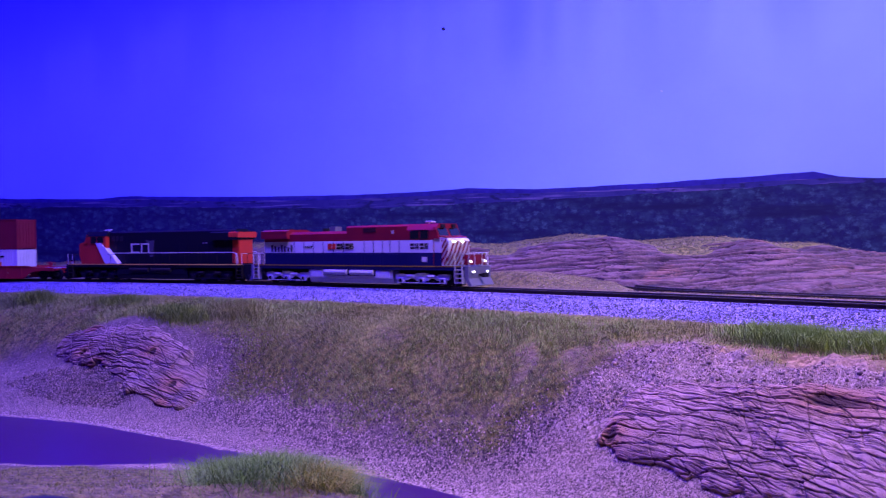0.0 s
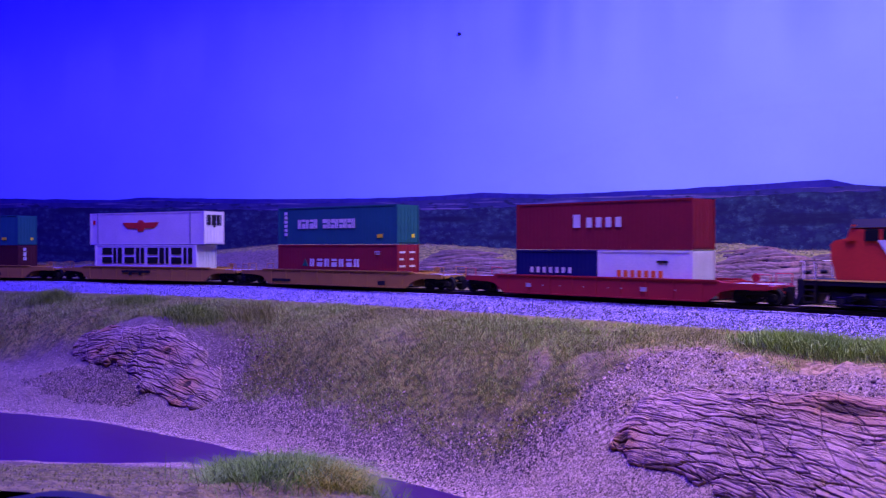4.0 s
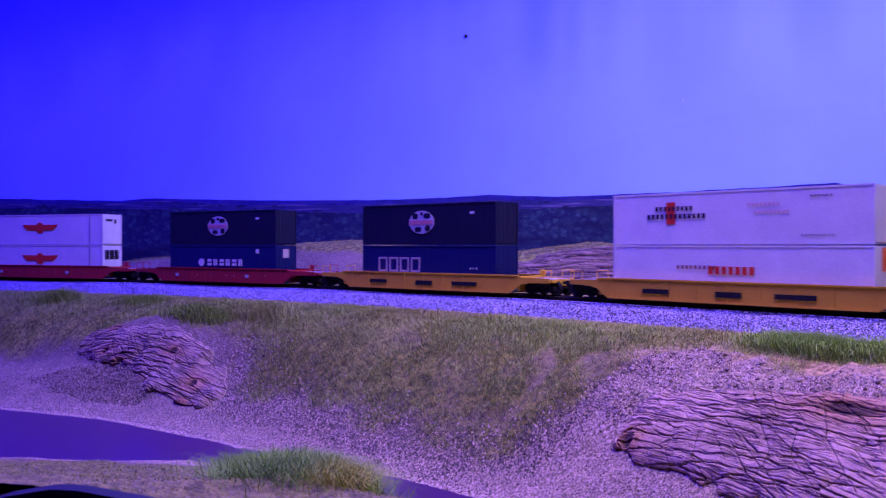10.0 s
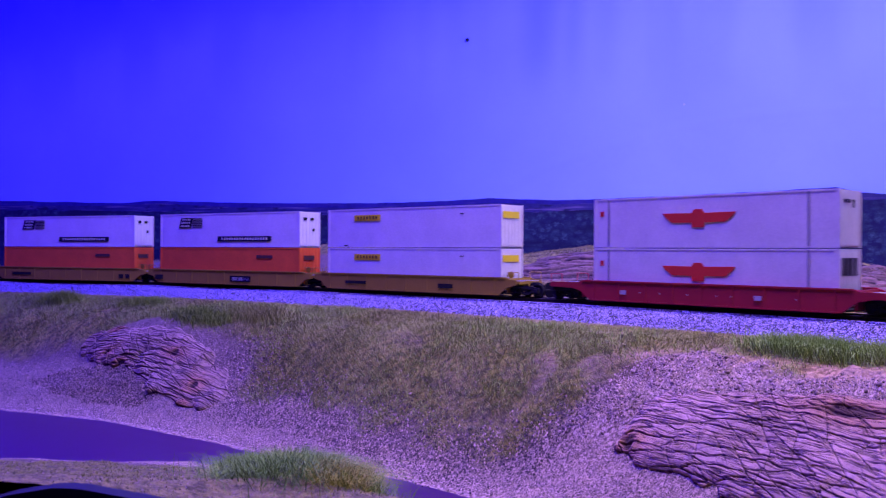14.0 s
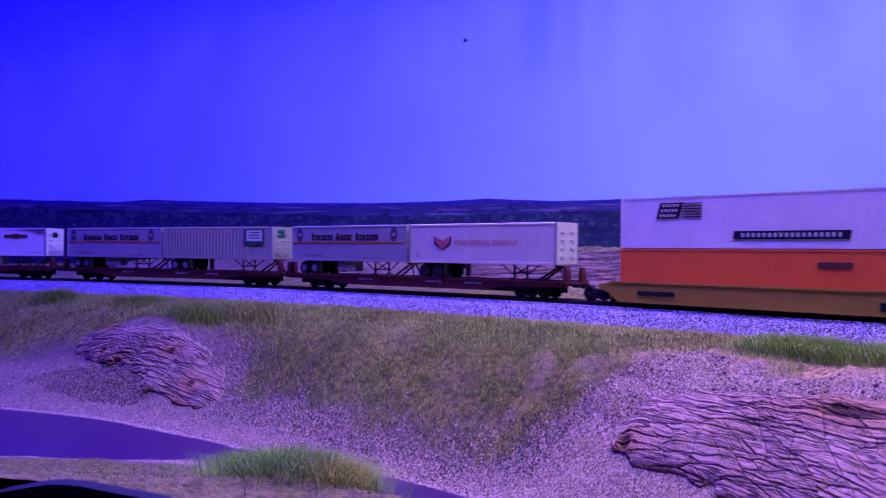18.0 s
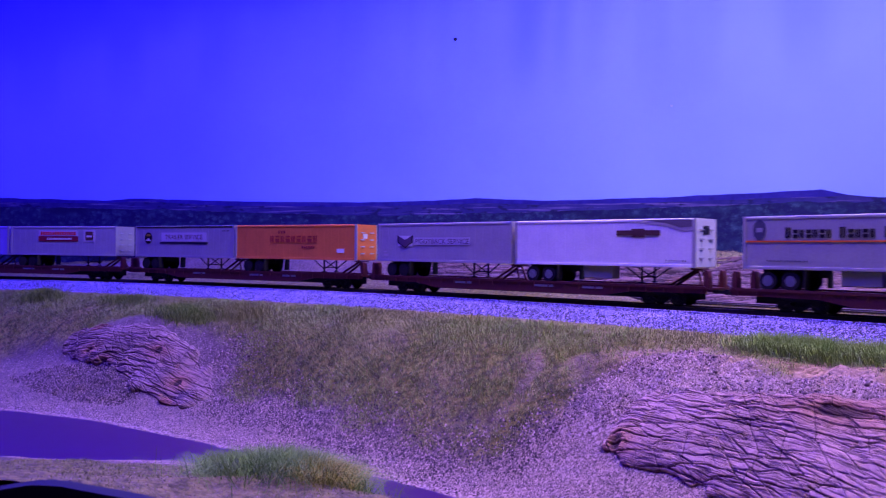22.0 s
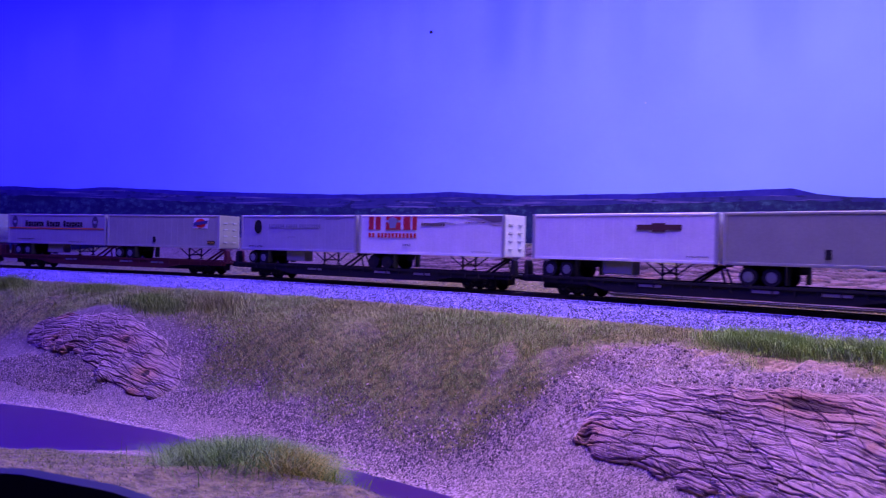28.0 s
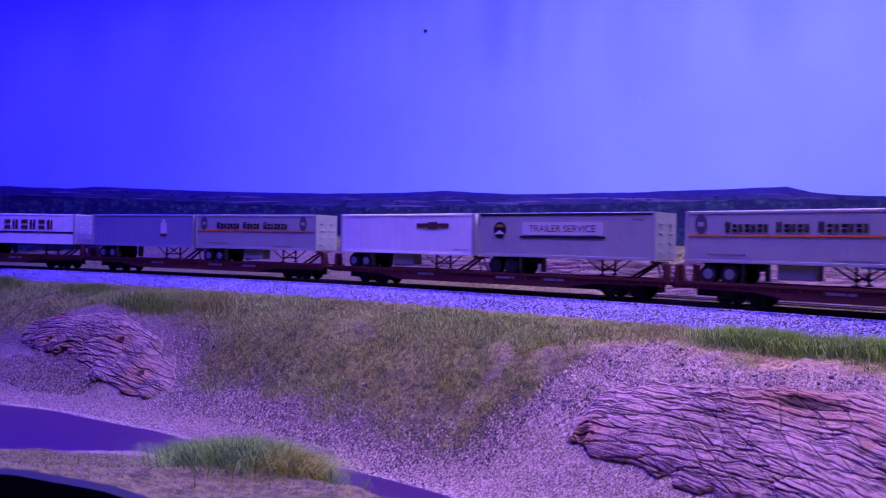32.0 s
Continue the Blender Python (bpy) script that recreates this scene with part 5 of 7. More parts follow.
def container(s, dx, label, colour, length, z0, height=0.0328, ribbed=True, end_colour=None, posts=0.0, group="containers on the train", reach=0.105):
    """A cargo container; its long sides are corrugated or plain, with posts, rails and a door end."""
    c = thing("container", label, "container", group)
    hx, hy = length / 2, 0.0140
    zt = z0 + height
    if ribbed:
        pitch, depth = 0.0034, 0.00014
        n = int((length - 0.006) / pitch)
        xs = [-hx + 0.003 + k * (length - 0.006) / n for k in range(n + 1)]
        edge = []
        for k in range(n):
            a, b = xs[k], xs[k + 1]
            w = b - a
            edge += [(a, 0), (a + w * 0.3, 0), (a + w * 0.5, depth), (a + w * 0.8, depth)]
        edge = [(-hx, 0)] + edge + [(hx, 0)]
    else:
        edge = [(-hx, 0), (hx, 0)]
    ring = [(x, -hy + d) for x, d in edge] + [(x, hy - d) for x, d in edge[::-1]]
    k = len(ring)
    body = Shape().add([(x, y, z0 + 0.0006) for x, y in ring] + [(x, y, zt - 0.0006) for x, y in ring],
                       [(i, (i + 1) % k, k + (i + 1) % k, k + i) for i in range(k)])
    part("body", body, colour, c)
    part("roof", Shape().box(-hx + 0.0002, hx - 0.0002, -hy + 0.0006, hy - 0.0006, zt - 0.0012, zt - 0.0002), colour, c)
    part("floor", Shape().box(-hx + 0.0002, hx - 0.0002, -hy + 0.0006, hy - 0.0006, z0 + 0.0002, z0 + 0.0012), colour, c)
    e = 0.00018
    for y in (-hy, hy):
        for za, zb in ((zt - 0.0012, zt), (z0, z0 + 0.0014)):
            part("side_rail", Shape().box(-hx - e, hx + e, y - 0.00022, y + 0.00022, za, zb), colour, c)
    for x in (-hx + posts, hx - posts):
        for y in (-hy, hy):
            part("corner_post", Shape().box(x - 0.0010, x + 0.0010, y - 0.0004, y + 0.0004, z0, zt), colour, c)
    for ya, yb in ((-hy + 0.0014, -0.0003), (0.0003, hy - 0.0014)):
        d = part("door", Shape().box(hx + 0.0001, hx + 0.0004, ya, yb, z0 + 0.0014, zt - 0.0014), end_colour or colour, c)
        for y in (ya + 0.0030, yb - 0.0042):
            bar = Shape().tube((hx + 0.0008, y, z0 + 0.0010), (hx + 0.0008, y, zt - 0.0010), 0.00018, 5)
            bar.box(hx + 0.0004, hx + 0.0008, y - 0.0014, y + 0.0014, z0 + height * 0.38, z0 + height * 0.38 + 0.0005)
            part("lock_bar", bar, end_colour or colour, d)
    ride(c, s, reach, False, dx)
    return c


NEAR = -0.01424


def marks(c, shapes, material, label=""):
    return part("lettering", shapes, material, c, label)


def eagle(c, x, z):
    """A red spread-winged emblem, as one plain shape."""
    pts = [(-0.0165, 0.0035), (-0.0150, 0.0008), (-0.0120, -0.0028), (-0.0030, -0.0030), (-0.0026, -0.0062), (0.0026, -0.0062), (0.0030, -0.0030), (0.0120, -0.0028), (0.0150, 0.0008), (0.0165, 0.0035), (0.0030, 0.0032), (0.0016, 0.0058), (-0.0016, 0.0058), (-0.0030, 0.0032)]
    part("emblem", Shape().slab([(x + p * 1.55, z + q * 0.95) for p, q in pts], NEAR - 0.0002, NEAR + 0.0006), SIGNAL_RED, c, "red spread-winged emblem")


def globe(c, x, z, r):
    ring = [(x + r * 1.4 * math.cos(k * math.pi / 12), z + r * math.sin(k * math.pi / 12)) for k in range(24)]
    part("emblem", Shape().slab(ring, NEAR - 0.0002, NEAR + 0.0006), PALE, c, "pale round globe emblem")
    sh = Shape()
    for px, pz, a, b in ((-0.62, 0.52, 0.34, 0.26), (0.55, 0.55, 0.44, 0.22), (-0.32, -0.62, 0.40, 0.22), (0.62, -0.52, 0.30, 0.26), (0.02, 0.72, 0.16, 0.14)):
        sh.slab([(x + r * (1.15 * px + a * math.cos(j * math.pi / 4)), z + r * (pz + b * math.sin(j * math.pi / 4) * (1 + 0.3 * (j % 2)))) for j in range(8)], NEAR - 0.0004, NEAR - 0.0001)
    part("emblem_land", sh, NAVY, c)
    part("emblem_band", Shape().box(x - r * 1.42, x + r * 1.42, NEAR - 0.0003, NEAR, z - r * 0.30, z + r * 0.28), PALE, c)
    part("lettering", letters(Shape(), x - r * 1.35, z - r * 0.20, r * 0.36, 9, NEAR - 0.0003, pitch=r * 0.30), FADED_RED, c)


# well cars and their containers, from the front of the train
plate_set = ((-0.060, -0.040, 0.0055, 0.0085, INK), (-0.008, 0.010, 0.0050, 0.0085, INK), (0.030, 0.055, 0.0055, 0.0085, INK))
white_set = tuple((x, x + 0.0045, 0.0060, 0.0088, FADED) for x in (-0.060, 0.035)) + tuple((x, x + 0.0008, 0.0072, 0.0080, FADED) for x in (-0.045, -0.03, -0.01, 0.01, 0.02, 0.06))
S_K, S_A, S_C, S_B, S_D, S_F, S_G, S_H, S_I, S_J, S_L = 0.3405, 0.0755, -0.1755, -0.4320, -0.6890, -0.9500, -1.2015, -1.4555, -1.7190, -1.9445, -2.1705
well_car(S_K, "red double-stack well car with white markings", WELL_RED, plates=white_set)
well_car(S_A, "orange tan double-stack well car", CAR_ORANGE, plates=((-0.076, -0.052, 0.0035, 0.0060, INK), (0.052, 0.060, 0.0030, 0.0065, INK)), end=0.122)
well_car(S_C, "orange tan double-stack well car", CAR_ORANGE, plates=((-0.030, 0.010, 0.0085, 0.0110, INK), (-0.020, -0.016, 0.0060, 0.0085, INK), (-0.006, -0.002, 0.0060, 0.0085, INK)), end=0.123)
well_car(S_B, "orange tan double-stack well car", CAR_ORANGE, plates=((0.005, 0.050, 0.0040, 0.0070, INK),))
well_car(S_D, "bright yellow double-stack well car with dark nameplates", YELLOW, half=0.095, plates=plate_set)
well_car(S_F, "bright yellow double-stack well car with dark nameplates", YELLOW, half=0.092, plates=plate_set)
well_car(S_G, "red double-stack well car with white markings", WELL_RED, plates=white_set)
well_car(S_H, "red double-stack well car with white markings", WELL_RED, half=0.092, plates=white_set)
well_car(S_I, "mustard brown articulated well car", TAN_YELLOW, half=0.100, trucks=(0.114,), end=0.114, plates=((-0.070, -0.045, 0.0060, 0.0085, INK), (0.035, 0.050, 0.0050, 0.0085, INK)))
well_car(S_J, "mustard brown articulated well car with a black and white plate", TAN_YELLOW, half=0.100, trucks=(0.1128,), end=0.113, plates=((0.008, 0.035, 0.0040, 0.0095, INK), (0.011, 0.018, 0.0052, 0.0083, OFFWHITE), (0.019, 0.026, 0.0052, 0.0083, OFFWHITE), (0.027, 0.033, 0.0052, 0.0083, OFFWHITE), (-0.098, -0.086, 0.0045, 0.0090, INK)))
well_car(S_L, "mustard brown articulated well car", TAN_YELLOW, half=0.100, trucks=(0.1128, -0.1128), end=0.113, plates=((-0.078, -0.050, 0.0060, 0.0090, INK), (0.075, 0.081, 0.0040, 0.0085, INK), (0.084, 0.089, 0.0040, 0.0085, INK)))

L40, L45, L48, L53 = 0.1400, 0.1575, 0.1680, 0.1850
LOW, UP = 0.0038, 0.0372
c = container(S_K, 0, "dark red corrugated container with a white name", RED, L40, 0.0330, 0.0325)
marks(c, letters(Shape(), -0.020, 0.0480, 0.0090, 1, NEAR), OFFWHITE)
marks(c, letters(Shape(), -0.009, 0.0480, 0.0068, 4, NEAR, pitch=0.0078), OFFWHITE)
c = container(S_K, -0.0360, "small blue container with a white name", BLUE, 0.0690, LOW, 0.0286)
marks(c, letters(Shape(), -0.022, 0.0165, 0.0040, 7, NEAR, pitch=0.0056), OFFWHITE)
c = container(S_K, 0.0355, "small white container with an orange band", WHITE, 0.0690, LOW, 0.0286)
marks(c, letters(Shape(), -0.020, 0.0150, 0.0045, 7, NEAR, pitch=0.0052), LINE_ORANGE)
marks(c, Shape().box(0.010, 0.018, NEAR - 0.0002, NEAR + 0.0002, 0.0245, 0.0260), INK)
for s0, lower, text in ((S_A, "dark red corrugated container with a white name", "a"), (S_B, "dark maroon corrugated container with white end marks", "b")):
    c = container(s0, 0, "teal green corrugated container with a white name", TEAL, L40, UP)
    sh = letters(Shape(), -0.045, 0.0510, 0.0080, 5, NEAR, pitch=0.0050, narrow=0.78, style="block")
    letters(sh, -0.014, 0.0510, 0.0080, 8, NEAR, pitch=0.0049, narrow=0.78, style="block")
    marks(c, sh, OFFWHITE)
    sh = Shape()
    for k in range(6):
        sh.box(-0.0625, -0.0590, NEAR - 0.0002, NEAR + 0.0002, 0.0445 + k * 0.0038, 0.0472 + k * 0.0038)
    marks(c, sh, OFFWHITE)
    panel("label", LABEL_YELLOW, c, 0.049, 0.055, 0.0425, 0.0455, NEAR)
    part("label", Shape().box(0.0703, 0.0708, 0.005, 0.009, 0.0425, 0.0455), LABEL_YELLOW, c)
    c = container(s0, 0, lower, RED if text == "a" else BOX_BROWN, L40, LOW)
    if text == "a":
        marks(c, letters(Shape(), -0.030, 0.0175, 0.0068, 7, NEAR, pitch=0.0088, style="block", narrow=1.35), OFFWHITE)
        part("emblem", Shape().slab([(-0.0400, 0.0175), (-0.0325, 0.0175), (-0.0362, 0.0240)], NEAR - 0.0002, NEAR + 0.0003), DARK_GREEN, c, "dark green triangle")
        panel("label", FADED, c, 0.046, 0.052, 0.0300, 0.0312, NEAR)
        panel("label", FADED, c, 0.047, 0.052, 0.0282, 0.0292, NEAR)
        sh = Shape()
        for k in range(4):
            for y in (-0.0110, 0.0020):
                sh.box(0.0703, 0.0710, y, y + 0.0050 + 0.002 * (k % 2), 0.0120 + k * 0.0058, 0.0136 + k * 0.0058)
        marks(c, sh, OFFWHITE, "small white end marks")
    else:
        sh = Shape()
        for k in range(3):
            sh.box(-0.0610, -0.0555, NEAR - 0.0002, NEAR + 0.0002, 0.0185 + k * 0.0056, 0.0232 + k * 0.0056)
        marks(c, sh, OFFWHITE)
        sh = Shape()
        for k in range(3):
            sh.box(0.0703, 0.0708, -0.006, -0.002, 0.0200 + k * 0.0050, 0.0240 + k * 0.0050)
        marks(c, sh, OFFWHITE)
        panel("label", OFFWHITE, c, 0.004, 0.007, 0.0290, 0.0330, NEAR)
c = container(S_C, 0, "white container with a red winged emblem and dark posts", OFFWHITE, L45, UP, ribbed=False, end_colour=WHITE)
eagle(c, -0.006, 0.0565)
for x in (-0.0680, 0.0615):
    panel("post", GREY, c, x - 0.0006, x + 0.0006, 0.0380, 0.0695, NEAR, "dark grey post")
panel("label", SIGNAL_RED, c, -0.0750, -0.0715, 0.0585, 0.0625, NEAR)
sh = Shape()
for k in range(3):
    sh.box(0.0791, 0.0796, -0.0105 + k * 0.0073, -0.0043 + k * 0.0073, 0.0560, 0.0665)
marks(c, sh.box(0.0791, 0.0796, -0.001, 0.002, 0.0540, 0.0570), INK)
c = container(S_C, -0.0015, "white container with large black letter shapes", WHITE, L40, LOW, ribbed=False)
marks(c, letters(Shape(), -0.0600, 0.0180, 0.0160, 8, NEAR, pitch=0.0163, style="block", narrow=1.28), INK, "bold black letter shapes")
c = container(S_D, 0, "white container with a red and dark emblem", WHITE, L48, UP, ribbed=False)
sh = letters(Shape(), -0.052, 0.0585, 0.0028, 9, NEAR, pitch=0.0031)
letters(sh, -0.058, 0.0535, 0.0030, 13, NEAR, pitch=0.0033)
marks(c, sh, NAVY)
panel("emblem", SIGNAL_RED, c, -0.0440, -0.0375, 0.0500, 0.0640, NEAR + 0.0001, "red upright bar emblem")
marks(c, letters(letters(Shape(), 0.012, 0.0600, 0.0018, 8, NEAR, pitch=0.0026), 0.016, 0.0555, 0.0016, 9, NEAR, pitch=0.0025), paint(0.62, 0.32, 0.36))
marks(c, letters(letters(Shape(), 0.050, 0.0640, 0.0013, 6, NEAR, pitch=0.0022), 0.045, 0.0420, 0.0011, 9, NEAR, pitch=0.0022), INK)
c = container(S_D, 0, "white container with a red italic name", WHITE, L48, LOW, ribbed=False)
marks(c, letters(Shape(), -0.036, 0.0220, 0.0022, 9, NEAR, pitch=0.0031), RED)
marks(c, letters(Shape(), -0.014, 0.0190, 0.0048, 7, NEAR, pitch=0.0045), SIGNAL_RED)
part("emblem", Shape().box(0.0843, 0.0850, -0.004, 0.003, 0.0240, 0.0340).box(0.0843, 0.0850, -0.0025, 0.0015, 0.0225, 0.0355), LINE_ORANGE, c, "orange shell shape")
for s0, nm in ((S_F, "front"), (S_G, "back")):
    c = container(s0, 0, "black-blue container with a pale globe emblem", NAVY, L40, UP)
    globe(c, -0.004, 0.0553, 0.0094)
    panel("label", OFFWHITE, c, 0.046, 0.050, 0.0610, 0.0630, NEAR)
    c = container(s0, 0, "blue container with a white name", BLUE, L40, LOW)
    if nm == "front":
        marks(c, letters(Shape(), -0.052, 0.0150, 0.0120, 4, NEAR, pitch=0.0122, style="frame", narrow=1.15, heavy=0.13), FADED)
        marks(c, letters(Shape(), 0.046, 0.0180, 0.0015, 3, NEAR, pitch=0.003), OFFWHITE)
    else:
        marks(c, letters(Shape(), -0.018, 0.0170, 0.0062, 6, NEAR, pitch=0.0083, style="block", narrow=1.35), OFFWHITE)
        ring = [(-0.0265 + 0.0038 * math.cos(k * math.pi / 6), 0.0200 + 0.0038 * math.sin(k * math.pi / 6)) for k in range(12)]
        part("emblem", Shape().slab(ring, NEAR - 0.0002, NEAR + 0.0004), OFFWHITE, c, "white round emblem")
        panel("label", OFFWHITE, c, 0.046, 0.050, 0.0290, 0.0330, NEAR)
        part("label", Shape().box(0.0703, 0.0709, -0.004, 0.004, 0.0250, 0.0330), FADED, c)
for z0, nm in ((UP, "top"), (LOW, "low")):
    c = container(S_H, 0, "white container with a red winged emblem and dark posts", OFFWHITE, 0.1655, z0, ribbed=False, end_colour=WHITE)
    eagle(c, -0.004, z0 + 0.0185)
    for x in (-0.0715, 0.0660):
        panel("post", GREY, c, x - 0.0006, x + 0.0006, z0 + 0.001, z0 + 0.0320, NEAR, "dark grey post")
    panel("label", SIGNAL_RED, c, -0.0785, -0.0755, z0 + 0.021, z0 + 0.0245, NEAR)
    sh = Shape()
    if nm == "low":
        for k in range(3):
            sh.box(0.0831, 0.0836, -0.0108 + k * 0.0073, -0.0046 + k * 0.0073, 0.0215, 0.0315)
    else:
        sh.box(0.0831, 0.0836, -0.009, 0.0, 0.0625, 0.0645).box(0.0831, 0.0836, 0.003, 0.006, 0.0600, 0.0645)
    marks(c, sh, INK)
for z0 in (UP, LOW):
    c = container(S_I, 0, "white container with a yellow name label", WHITE, 0.1875, z0, ribbed=False, end_colour=WHITE)
    panel("label", LABEL_YELLOW, c, -0.062, -0.031, z0 + 0.0225, z0 + 0.0275, NEAR, "yellow label")
    marks(c, letters(Shape(), -0.058, z0 + 0.0238, 0.0025, 7, NEAR - 0.0002, pitch=0.0036), INK)
    part("label", Shape().box(0.0942, 0.0948, -0.012, 0.009, z0 + 0.0225, z0 + 0.0275), LABEL_YELLOW, c, "yellow label")
    marks(c, letters(letters(Shape(), 0.055, z0 + 0.0260, 0.0010, 4, NEAR), -0.074, z0 + 0.0010, 0.0010, 5, NEAR), INK)
for s0 in (S_J, S_L):
    c = container(s0, 0, "white container with dark blue striped emblems", WHITE, L53, UP, ribbed=False, end_colour=WHITE)
    sh = Shape()
    x = -0.066
    sh.slab([(x, 0.0560), (x + 0.017, 0.0560), (x + 0.020, 0.0660), (x + 0.003, 0.0660)], NEAR - 0.0002, NEAR)
    part("emblem", sh, NAVY, c, "dark blue slanted block emblem")
    lines = Shape()
    for k in range(6):
        lines.box(x + 0.019, x + 0.033, NEAR - 0.0002, NEAR, 0.0565 + k * 0.0017, 0.0571 + k * 0.0017)
    part("stripe", lines, NAVY, c)
    marks(c, letters(letters(letters(Shape(), x + 0.003, 0.0570, 0.0018, 5, NEAR - 0.0002, pitch=0.0026), x + 0.004, 0.0602, 0.0018, 5, NEAR - 0.0002, pitch=0.0026), x + 0.005, 0.0634, 0.0018, 5, NEAR - 0.0002, pitch=0.0026), OFFWHITE)
    part("emblem", Shape().slab([(-0.012, 0.0425), (0.058, 0.0425), (0.059, 0.0475), (-0.011, 0.0475)], NEAR - 0.0002, NEAR), NAVY, c, "long dark blue banner")
    marks(c, letters(Shape(), -0.006, 0.0438, 0.0024, 18, NEAR - 0.0002, pitch=0.0034), OFFWHITE)
    marks(c, Shape().box(0.0929, 0.0936, -0.0085, -0.0045, 0.0620, 0.0645).box(0.0929, 0.0936, 0.001, 0.005, 0.0620, 0.0645).box(0.0929, 0.0936, 0.004, 0.0065, 0.0520, 0.0545), INK)
    c = container(s0, 0, "orange red container with a small dark label", ORANGE, L53, LOW, ribbed=False)
    panel("label", BAR_BROWN, c, 0.040, 0.060, 0.0265, 0.0295, NEAR)
    part("label", Shape().box(0.0929, 0.0936, -0.008, 0.006, 0.0255, 0.0295), BAR_BROWN, c)


# flat cars and trailers
def flat_car(s, label, colour):
    car = thing("flat_car", label, "railway car", "flat cars of the train")
    part("deck", Shape().box(-0.151, 0.151, -0.0155, 0.0155, 0.0108, 0.0122), colour, car)
    for side in (-1, 1):
        ring = [(-0.150, 0.0118), (-0.150, 0.0088), (-0.096, 0.0084), (-0.076, 0.0050), (0.076, 0.0050), (0.096, 0.0084), (0.150, 0.0088), (0.150, 0.0118)]
        y0, y1 = sorted((0.0156 * side, 0.0142 * side))
        sill = part("side_sill", Shape().slab(ring, y0, y1), colour, car)
        rub = Shape()
        ya, yb = sorted((0.0156 * side, 0.0163 * side))
        rub.box(-0.150, 0.150, ya, yb, 0.0116, 0.0132)
        for k in range(24):
            rub.box(-0.146 + k * 0.0127, -0.1450 + k * 0.0127, ya, yb - 0.0002, 0.0086, 0.0116)
        part("rub_rail", rub, colour, sill)
    part("center_sill", Shape().box(-0.140, 0.140, -0.0045, 0.0045, 0.0042, 0.0108), GUNMETAL, car)
    for x in (-0.109, 0.117):
        freight_truck(car, x)
    couplers(car, 0.1535)
    for x in (-0.005 + 0.0, 0.139):
        hitch = Shape()
        for y in (-0.0045, 0.0045):
            hitch.tube((x - 0.020, y, 0.0124), (x - 0.002, y * 0.6, 0.0232), 0.0009).tube((x + 0.003, y, 0.0124), (x - 0.001, y * 0.6, 0.0232), 0.0007)
        hitch.box(x - 0.005, x + 0.003, -0.005, 0.005, 0.0230, 0.0240)
        part("trailer_hitch", hitch, colour, car)
    for x in (-0.1495, 0.1485):
        for y in (-0.0105, 0.0105):
            part("end_ramp", Shape().slab([(x - 0.0018, 0.0122), (x + 0.0018, 0.0122), (x + 0.0016, 0.0190), (x + 0.0009, 0.0226), (x - 0.0004, 0.0234), (x - 0.0014, 0.0212)], y - 0.0026, y + 0.0026), colour, car)
    for x in (-0.055, 0.020, 0.060):
        panel("marking", DIM, car, x, x + 0.016, 0.0090, 0.0108, -0.01575)
    ride(car, s, 0.112)
    return car


def road_wheel():
    return Shape().lathe(0, 0, [(-0.0030, 0.0030), (-0.0030, 0.0052), (-0.0024, 0.0057), (-0.0005, 0.0057), (0.0, 0.0052), (0.0006, 0.0052), (0.0011, 0.0057), (0.0024, 0.0057), (0.0030, 0.0052), (0.0030, 0.0030)], 0, 18)


def road_rim():
    return Shape().lathe(0, 0, [(-0.0031, 0.0032), (-0.0022, 0.0028), (-0.0020, 0.0016), (-0.0034, 0.0014), (-0.0034, 0.0006)], 0, 14)


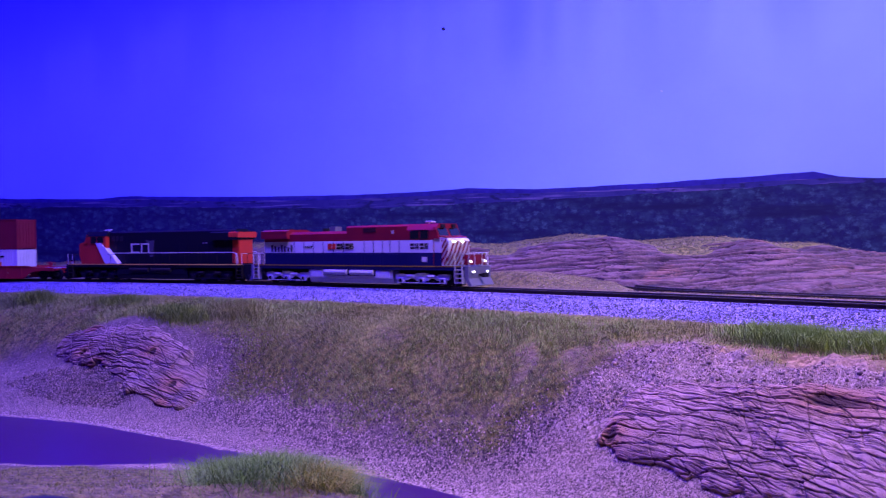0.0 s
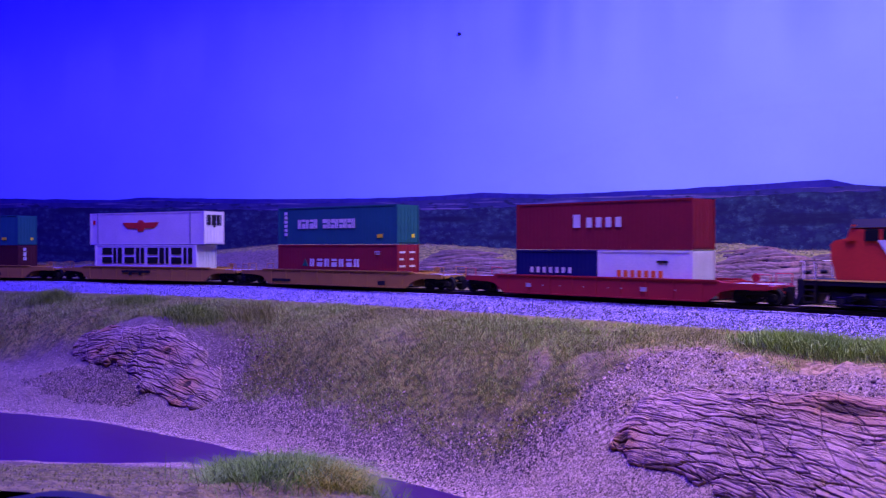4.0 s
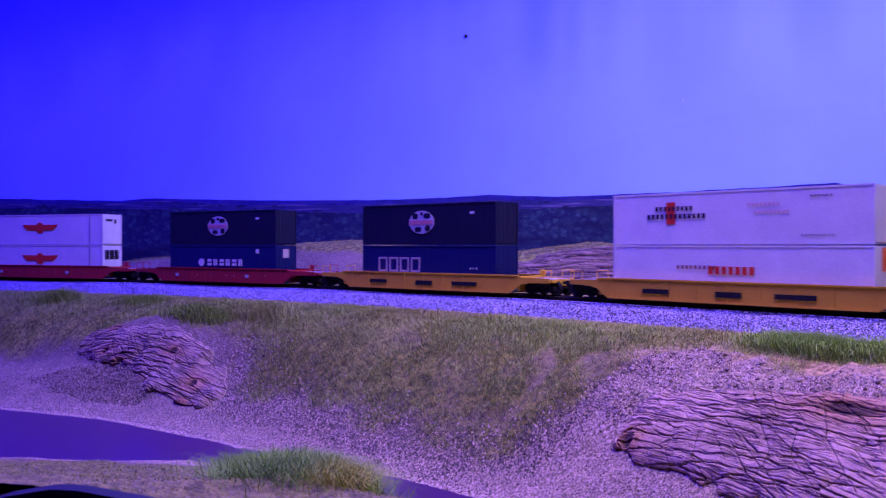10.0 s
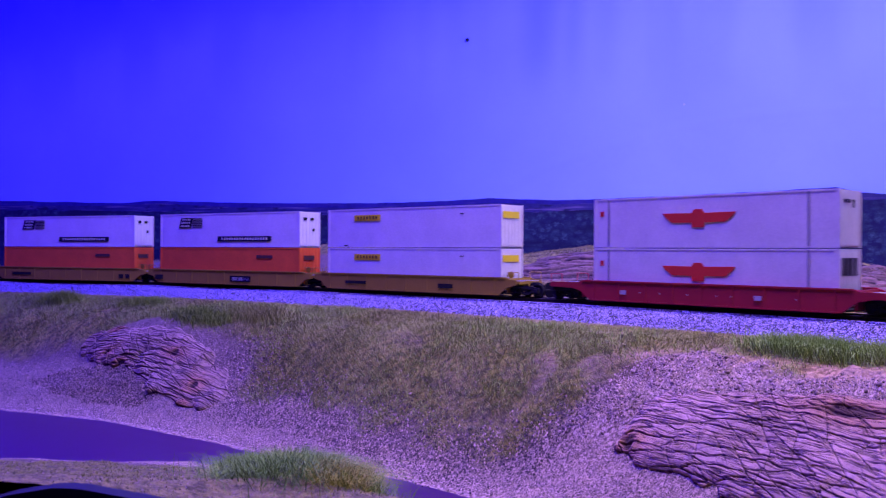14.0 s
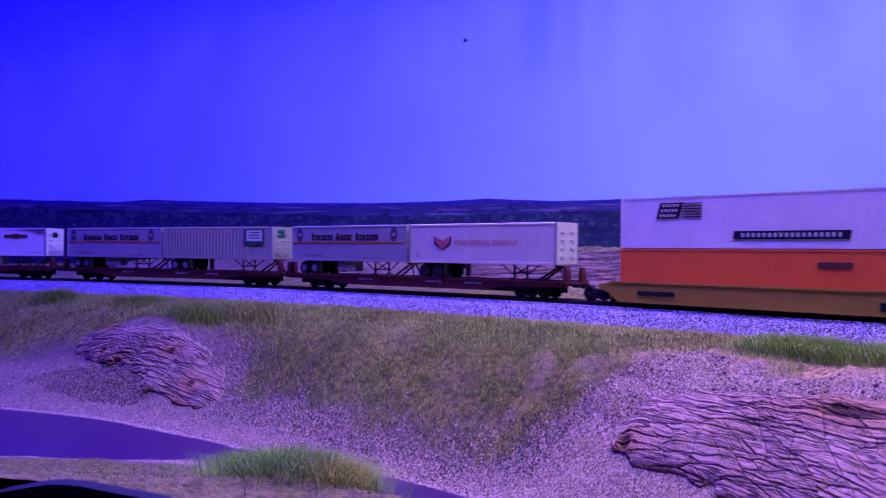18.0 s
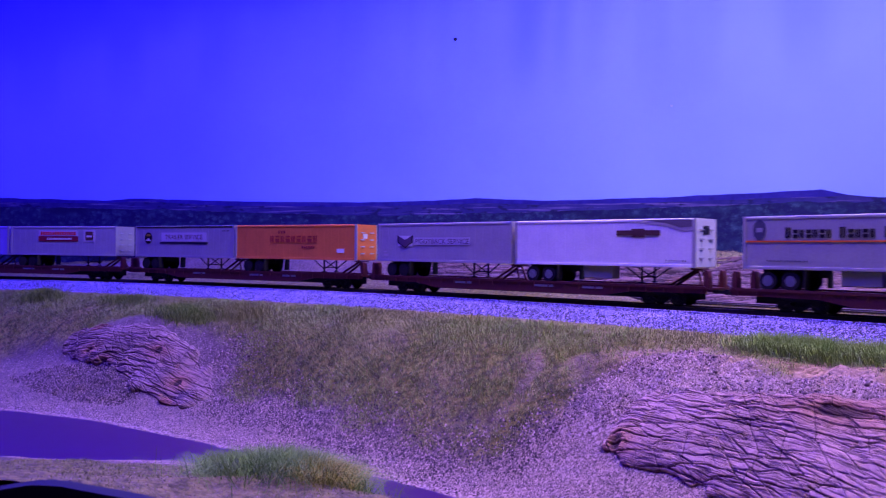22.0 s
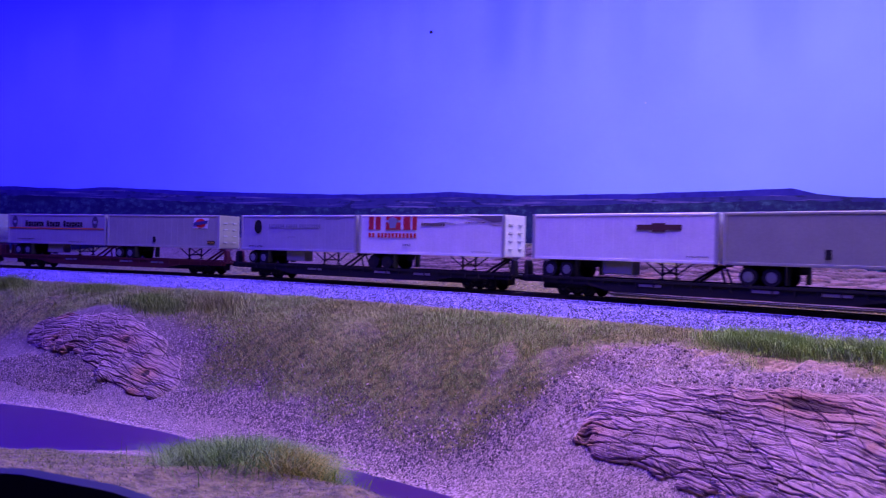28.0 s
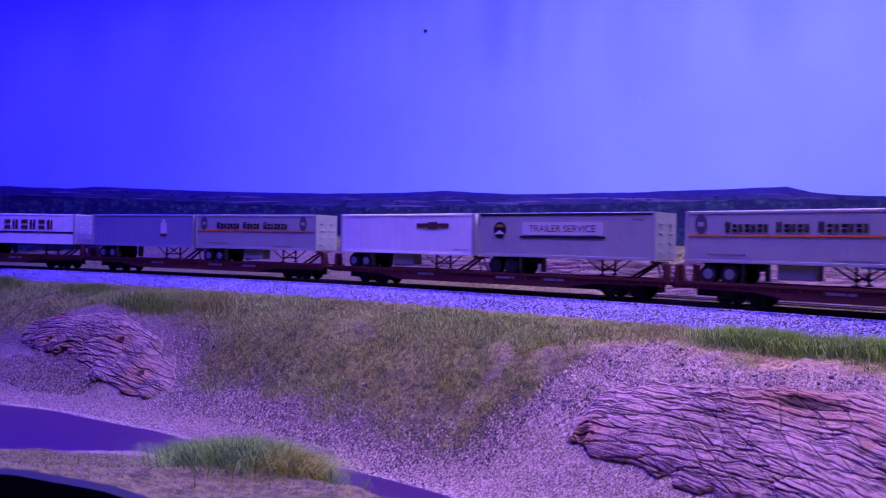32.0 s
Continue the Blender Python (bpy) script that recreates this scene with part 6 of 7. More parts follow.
def trailer(s, dx, label, colour, ribs=False, tank=True, dark_wheels=False, length=0.1400, end_colour=None, top=None):
    """A road trailer: body with rails and posts, axles with wheels, landing legs, side box."""
    t = thing("semi_trailer", label, "trailer", "trailers on the flat cars")
    hx, hy, z0, zt = length / 2, 0.0140, 0.0246, 0.0556
    ring = [(-hy, z0 + 0.0004), (hy, z0 + 0.0004), (hy, zt - 0.0008), (hy - 0.0008, zt), (-hy + 0.0008, zt), (-hy, zt - 0.0008)]
    part("body", Shape().prism(ring, -hx, hx), colour, t)
    for y in (-hy, hy):
        part("bottom_rail", Shape().box(-hx - 0.0002, hx + 0.0002, y - 0.0005, y + 0.0005, z0, z0 + 0.0018, 0.0002), colour, t)
        part("top_rail", Shape().box(-hx - 0.0002, hx + 0.0002, y - 0.0003, y + 0.0003, zt - 0.0020, zt - 0.0004, 0.0002), top or colour, t)
    count, proud, wide = (26, 0.0005, 0.0014) if ribs else (18, 0.00012, 0.0004)
    for k in range(count):
        x = -hx + 0.004 + k * (length - (0.034 if ribs else 0.008)) / (count - 1)
        post = shared(("side_post", ribs, colour.name), lambda: Shape().box(-wide / 2, wide / 2, -hy - proud, -hy, z0 + 0.0018, zt - 0.0020))
        part("side_post", post, colour, t, at=pose(x, 0, 0))
    nose = Shape().box(hx, hx + 0.0004, -hy + 0.0006, hy - 0.0006, z0 + 0.0006, zt - 0.0010)
    n = part("nose_panel", nose, end_colour or colour, t)
    studs = Shape()
    for z in (0.030, 0.036, 0.042, 0.048):
        for y in (-0.009, 0.004):
            studs.box(hx + 0.0004, hx + 0.0012, y, y + 0.005, z, z + 0.0009)
    part("nose_fitting", studs, STEEL_GREY, n)
    for y in (-hy, hy):
        part("corner_post", Shape().box(hx - 0.0018, hx + 0.0005, y - 0.0006, y + 0.0006, z0, zt), SILVER, t)
        part("corner_post", Shape().box(-hx - 0.0005, -hx + 0.0014, y - 0.0006, y + 0.0006, z0, zt), SILVER, t)
    bogie = Shape().box(-hx + 0.008, -hx + 0.042, -0.0060, 0.0060, 0.0200, 0.0246)
    for x in (-hx + 0.0150, -hx + 0.0290):
        bogie.tube((x, -0.011, 0.0180), (x, 0.011, 0.0180), 0.0011)
    under = part("axle_frame", bogie, GUNMETAL, t)
    for x in (-hx + 0.0150, -hx + 0.0290):
        for y in (-0.0105, 0.0105):
            wheel = part("tyre", shared("tyre", road_wheel), RUBBER, under, at=pose(x, y, 0.0180, 0, 0, 0 if y < 0 else 180))
            part("rim", shared(("rim", dark_wheels), road_rim), GUNMETAL if dark_wheels else HUB, under, "pale metal wheel rim", pose(x, y, 0.0180, 0, 0, 0 if y < 0 else 180))
    for y in (-hy + 0.0002, hy - 0.0002):
        part("mud_flap", Shape().box(-hx + 0.0385, -hx + 0.0392, y - 0.0030, y + 0.0030, 0.0140, 0.0246), RUBBER, t)
    for y in (-0.0085, 0.0085):
        leg = Shape().tube((hx - 0.040, y, 0.0246), (hx - 0.040, y, 0.0145), 0.0008).box(hx - 0.0418, hx - 0.0382, y - 0.0014, y + 0.0014, 0.0138, 0.0146)
        leg.tube((hx - 0.040, y, 0.0165), (hx - 0.027, y * 0.8, 0.0244), 0.0005).tube((hx - 0.040, y, 0.0165), (hx - 0.053, y * 0.8, 0.0244), 0.0005)
        part("landing_leg", leg, GUNMETAL, t)
    part("leg_brace", Shape().tube((hx - 0.040, -0.0085, 0.0180), (hx - 0.040, 0.0085, 0.0180), 0.0006), GUNMETAL, t)
    if tank:
        part("side_box", Shape().box(-hx + 0.058, -hx + 0.080, -0.0125, -0.0030, 0.0160, 0.0246, 0.0006), BEIGE, t, "beige equipment box")
    part("kingpin", Shape().tube((hx - 0.0085, 0, 0.0246), (hx - 0.0085, 0, 0.0228), 0.0012), GUNMETAL, t)
    ride(t, s, 0.112, False, dx)
    return t


YN = -0.01418


def lined_trailer(s, dx):
    t = trailer(s, dx, "silver trailer with an orange line and dark lettering", SILVER)
    panel("stripe", LINE_ORANGE, t, -0.069, 0.069, 0.0404, 0.0413, YN, "thin orange line")
    sh = Shape()
    for x0, count in ((-0.044, 7), (-0.0125, 5), (0.0115, 7)):
        letters(sh, x0, 0.0428, 0.0060, 1, YN, style="block", narrow=0.9)
        letters(sh, x0 + 0.0046, 0.0428, 0.0047, count - 1, YN, pitch=0.0039, style="block", narrow=0.98)
    marks(t, sh, INK)
    for x in (-0.060, 0.056):
        ring = [(x + 0.0042 * math.cos(k * math.pi / 5), 0.0475 + 0.0062 * math.sin(k * math.pi / 5)) for k in range(10)]
        part("emblem", Shape().slab(ring, YN - 0.0002, YN), paint(0.07, 0.07, 0.10), t, "dark round emblem")
        part("emblem", Shape().box(x - 0.0020, x + 0.0020, YN - 0.0003, YN - 0.0002, 0.0462, 0.0488), SILVER, t)
    marks(t, letters(letters(Shape(), -0.055, 0.0290, 0.0010, 14, YN, pitch=0.0018), 0.020, 0.0268, 0.0010, 14, YN, pitch=0.0018), INK)
    return t


def soot(t):
    """Exhaust grime along the upper front edge of a white trailer, in two tones."""
    part("stain", Shape().slab([(0.012, 0.0549), (0.0690, 0.0549), (0.0690, 0.0482), (0.0610, 0.0474), (0.0520, 0.0506), (0.0340, 0.0530)], YN - 0.00010, YN + 0.0001), paint(0.34, 0.31, 0.33, 0.8), t, "grey sooty stain")
    part("stain", Shape().slab([(0.030, 0.0549), (0.0685, 0.0549), (0.0685, 0.0502), (0.0600, 0.0497), (0.0500, 0.0526), (0.0400, 0.0541)], YN - 0.00020, YN - 0.0001), paint(0.12, 0.10, 0.12, 0.8), t, "dark sooty stain")


def bar_trailer(s, dx, stained):
    t = trailer(s, dx, "white trailer with a small dark bar emblem", WHITE)
    panel("emblem", BAR_BROWN, t, 0.014, 0.046, 0.0448, 0.0482, YN, "dark bar emblem")
    panel("emblem", BAR_BROWN, t, 0.0252, 0.0348, 0.0438, 0.0492, YN - 0.00005, "dark bar emblem")
    marks(t, letters(Shape(), 0.050, 0.0282, 0.0010, 8, YN, pitch=0.0019), INK)
    if stained:
        soot(t)
        part("label", Shape().box(0.0704, 0.0707, -0.004, 0.004, 0.0455, 0.0510), INK, t)
    return t


def service_trailer(s, dx):
    t = trailer(s, dx, "silver trailer with a black top rail and a framed name", SILVER, tank=False, dark_wheels=True, top=INK)
    panel("sign", paint(0.52, 0.49, 0.50), t, -0.031, 0.033, 0.0402, 0.0490, YN, "pale framed name panel")
    panel("stripe", NAVY, t, -0.033, 0.035, 0.0380, 0.0395, YN, "dark line")
    words("TRAILER SERVICE", 0.0046, BAR_BROWN, t, -0.0255, 0.0424, YN - 0.0003, width=0.053)
    ring = [(-0.0505 + 0.0056 * math.cos(k * math.pi / 7), 0.0435 + 0.0058 * math.sin(k * math.pi / 7)) for k in range(14)]
    part("emblem", Shape().slab(ring, YN - 0.0002, YN), INK, t, "round black emblem")
    part("emblem", Shape().slab([(-0.0550, 0.0405), (-0.0460, 0.0405), (-0.0505, 0.0435)], YN - 0.0004, YN - 0.0002), OFFWHITE, t)
    part("emblem", Shape().slab([(-0.0540, 0.0455), (-0.0470, 0.0455), (-0.0485, 0.0475), (-0.0525, 0.0475)], YN - 0.0004, YN - 0.0002), TAN_YELLOW, t)
    marks(t, letters(Shape(), 0.055, 0.0500, 0.0012, 4, YN, pitch=0.0022), INK)
    return t


def piggyback(s, dx, colour, label, ink, panels, off, x0, x1):
    t = trailer(s, dx, label, colour, tank=False, dark_wheels=True)
    if panels:
        panel("sign", OFFWHITE, t, -0.048 + off, -0.032 + off, 0.0370, 0.0455, YN, "pale emblem panel")
        panel("sign", paint(0.50, 0.47, 0.50), t, x0 - 0.001, x1 + 0.001, 0.0382, 0.0440, YN, "pale name strip")
    wings = [(-0.0080, 0.0455), (-0.0076, 0.0405), (0.0, 0.0360), (0.0076, 0.0405), (0.0080, 0.0455), (0.0, 0.0418)]
    part("emblem", Shape().slab([(-0.040 + off + p * 1.12, z + (0.0004 if z > 0.041 else -0.0005)) for p, z in wings], YN - 0.0003, YN - 0.0002), INK, t, "dark edge of the emblem")
    part("emblem", Shape().slab([(-0.040 + off + p * 0.92, z) for p, z in wings], YN - 0.0005, YN - 0.0003), ink, t, "broad winged arrow emblem")
    words("PIGGYBACK SERVICE", 0.0040, ink, t, x0, 0.0391, YN - 0.0003, width=x1 - x0)
    panel("label", FADED, t, -0.0635, -0.0585, 0.0290, 0.0310, YN)
    panel("label", FADED, t, -0.0635, -0.0600, 0.0318, 0.0330, YN)
    return t


FLATS = (-2.4630, -2.7760, -3.0945, -3.4080, -3.7235, -4.0360, -4.3480, -4.6635, -4.9710, -5.2865, -5.5980)
REAR, FRONT = -0.0725, 0.0715
for k, s0 in enumerate(FLATS):
    black = k in (5, 6)
    flat_car(s0, "black piggyback flat car carrying two trailers" if black else "dark maroon piggyback flat car carrying two trailers", GUNMETAL if black else MAROON)
lined_trailer(FLATS[0], REAR)
piggyback(FLATS[0], FRONT, paint(0.56, 0.53, 0.46), "cream trailer with a red winged arrow emblem", paint(0.50, 0.11, 0.14), False, 0.0046, -0.0235, 0.0360)
lined_trailer(FLATS[1], REAR)
t = trailer(FLATS[1], FRONT, "beige ribbed trailer with a green and white sign", BEIGE, ribs=True, tank=False)
panel("sign", DARK_GREEN, t, 0.036, 0.0605, 0.0385, 0.0530, YN - 0.0006, "green framed sign")
panel("sign", OFFWHITE, t, 0.039, 0.0580, 0.0420, 0.0520, YN - 0.0008, "white sign face")
marks(t, Shape().box(0.0410, 0.0560, YN - 0.0011, YN - 0.0009, 0.0445, 0.0455).box(0.0410, 0.0560, YN - 0.0011, YN - 0.0009, 0.0470, 0.0480).box(0.0430, 0.0560, YN - 0.0011, YN - 0.0009, 0.0495, 0.0505), DARK_GREEN)
part("sign", Shape().box(0.0705, 0.0709, -0.007, 0.003, 0.0455, 0.0525), DARK_GREEN, t)
piggyback(FLATS[2], REAR, paint(0.33, 0.31, 0.32), "grey trailer with a dark winged arrow emblem", paint(0.10, 0.06, 0.11), True, 0.0012, -0.0275, 0.0290)
bar_trailer(FLATS[2], FRONT, True)
service_trailer(FLATS[3], REAR)
t = trailer(FLATS[3], FRONT, "orange trailer with a dark red name", BRIGHT_ORANGE, tank=False, dark_wheels=True, length=0.1430)
marks(t, letters(Shape(), -0.028, 0.0398, 0.0060, 9, YN, pitch=0.0064, style="block", narrow=1.2), paint(0.36, 0.045, 0.03), "dark red name bars")
marks(t, letters(letters(Shape(), 0.010, 0.0345, 0.0022, 6, YN, pitch=0.0026), -0.018, 0.0478, 0.0024, 3, YN, pitch=0.0032), RED)
panel("label", OFFWHITE, t, 0.050, 0.058, 0.0310, 0.0345, YN)
marks(t, Shape().box(0.0720, 0.0724, -0.006, 0.0, 0.0435, 0.0475), OFFWHITE)


def twin_sign(t, faint):
    panel("sign", OFFWHITE if not faint else paint(0.50, 0.46, 0.46), t, -0.032, 0.021, 0.0452, 0.0510, YN, "pale upper name strip")
    panel("sign", RED, t, -0.032, 0.021, 0.0395, 0.0452, YN, "red lower name strip")
    marks(t, letters(Shape(), -0.029, 0.0462, 0.0036, 15, YN - 0.0002, pitch=0.0032), SIGNAL_RED if faint else paint(0.62, 0.55, 0.56))
    marks(t, letters(Shape(), -0.020, 0.0412, 0.0020, 14, YN - 0.0002, pitch=0.0024), OFFWHITE)
    panel("sign", OFFWHITE if not faint else paint(0.50, 0.46, 0.46), t, 0.0285, 0.0435, 0.0395, 0.0515, YN, "square emblem panel")
    panel("emblem", RED if not faint else BAR_BROWN, t, 0.0310, 0.0410, 0.0410, 0.0500, YN - 0.0002, "red block emblem")
    marks(t, Shape().box(0.0325, 0.0395, YN - 0.0005, YN - 0.0004, 0.0440, 0.0460), OFFWHITE)


t = trailer(FLATS[4], REAR, "light blue trailer with red and white signs", SKYBLUE, tank=False)
twin_sign(t, False)
t = trailer(FLATS[4], FRONT, "pale silver trailer with faded red signs", SILVER, tank=False, dark_wheels=True)
twin_sign(t, True)
bar_trailer(FLATS[5], REAR, False)


def leaf_trailer(s, dx):
    t = trailer(s, dx, "beige silver trailer with a small red emblem", BEIGE, tank=False)
    part("sign", Shape().slab([(0.0385, 0.0432), (0.0560, 0.0432), (0.0575, 0.0530), (0.0400, 0.0530)], YN - 0.0002, YN), OFFWHITE, t, "pale emblem panel")
    ring = [(0.0480 + 0.0062 * math.cos(k * math.pi / 8), 0.0481 + 0.0042 * math.sin(k * math.pi / 8)) for k in range(16)]
    part("emblem", Shape().slab(ring, YN - 0.0004, YN - 0.0002), SIGNAL_RED, t, "red ball emblem")
    part("emblem", Shape().slab([(0.0396, 0.0455), (0.0402, 0.0487), (0.0566, 0.0508), (0.0560, 0.0476)], YN - 0.0006, YN - 0.0004), paint(0.05, 0.04, 0.16), t, "dark blue slanted bar")
    panel("label", INK, t, -0.0110, -0.0075, 0.0290, 0.0345, YN)
    panel("label", INK, t, 0.0560, 0.0650, 0.0282, 0.0318, YN)
    marks(t, letters(Shape(), 0.0568, 0.0292, 0.0016, 4, YN - 0.0002, pitch=0.0020), TAN_YELLOW)
    return t


leaf_trailer(FLATS[5], FRONT)
t = trailer(FLATS[6], REAR, "grey silver trailer with a round dark emblem", paint(0.40, 0.40, 0.44, 0.45, 0.2))
ring = [(-0.0480 + 0.0048 * math.cos(k * math.pi / 7), 0.0455 + 0.0062 * math.sin(k * math.pi / 7)) for k in range(14)]
part("emblem", Shape().slab(ring, YN - 0.0002, YN), INK, t, "round dark emblem")
marks(t, letters(Shape(), -0.034, 0.0448, 0.0030, 21, YN, pitch=0.0029, gap_after=(6, 11)), GREY)
marks(t, letters(Shape(), -0.010, 0.0360, 0.0012, 5, YN, pitch=0.002), GREY)
marks(t, letters(letters(Shape(), 0.035, 0.0518, 0.0010, 9, YN, pitch=0.002), -0.060, 0.0275, 0.0010, 10, YN, pitch=0.002), INK)
t = trailer(FLATS[6], FRONT, "white trailer with large red letter shapes", WHITE, tank=False, dark_wheels=True)
marks(t, letters(Shape(), -0.060, 0.0438, 0.0105, 3, YN, pitch=0.0180, style="block", narrow=2.1), paint(0.46, 0.03, 0.04), "bold red letter shapes")
marks(t, letters(Shape(), -0.060, 0.0375, 0.0036, 13, YN, pitch=0.0037, gap_after=(1,)), SIGNAL_RED)
part("emblem", Shape().slab([(-0.0375, 0.0450), (-0.0320, 0.0450), (-0.0300, 0.0520), (-0.0350, 0.0545), (-0.0395, 0.0520)], YN - 0.0005, YN - 0.0003), GREY, t, "grey bird-like emblem")
marks(t, letters(letters(Shape(), -0.006, 0.0470, 0.0022, 10, YN, pitch=0.0023), 0.035, 0.0490, 0.0012, 10, YN, pitch=0.0019), BAR_BROWN)
marks(t, letters(letters(Shape(), -0.024, 0.0310, 0.0018, 4, YN, pitch=0.002), 0.042, 0.0275, 0.0010, 9, YN, pitch=0.002), GREY)
marks(t, Shape().slab([(-0.006, 0.0500), (0.002, 0.0478), (0.016, 0.0496), (0.026, 0.0484), (0.026, 0.0488), (0.015, 0.0503), (0.002, 0.0486)], YN - 0.0002, YN), GREY, "thin grey flourish")
soot(t)
lined_trailer(FLATS[7], REAR)
leaf_trailer(FLATS[7], FRONT)
bar_trailer(FLATS[8], REAR, False)
service_trailer(FLATS[8], FRONT)
t = trailer(FLATS[9], REAR, "blue grey trailer with a small bottle-shaped emblem", paint(0.22, 0.22, 0.32), tank=False)
part("emblem", Shape().slab([(0.027, 0.0375), (0.035, 0.0375), (0.035, 0.0465), (0.0325, 0.0490), (0.0325, 0.0510), (0.0295, 0.0510), (0.0295, 0.0490), (0.027, 0.0465)], YN - 0.0002, YN), OFFWHITE, t, "white bottle-shaped emblem")
panel("emblem", RED, t, 0.0265, 0.0355, 0.0350, 0.0372, YN, "red label")
lined_trailer(FLATS[9], FRONT)
t = trailer(FLATS[10], FRONT, "white trailer with a blue lower half and dark lettering", WHITE, tank=False, end_colour=SKYBLUE)
panel("stripe", NAVY, t, -0.069, 0.069, 0.0360, 0.0374, YN, "dark line")
marks(t, letters(Shape(), -0.020, 0.0395, 0.0100, 6, YN, pitch=0.0110, style="block", narrow=1.2), BAR_BROWN, "dark letter shapes")
trailer(FLATS[10], REAR, "plain silver road trailer at the end", SILVER)


# ---- locomotives ----
def loco_frame():
    """Cast side frame of a three-axle locomotive truck."""
    sh = Shape()
    for y0, y1 in ((-0.0138, -0.0118), (0.0118, 0.0138)):
        sh.slab([(-0.0270, 0.0062), (-0.0270, 0.0098), (-0.0200, 0.0104), (-0.0150, 0.0086), (-0.0080, 0.0086), (-0.0050, 0.0110), (0.0050, 0.0110), (0.0080, 0.0086), (0.0150, 0.0086), (0.0200, 0.0104), (0.0270, 0.0098), (0.0270, 0.0062),
                 (0.0240, 0.0050), (0.0160, 0.0050), (0.0120, 0.0066), (0.0080, 0.0066), (0.0050, 0.0046), (-0.0050, 0.0046), (-0.0080, 0.0066), (-0.0120, 0.0066), (-0.0160, 0.0050), (-0.0240, 0.0050)], y0, y1)
        yo = y0 - 0.0008 if y0 < 0 else y1 + 0.0008
        for x in (-0.0212, 0.0, 0.0212):
            sh.box(x - 0.0026, x + 0.0026, min(y0, yo), max(y1, yo), 0.0036, 0.0074, 0.0005)
            sh.tube((x - 0.0045, (y0 + y1) / 2, 0.0060), (x - 0.0045, (y0 + y1) / 2, 0.0100), 0.0010).tube((x + 0.0045, (y0 + y1) / 2, 0.0060), (x + 0.0045, (y0 + y1) / 2, 0.0100), 0.0010)
    return sh.box(-0.0040, 0.0040, -0.0118, 0.0118, 0.0070, 0.0105)


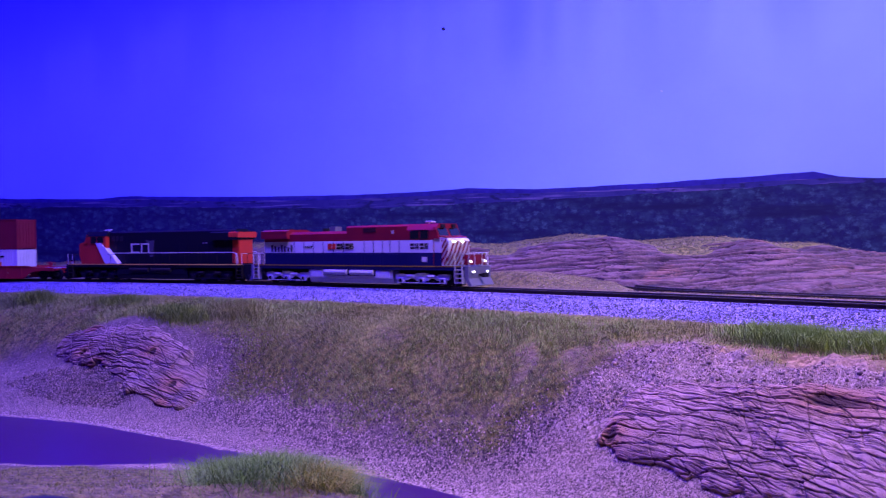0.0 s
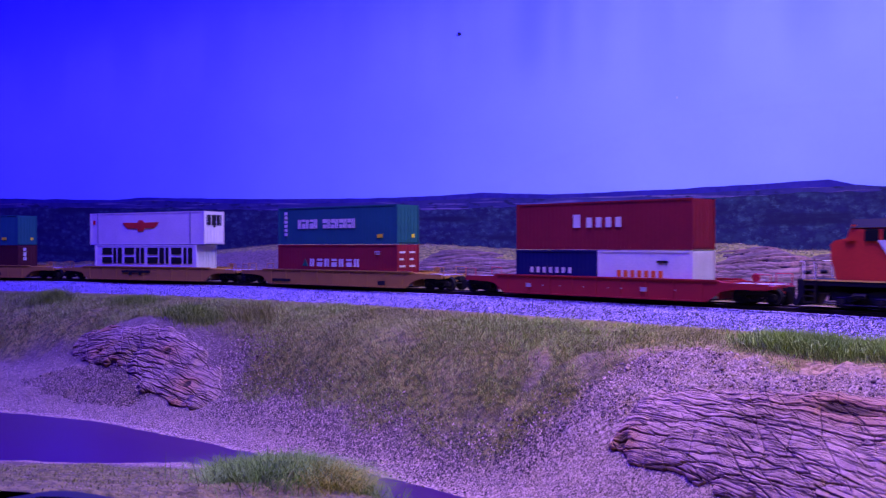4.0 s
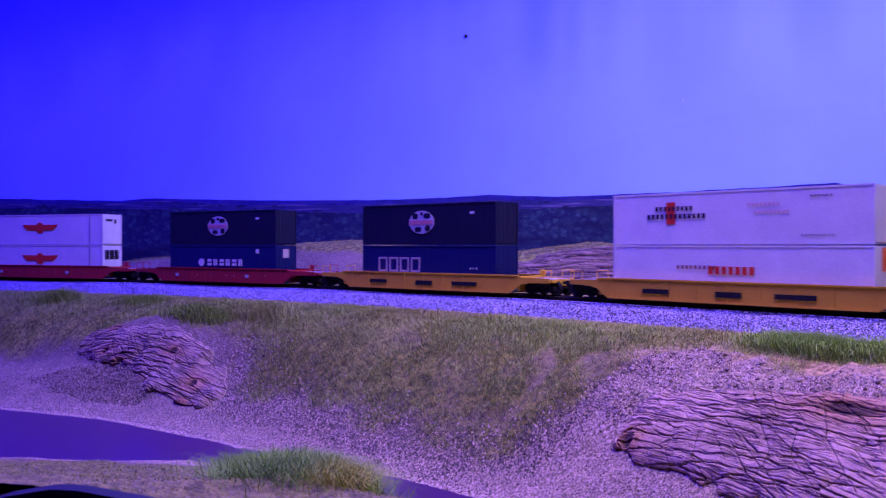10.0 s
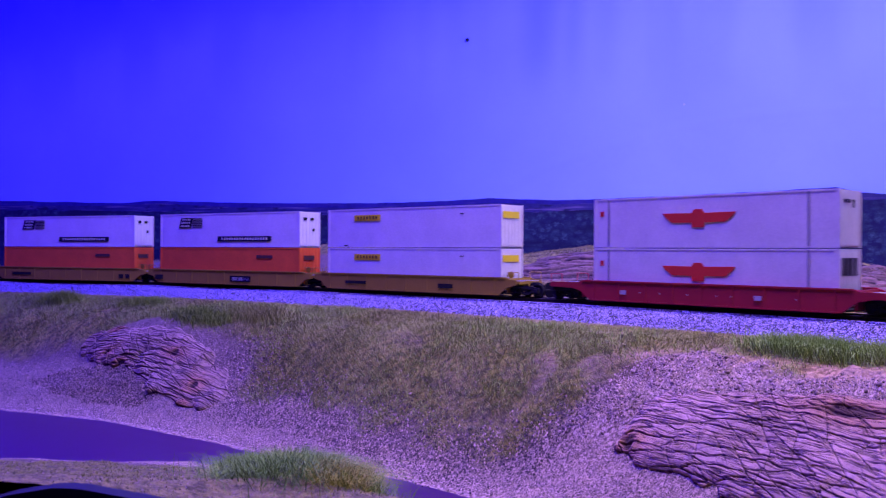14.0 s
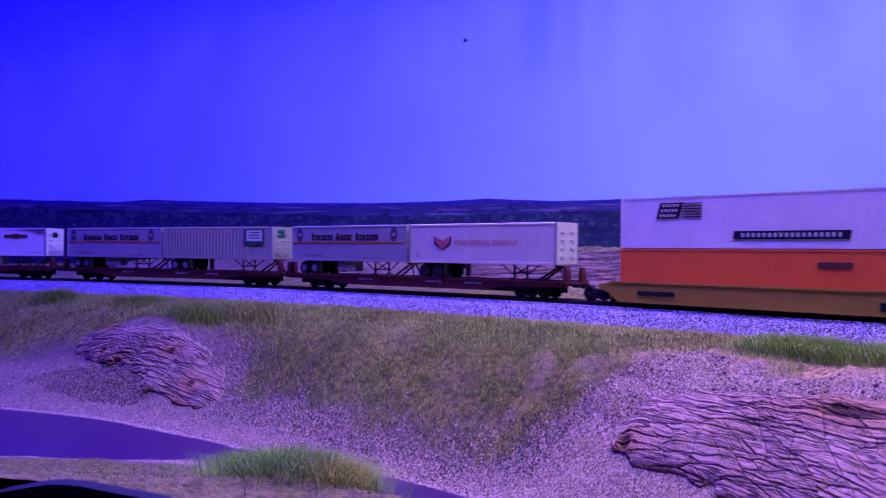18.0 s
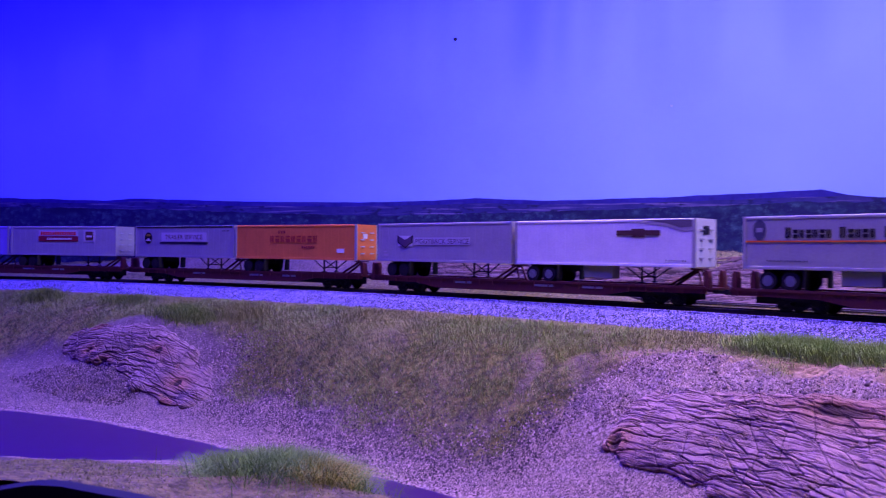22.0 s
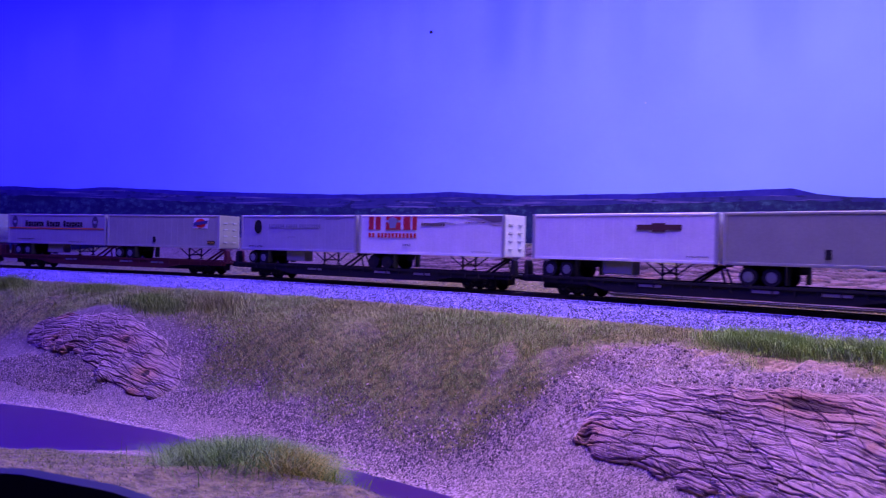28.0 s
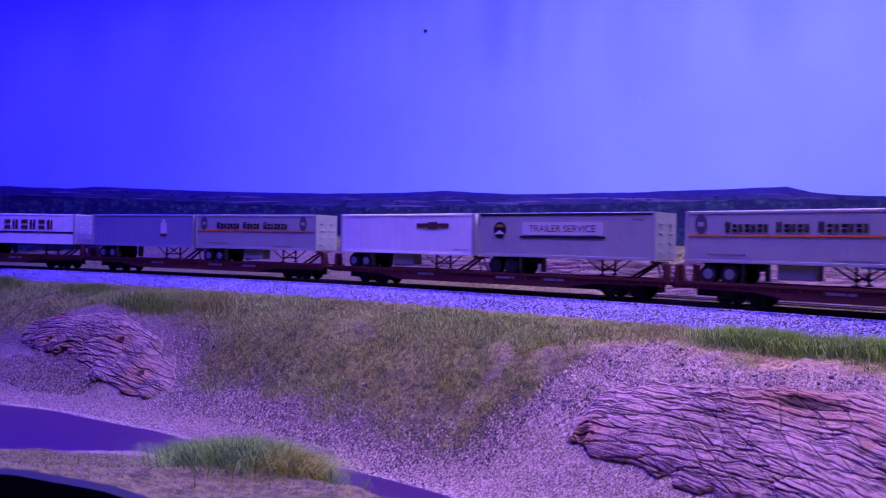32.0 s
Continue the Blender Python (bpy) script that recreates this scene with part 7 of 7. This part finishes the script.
def locomotive(s, flip, label, red_white):
    """A six-axle freight engine; its front is towards +x."""
    e = thing("locomotive", label, "locomotive", "engines of the train")
    low_side, band, upper = (LOCO_BLUE, WHITE, LOCO_RED) if red_white else (HOOD_BLACK, HOOD_BLACK, HOOD_BLACK)
    nose_paint = WHITE if red_white else LOCO_ORANGE
    trim = paint(0.60, 0.60, 0.63, 0.5) if red_white else HOOD_BLACK
    part("frame", Shape().box(-0.1200, 0.1200, -0.0160, 0.0160, 0.0148, 0.0182).box(-0.116, 0.116, -0.0060, 0.0060, 0.0100, 0.0150), LOCO_BLUE if red_white else HOOD_BLACK, e)
    stripe = Shape()
    for y in (-0.0163, 0.0163):
        stripe.box(-0.1190, 0.1190, min(y, y * 0.985), max(y, y * 0.985), 0.0176, 0.0186)
    part("walkway_edge", stripe, paint(0.80, 0.52, 0.10) if not red_white else TAN_YELLOW, e, "dull line along the walkway edge")
    # engine hood in three bands
    h = 0.0098 if not red_white else 0.0112
    hood = part("hood", Shape().box(-0.1090, 0.0640, -h, h, 0.0182, 0.0300), low_side, e)
    part("hood_band", Shape().box(-0.1090, 0.0640, -h, h, 0.0300, 0.0410), band, e)
    top = Shape().prism([(-h, 0.0410), (h, 0.0410), (h, 0.0480), (h - 0.0030, 0.0505), (-h + 0.0030, 0.0505), (-h, 0.0480)], -0.1090, 0.0640)
    part("hood_roof", top, upper, e)
    part("radiator", Shape().prism([(-h - 0.0035, 0.0440), (h + 0.0035, 0.0440), (h + 0.0035, 0.0515), (h - 0.001, 0.0530), (-h + 0.001, 0.0530), (-h - 0.0035, 0.0515)], -0.1100, -0.0760), upper, e)
    part("roof_housing", Shape().prism([(-h, 0.0480), (h, 0.0480), (h, 0.0535), (h - 0.002, 0.0552), (-h + 0.002, 0.0552), (-h, 0.0535)], -0.0060 if red_white else -0.1050, 0.0640), upper, e)
    grilles = Shape()
    for sy in (-1, 1):
        for k in range(7):
            x = -0.100 + k * 0.0042
            grilles.box(x, x + 0.0026, min(sy * h, sy * (h + 0.0003)), max(sy * h, sy * (h + 0.0003)), 0.0310, 0.0380 - 0.0012 * (k % 3))
    part("grille", grilles, GUNMETAL if not red_white else paint(0.05, 0.05, 0.06), hood, "dark louvre grille")
    for sy in (-1, 1):
        for x in (-0.070, -0.058, -0.046, -0.034, -0.022, -0.010, 0.014, 0.034, 0.052):
            part("door_seam", Shape().box(x, x + 0.0005, min(sy * h, sy * (h + 0.00025)), max(sy * h, sy * (h + 0.00025)), 0.0190, 0.0405), low_side, hood)
    for x, r in ((-0.094, 0.0085), (-0.040, 0.004)):
        fan = Shape().add([(x + r * math.cos(k * 0.5236), r * math.sin(k * 0.5236), z) for z in (0.0500, 0.0540 if x < -0.05 else 0.0535) for k in range(12)],
                          [(k, (k + 1) % 12, 12 + (k + 1) % 12, 12 + k) for k in range(12)] + [tuple(range(12, 24))])
        part("fan", fan, GUNMETAL, e)
    part("exhaust_stack", Shape().box(-0.033, -0.026, -0.0040, 0.0040, 0.0500, 0.0545).box(-0.0322, -0.0268, -0.0032, 0.0032, 0.0545, 0.0552), HUB, e, "grey metal exhaust stack")
    if red_white:
        for sy in (-1, 1):
            part("vent", Shape().box(0.0130, 0.0275, *sorted((h * sy, (h + 0.0003) * sy)), 0.0486, 0.0526), paint(0.035, 0.004, 0.012, 0.6), e, "dark vent in the hood side")
            part("hatch", Shape().box(0.0440, 0.0465, *sorted((h * sy, (h + 0.0003) * sy)), 0.0470, 0.0500), FADED, e, "small pale plate")
    # cab and nose
    cab_side = LOCO_RED if red_white else LOCO_ORANGE
    cab = part("cab", Shape().prism([(-0.0150, 0.0182), (0.0150, 0.0182), (0.0150, 0.0490), (0.0120, 0.0545), (-0.0120, 0.0545), (-0.0150, 0.0490)], 0.0640, 0.0900), LOCO_RED if red_white else LOCO_ORANGE, e)
    part("cab_roof", Shape().prism([(-0.0152, 0.0500), (0.0152, 0.0500), (0.0122, 0.0553), (-0.0122, 0.0553)], 0.0630, 0.0930), LOCO_RED if red_white else HOOD_BLACK, e)
    for sy in (-1, 1):
        y0, y1 = sorted((0.0150 * sy, 0.0153 * sy))
        if red_white:
            part("cab_band", Shape().box(0.0640, 0.0900, y0, y1, 0.0300, 0.0410), WHITE, cab)
            part("cab_band", Shape().box(0.0640, 0.0900, y0, y1, 0.0182, 0.0300), LOCO_BLUE, cab)
        for x0, x1 in ((0.0670, 0.0755), (0.0775, 0.0850)):
            part("side_window", Shape().box(x0, x1, min(0.0148 * sy, 0.0156 * sy), max(0.0148 * sy, 0.0156 * sy), 0.0420, 0.0492), GLASS, cab, "dark glass window")
    nose = part("nose", Shape().slab([(0.0900, 0.0182), (0.1010, 0.0182), (0.1040, 0.0300), (0.1045, 0.0400), (0.1020, 0.0425), (0.0900, 0.0445)], -0.0140, 0.0140), nose_paint, e)
    part("windshield_frame", Shape().slab([(0.0900, 0.0425), (0.0960, 0.0418), (0.0920, 0.0520), (0.0900, 0.0520)], -0.0148, 0.0148), cab_side, cab)
    for y in (-0.0135, 0.0015):
        part("windshield", Shape().add([(0.0962, y, 0.0432), (0.0962, y + 0.012, 0.0432), (0.0930, y + 0.012, 0.0512), (0.0930, y, 0.0512), (0.0945, y, 0.0432), (0.0945, y + 0.012, 0.0432), (0.0915, y + 0.012, 0.0512), (0.0915, y, 0.0512)],
             [(0, 1, 2, 3), (7, 6, 5, 4), (0, 4, 5, 1), (1, 5, 6, 2), (2, 6, 7, 3), (3, 7, 4, 0)]), GLASS, cab, "dark glass windshield")
    if red_white:
        part("nose_top", Shape().slab([(0.0900, 0.0447), (0.1018, 0.0428), (0.1018, 0.0436), (0.0900, 0.0456)], -0.0141, 0.0141), LOCO_RED, nose, "red nose top")
        for sy in (-1, 1):
            part("nose_band", Shape().box(0.0900, 0.0975, *sorted((0.0140 * sy, 0.0143 * sy)), 0.0182, 0.0300), LOCO_BLUE, nose)
            for k in range(5):
                z = 0.0150 + k * 0.0060
                lo, hi = max(0.0184, z), min(0.0400, z + 0.0096)
                part("nose_stripe", Shape().slab([(0.0978 + (lo - z) * 0.6, lo), (0.0978 + (lo - z) * 0.6, lo + 0.0030), (0.0978 + (hi - z) * 0.6, min(0.0425, hi + 0.0030)), (0.0978 + (hi - z) * 0.6, hi)], *sorted((0.0140 * sy, 0.0144 * sy))), LOCO_RED, nose, "red diagonal stripe")
        for k in range(6):
            for z0, z1, xa, xb in ((0.0190, 0.0300, 0.1016, 0.1044), (0.0300, 0.0398, 0.1044, 0.1049)):
                ya = -0.0175 + k * 0.0052 + (z0 - 0.0190) * 0.42
                yb = ya + (z1 - z0) * 0.42
                lim = lambda y: max(-0.0139, min(0.0139, y))
                part("nose_stripe", Shape().add([(xa, lim(ya), z0), (xa, lim(ya + 0.0024), z0), (xb, lim(yb + 0.0024), z1), (xb, lim(yb), z1)], [(0, 1, 2, 3)]), LOCO_RED, nose, "red diagonal stripe")
    else:
        for sy in (-1, 1):
            y0, y1 = sorted((0.0152 * sy, 0.0155 * sy))
            ya, yb = sorted((h * sy, (h + 0.0054) * sy))
            part("stripe", Shape().slab([(0.0700, 0.0425), (0.0780, 0.0425), (0.0640, 0.0190), (0.0460, 0.0190)], *sorted((0.0100 * sy, 0.0158 * sy))), WHITE, cab, "white diagonal stripe")
            part("handrail_line", Shape().box(-0.1080, 0.0560, *sorted((0.0154 * sy, 0.0160 * sy)), 0.0304, 0.0312), WHITE, e, "long pale handrail")
            sh = Shape()
            for x0 in (0.0070, 0.0210):
                wall = sorted((h * sy, (h + 0.0003) * sy))
                sh.box(x0, x0 + 0.0115, *wall, 0.0398, 0.0414).box(x0 + 0.0098, x0 + 0.0115, *wall, 0.0305, 0.0414)
                sh.box(x0, x0 + 0.0115, *wall, 0.0305, 0.0321) if x0 > 0.01 else sh.box(x0, x0 + 0.0017, *wall, 0.0305, 0.0414)
            part("lettering", sh, OFFWHITE, e, "pale angular emblem")
            part("emblem", Shape().slab([(0.0020, 0.0265), (0.0060, 0.0260), (0.0080, 0.0330), (0.0120, 0.0450), (0.0060, 0.0440), (0.0000, 0.0450)], *sorted((h * sy, (h + 0.0002) * sy))), paint(0.075, 0.075, 0.095), e, "faint grey emblem")
        for sy in (-1, 1):
            for x in (0.0440, 0.0500, 0.0560):
                part("vent", Shape().box(x, x + 0.0042, *sorted((h * sy, (h + 0.0003) * sy)), 0.0440, 0.0500), paint(0.02, 0.02, 0.03), e, "small dark vent panel")
            part("label", Shape().box(0.0300, 0.0330, *sorted((h * sy, (h + 0.0003) * sy)), 0.0392, 0.0402).box(-0.0700, -0.0640, *sorted((h * sy, (h + 0.0003) * sy)), 0.0405, 0.0412), FADED, e)
            bend = Shape().tube((-0.1080, sy * 0.0157, 0.0308), (-0.1120, sy * 0.0157, 0.0290), 0.0004, 5).tube((-0.1120, sy * 0.0157, 0.0290), (-0.1132, sy * 0.0157, 0.0180), 0.0004, 5)
            part("handrail_line", bend, WHITE, e, "pale bent handrail end")
        part("rear_panel", Shape().box(-0.1098, -0.1090, -h + 0.0005, h - 0.0005, 0.0190, 0.0500).box(-0.109, -0.1020, -h - 0.0003, h + 0.0003, 0.0190, 0.0470), LOCO_ORANGE, e, "orange red hood end")
        part("rear_cap", Shape().box(-0.1115, -0.1000, -h - 0.0037, h + 0.0037, 0.0462, 0.0522, 0.0008), LOCO_ORANGE, e, "orange red radiator end")
    if red_white:
        for sy in (-1,):
            yb0, yb1 = -h - 0.0003, -h
            sh = letters(Shape(), -0.0280, 0.0332, 0.0056, 6, -h - 0.0002, pitch=0.0052, style="block", narrow=1.2)
            part("lettering", sh, INK, e, "dark name bars")
            part("lettering", letters(Shape(), -0.0280, 0.0334, 0.0052, 2, -h - 0.0004, pitch=0.0052, narrow=1.25), SIGNAL_RED, e, "red name bars")
            part("lettering", letters(Shape(), 0.0670, 0.0330, 0.0052, 4, -0.01535, pitch=0.0049, style="block", narrow=1.15), INK, e, "dark number bars")
            part("lettering", letters(Shape(), -0.0560, 0.0345, 0.0022, 4, -h - 0.0002, pitch=0.0024), INK, e)
            part("seam", Shape().box(0.0240, 0.0246, yb0, yb1, 0.0305, 0.0408).box(0.0420, 0.0426, yb0, yb1, 0.0305, 0.0408), LOCO_BLUE, e)
            part("label", Shape().box(0.0790, 0.0840, -0.0157, -0.0154, 0.0220, 0.0262), OFFWHITE, e)
    # lamps, number boards, horn
    lit = LIT if red_white else paint(0.7, 0.7, 0.66)
    for y in (-0.0016, 0.0016):
        part("headlight", Shape().tube((0.1030, y * 3.5 - 0.003, 0.0392), (0.1062, y * 3.5 - 0.003, 0.0392), 0.0008, 10), lit, e, "round headlight")
    for y in (-0.0095, 0.0095):
        for x, z, name in ((0.1222, 0.0225, "ditch_light"), (0.1248, 0.0135, "pilot_light")):
            case = part(name, Shape().tube((x - 0.004, y, z), (x - 0.0002, y, z), 0.0013, 10), trim, e)
            part("lens", Shape().tube((x - 0.0006, y, z), (x, y, z), 0.0009, 10), lit, case, "bright round lens")
        part("number_board", Shape().box(0.0925, 0.0945, min(y, y * 0.5), max(y, y * 0.5), 0.0515, 0.0545), INK, e)
    if red_white:
        part("anticlimber", Shape().box(0.1175, 0.1205, -0.0120, 0.0120, 0.0195, 0.0280), LOCO_RED, e, "red end panel")
    part("horn", Shape().tube((0.0720, 0.002, 0.0570), (0.0790, 0.002, 0.0570), 0.0009).tube((0.0720, -0.001, 0.0575), (0.0780, -0.001, 0.0575), 0.0008).tube((0.0745, 0, 0.0550), (0.0745, 0, 0.0570), 0.0006), OFFWHITE, e)
    # running gear
    for x in (-0.0770, 0.0770):
        truck = part("truck", shared(("truck_six", red_white), loco_frame), trim, e, "three-axle truck", pose(x, 0, 0))
        for sy in (-1, 1):
            for dx in (-0.0106, 0.0106):
                part("brake_cylinder", Shape().tube((dx - 0.0034, 0.0146 * sy, 0.0092), (dx + 0.0034, 0.0146 * sy, 0.0092), 0.0016, 8).tube((dx + 0.0034, 0.0146 * sy, 0.0092), (dx + 0.0062, 0.0146 * sy, 0.0084), 0.0005, 5), STEEL_GREY if red_white else GUNMETAL, truck)
            for dx in (-0.0212, 0, 0.0212):
                part("axle_cap", Shape().tube((dx, 0.0140 * sy, 0.0054), (dx, 0.0152 * sy, 0.0054), 0.0017, 8), GUNMETAL, truck)
            part("brake_rod", Shape().tube((-0.0250, 0.0143 * sy, 0.0034), (0.0250, 0.0143 * sy, 0.0034), 0.0004, 5), trim, truck)
        for dx in (-0.0212, 0, 0.0212):
            part("wheelset", shared("engine_wheelset", lambda: wheelset_shape(0.0060)), GUNMETAL, truck, at=pose(dx, 0, 0.0062))
    part("fuel_tank", Shape().prism([(-0.0120, 0.0020), (0.0120, 0.0020), (0.0148, 0.0065), (0.0148, 0.0140), (-0.0148, 0.0140), (-0.0148, 0.0065)], -0.0480, 0.0480), paint(0.42, 0.42, 0.47, 0.5) if red_white else HOOD_BLACK, e)
    for sy in (-1, 1):
        for x0, x1 in ((-0.0280, -0.0020), (0.0020, 0.0280)):
            part("air_tank", Shape().tube((x0, 0.0150 * sy, 0.0118), (x1, 0.0150 * sy, 0.0118), 0.0026, 12), STEEL_GREY if red_white else GUNMETAL, e)
        # flat navy panel paints in the dark of a recess behind the air tanks
        if red_white:
            part("dark_recess_panel", Shape().box(-0.0300, 0.0300, *sorted((0.0146 * sy, 0.0150 * sy)), 0.0088, 0.0146), NAVY, e)
        for x0, x1 in ((0.0300, 0.0450), (-0.0450, -0.0310)):
            part("tank_panel", Shape().box(x0, x1, *sorted((0.0148 * sy, 0.0154 * sy)), 0.0075, 0.0140), trim, e)
    # ends: pilots, steps, rails
    for sx in (-1, 1):
        part("pilot", Shape().slab([(sx * 0.1180, 0.0182), (sx * 0.1235, 0.0182), (sx * 0.1235, 0.0080), (sx * 0.1265, 0.0022), (sx * 0.1235, 0.0015), (sx * 0.1200, 0.0080), (sx * 0.1180, 0.0100)], -0.0150, 0.0150), paint(0.15, 0.15, 0.19, 0.4) if red_white else HOOD_BLACK, e)
        for sy in (-1, 1):
            grating = STEEL_GREY if red_white else GUNMETAL
            for z in (0.0040, 0.0078, 0.0116, 0.0150):
                part("step", Shape().box(min(sx * 0.1120, sx * 0.1185), max(sx * 0.1120, sx * 0.1185), min(sy * 0.0125, sy * 0.0168), max(sy * 0.0125, sy * 0.0168), z, z + 0.0007), grating, e)
            for xx in (0.1118, 0.1186):
                part("step_side", Shape().box(sx * xx - 0.0003, sx * xx + 0.0003, min(sy * 0.0125, sy * 0.0170), max(sy * 0.0125, sy * 0.0170), 0.0036, 0.0182), grating, e)
            grab = Shape()
            for xx in (0.1118, 0.1186):
                grab.tube((sx * xx, sy * 0.0166, 0.0120), (sx * xx, sy * 0.0166, 0.0295), 0.0003, 5)
            grab.tube((sx * 0.1186, sy * 0.0166, 0.0295), (sx * 0.1225, sy * 0.0130, 0.0295), 0.0003, 5)
            part("grab_rail", grab, OFFWHITE, e, "pale grab rail")
        endrail = Shape()
        for y in (-0.013, -0.005, 0.005, 0.013):
            endrail.tube((sx * 0.1225, y, 0.0182), (sx * 0.1225, y, 0.0295), 0.0003, 5)
        endrail.tube((sx * 0.1225, -0.013, 0.0295), (sx * 0.1225, 0.013, 0.0295), 0.0003, 5)
        part("end_rail", endrail, OFFWHITE if red_white else GUNMETAL, e)
    for sy in (-1, 1):
        rail = Shape()
        for k in range(9):
            x = -0.108 + k * 0.0205
            rail.tube((x, sy * 0.0158, 0.0182), (x, sy * 0.0158, 0.0290), 0.00025, 5)
        rail.tube((-0.110, sy * 0.0158, 0.0290), (0.060, sy * 0.0158, 0.0290), 0.00025, 5)
        part("handrail", rail, LOCO_BLUE if red_white else GUNMETAL, e)
    # added near-black blocks stand for the shade inside the trucks, closing see-through gaps
    for x in (-0.0770, 0.0770):
        part("dark_filler", Shape().box(x - 0.028, x + 0.028, -0.0070, 0.0070, 0.0012, 0.0150), GUNMETAL, e)
    couplers(e, 0.1250)
    for o in e.children_recursive:
        if o.data.users == 1:
            o.data.transform(Matrix.Diagonal((1, 1, 0.905, 1)))
    ride(e, s, 0.077, flip)
    return e


locomotive(0.8570, False, "red, white and dark blue freight locomotive with lit headlights", True)
locomotive(0.6020, True, "black freight locomotive with orange red cab and white stripe", False)


# ---- what moves ----
def motions():
    times = [float(k) for k in range(0, 33)]
    for ob, s, reach, flip, dx in RIDERS:
        walk(ob, [(t, ride_pose(s + SPEED * (t - T_REF), reach, flip, dx)) for t in times])


motions()
